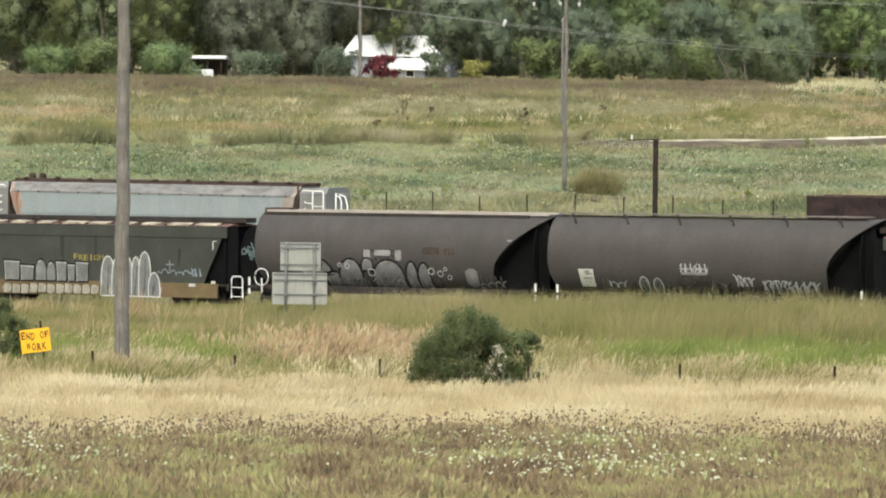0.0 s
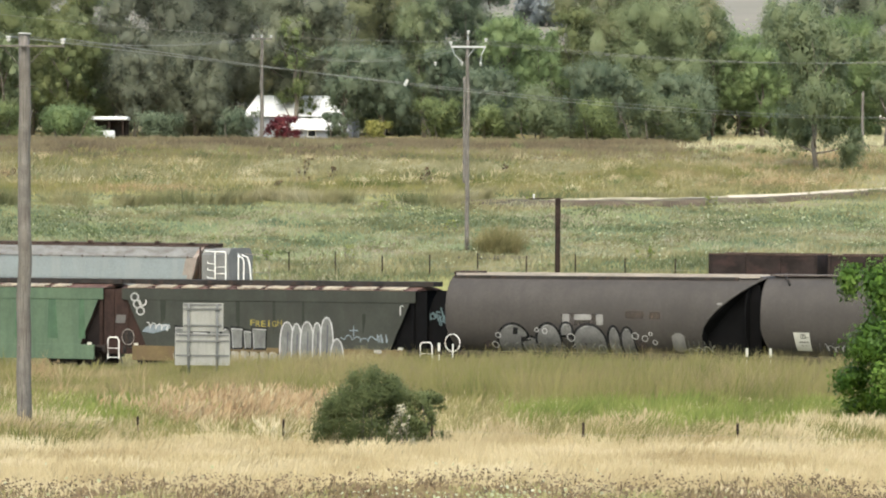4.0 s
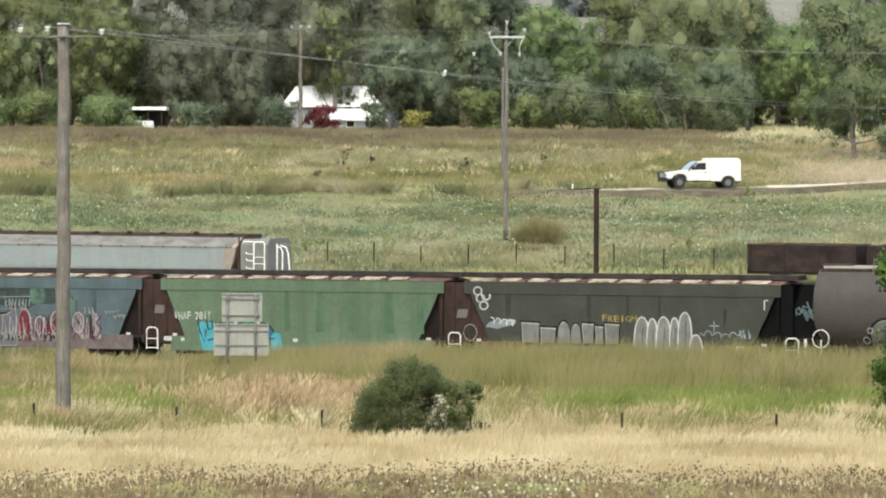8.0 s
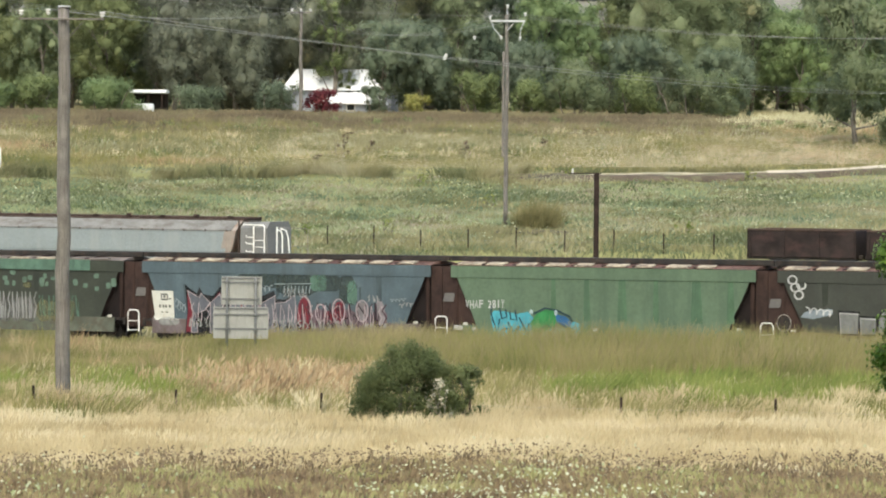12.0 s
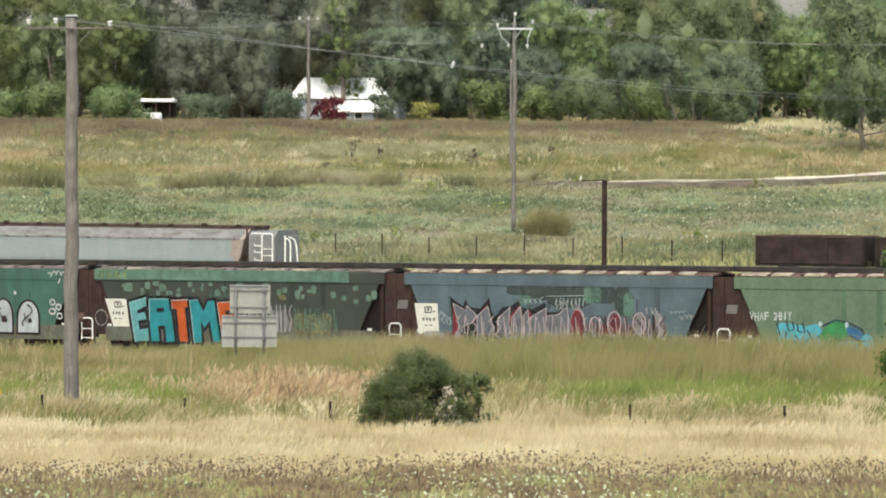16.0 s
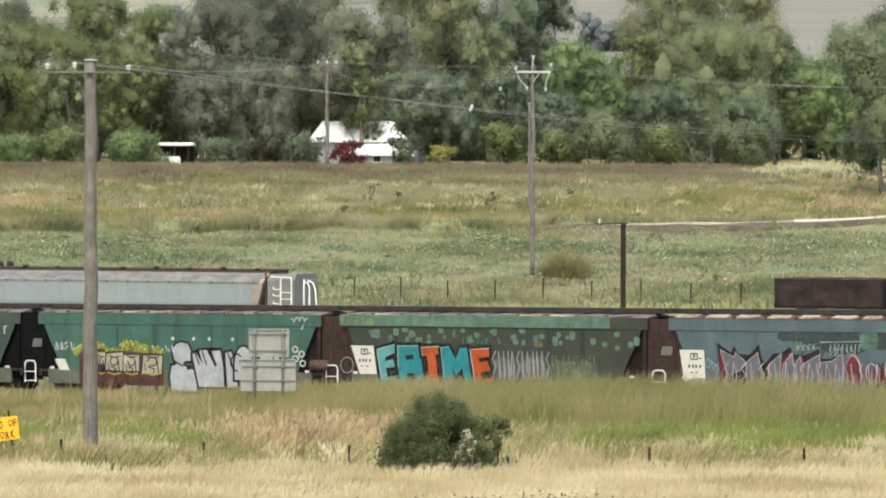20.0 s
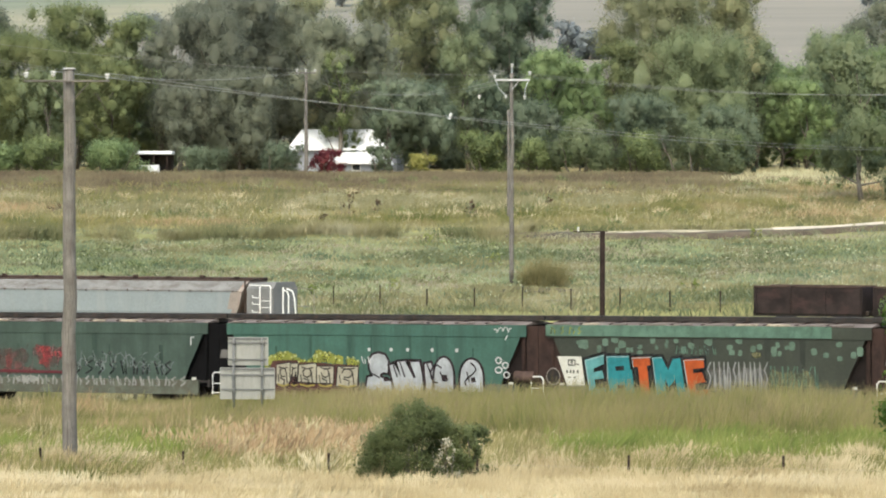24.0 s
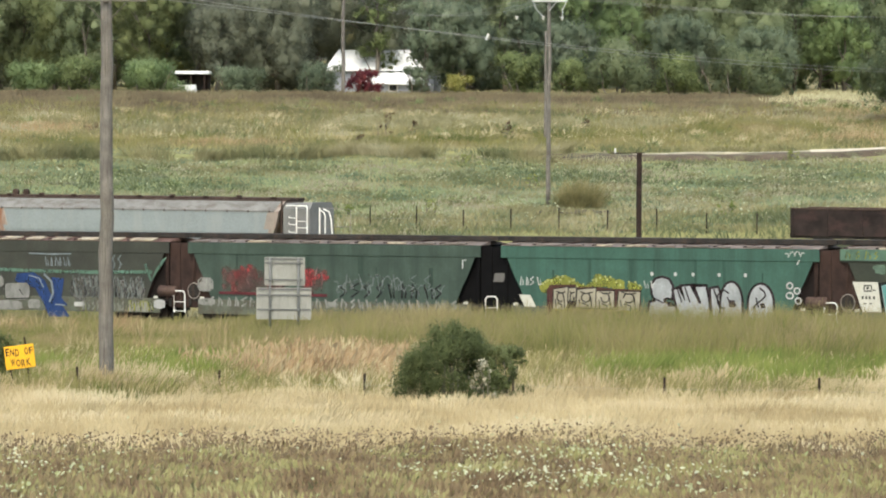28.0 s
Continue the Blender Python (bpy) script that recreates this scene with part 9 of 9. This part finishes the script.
ute = thing("utility_vehicle", "white single-cab utility with a tall white canopy and black bull bar", "utility vehicle")
# nose towards -x; the side seen is at -y
part("chassis", boxes((-2.2, 2.5, -0.6, 0.6, 0.42, 0.62)), M_BLACK, ute)
part("lower_body", prism([(-2.45, 0.62), (-2.45, 0.98), (-1.15, 1.16), (-0.85, 1.2), (0.55, 1.2), (0.55, 0.48), (-1.02, 0.48), (-1.08, 0.75), (-1.3, 0.92), (-1.6, 0.95), (-1.92, 0.85), (-2.08, 0.6)], -0.88, 0.88), M_WHITE, ute)
part("cab", prism([(-1.05, 1.15), (-0.34, 1.76), (0.55, 1.82), (0.55, 1.15)], -0.78, 0.78), M_WHITE, ute)
part("windscreen", prism([(-1.05, 1.2), (-0.40, 1.755), (-0.36, 1.755), (-0.99, 1.18)], -0.7, 0.7, 0), M_SCREEN, ute)
for y in (-0.795, 0.785):
    part("side_window", prism([(-0.72, 1.22), (-0.27, 1.66), (0.25, 1.69), (0.28, 1.22)], y, y + 0.012, 0), M_GLASS, ute)
    part("door_handle", boxes((0.1, 0.28, y * 1.12 - 0.02, y * 1.12 + 0.02, 1.02, 1.07)), M_BLACK, ute)
part("canopy", prism([(0.52, 0.6), (0.45, 1.92), (0.55, 2.0), (2.35, 2.02), (2.55, 1.97), (2.66, 1.78), (2.66, 0.48), (2.24, 0.46), (2.18, 0.66), (1.98, 0.8), (1.6, 0.8), (1.4, 0.68), (1.32, 0.46), (0.6, 0.46)], -0.9, 0.9, 0.03), M_WHITE, ute, "white fibreglass canopy box")
part("front_bumper", boxes((-2.6, -2.25, -0.85, 0.85, 0.42, 0.72), bevel=0.06), M_BLACK, ute, "black front bumper")
for y in (-0.55, 0.0, 0.55):
    part("bull_bar", tube([(-2.62, y, 0.6), (-2.66, y, 1.06), (-2.56, y, 1.1)], 0.04, 6), M_BLACK, ute, "black bull bar tube")
part("bull_bar", tube([(-2.5, -0.8, 0.8), (-2.62, -0.7, 1.05), (-2.62, 0.7, 1.05), (-2.5, 0.8, 0.8)], 0.045, 6), M_BLACK, ute, "black bull bar tube")
for y in (-0.72, 0.6):
    part("headlamp", boxes((-2.475, -2.4, y, y + 0.14, 0.78, 0.93), bevel=0.02), M_LAMP, ute, "clear headlamp")
for y in (-0.92, 0.86):
    part("mirror", boxes((-0.72, -0.6, y - 0.1, y + 0.12, 1.25, 1.42), bevel=0.02), M_BLACK, ute, "black door mirror")
    for x in (-1.55, 1.78):
        bm = bmesh.new()
        tube([(x + 0.45 * math.cos(math.pi * k / 10), y + 0.03, 0.40 + 0.42 * math.sin(math.pi * k / 10)) for k in range(11)], 0.03, 6, bm=bm)
        part("wheel_arch", bm, M_BLACK, ute, "black wheel arch flare")
part("snorkel", tube([(-0.95, -0.86, 1.1), (-0.85, -0.84, 1.3), (-0.36, -0.82, 1.7)], 0.045, 6), M_BLACK, ute, "black snorkel")
part("rear_bumper", boxes((2.55, 2.72, -0.8, 0.8, 0.48, 0.62), bevel=0.02), M_STEEL, ute)
for y in (-0.85, 0.72):
    part("tail_lamp", boxes((2.655, 2.68, y, y + 0.13, 0.8, 1.05)), paint("lamp_red", (0.35, 0.02, 0.02)), ute, "red tail lamp")
UTE_WHEELS = []
for x in (-1.55, 1.78):
    for y in (-0.78, 0.78):
        bm = bmesh.new()
        disc(bm, (0, 0, 0), (0, 1, 0), 0.38, 0.24, 24)
        for k in range(24):
            a = 2 * math.pi * k / 24
            box(bm, 0.375 * math.cos(a) - 0.02, 0.375 * math.cos(a) + 0.02, -0.12, 0.12, 0.375 * math.sin(a) - 0.02, 0.375 * math.sin(a) + 0.02)
        w = part("wheel", bm, M_TYRE, ute, "black tyre with grey steel rim")
        w.location = (x, y, 0.38)
        s = -1 if y < 0 else 1
        bm = bmesh.new()
        disc(bm, (0, s * 0.12, 0), (0, 1, 0), 0.21, 0.03, 16)
        for k in range(5):
            a = 2 * math.pi * k / 5
            disc(bm, (0.12 * math.cos(a), s * 0.14, 0.12 * math.sin(a)), (0, 1, 0), 0.045, 0.03, 8)
        part("rim", bm, M_SIGNRIB, w, "dull grey steel rim")
        UTE_WHEELS.append((w, x, y))

# dust thrown up on the road: drifting puffs of fine flecks
DUST = []
drng = np.random.default_rng(77)


def dust_puff(k, sx_, sz_, n):
    p = drng.normal(size=(n, 3)) * (sx_, 0.9, sz_)
    p[:, 2] = np.abs(p[:, 2])
    d = drng.normal(size=(n, 3, 3)) * 0.018
    ob = raw_mesh("dust_puff", (p[:, None, :] + d).reshape(-1, 3), np.arange(3 * n).reshape(n, 3), M_DUST)
    tagged(ob, "thin puff of pale road dust behind the vehicle", "dust", "dust puffs", "stuff")
    DUST.append((ob, k))


for k in range(9):
    dust_puff(k, 2.8, 0.85 + 0.2 * (k % 3), 10000 if k < 4 else 4500)


# ---------------------------------------------------------------- what moves
# metres travelled by the train, second by second
TRAVEL = [-56.85, -53.53, -50.17, -46.8, -43.3, -39.83, -36.15, -32.48, -28.93, -25.41, -21.89, -18.45, -15.14, -12.09, -9.08, -6.01, -2.97, 0.0, 2.84, 5.52, 8.08, 10.68, 13.27, 15.9, 18.52, 21.2, 23.99, 26.83, 29.71]


def travelled(t):
    i = min(max(int(t), 0), 27)
    p = [TRAVEL[min(max(k, 0), 28)] for k in (i - 1, i, i + 1, i + 2)]
    if i == 0:
        p[0] = 2 * p[1] - p[2]
    if i == 27:
        p[3] = 2 * p[2] - p[1]
    u = t - i
    return 0.5 * (2 * p[1] + (p[2] - p[0]) * u + (2 * p[0] - 5 * p[1] + 4 * p[2] - p[3]) * u * u + (3 * p[1] - p[0] - 3 * p[2] + p[3]) * u ** 3)


UTE_X = [(0.0, 108.0), (6.5, 34.6), (7.0, 28.8), (7.5, 23.1), (8.0, 17.3), (8.5, 11.5), (9.0, 5.7), (9.5, -0.1), (10.0, -6.15), (10.5, -12.05), (11.0, -18.5), (12.0, -31.3), (28.0, -239.3)]


def motions():
    turn = pose(0, 0, 0, 0, 0, -THETA) @ Matrix.Rotation(-math.atan(GRADE), 4, "Y")
    def on_track(s):
        return Matrix.Translation(along(s, 0, grade_z(s))) @ turn
    for root, s in WAGONS:
        walk(root, [(t, on_track(s + TRAVEL[t] + 0.22)) for t in range(29)])
    times = [k * 0.2 for k in range(141)]
    for w in WHEELS:
        base = w.location.copy()
        walk(w, [(t, Matrix.Translation(base) @ Matrix.Rotation(travelled(t) / 0.46, 4, "Y")) for t in times])
    xs, ts = [x for t, x in UTE_X], [t for t, x in UTE_X]
    def ute_pose(t):
        x = float(np.interp(t, ts, xs))
        y = road_y(x)
        return Matrix.Translation((x, y, gz(x, y) + float(np.interp(x, [-16, 0, 12, 26], [0.04, 0.12, 0.3, 0.02])))) @ pose(0, 0, 0, 0, 0, float(np.interp(x, [-8, 4], [19, 12])))
    walk(ute, [(t, ute_pose(t)) for t in ts])
    spin = [0.0] + [6.0 + k / 30 for k in range(181)] + [28.0]
    for w, x, y in UTE_WHEELS:
        walk(w, [(t, Matrix.Translation((x, y, 0.38)) @ Matrix.Rotation((float(np.interp(min(max(t, 6.0), 12.0), ts, xs)) - 34.6) / 0.38, 4, "Y")) for t in spin])
    # dust trails the vehicle, then slows, lifts and drifts
    for ob, k in DUST:
        stop = 30.0 - 5.2 * k
        t0 = float(np.interp(-stop, [-x for x in xs], ts)) + 0.7
        def at(x, lift):
            y = road_y(x) + 0.4
            return pose(x, y, gz(x, y) + lift)
        start = 70.0 + 4.0 * k
        rows = [(0.0, at(start + 40, 0.1)), (t0 - 0.9, at(stop + 14.0, 0.1)), (t0, at(stop + 2.0, 0.15)), (t0 + 1.5, at(stop - 0.5, 0.5)), (t0 + 4.0, at(stop - 2.5, 0.6)), (t0 + 8.0, at(stop - 4.5, -2.4)), (28.0, at(stop - 4.6, -3.0))]
        walk(ob, rows)


motions()
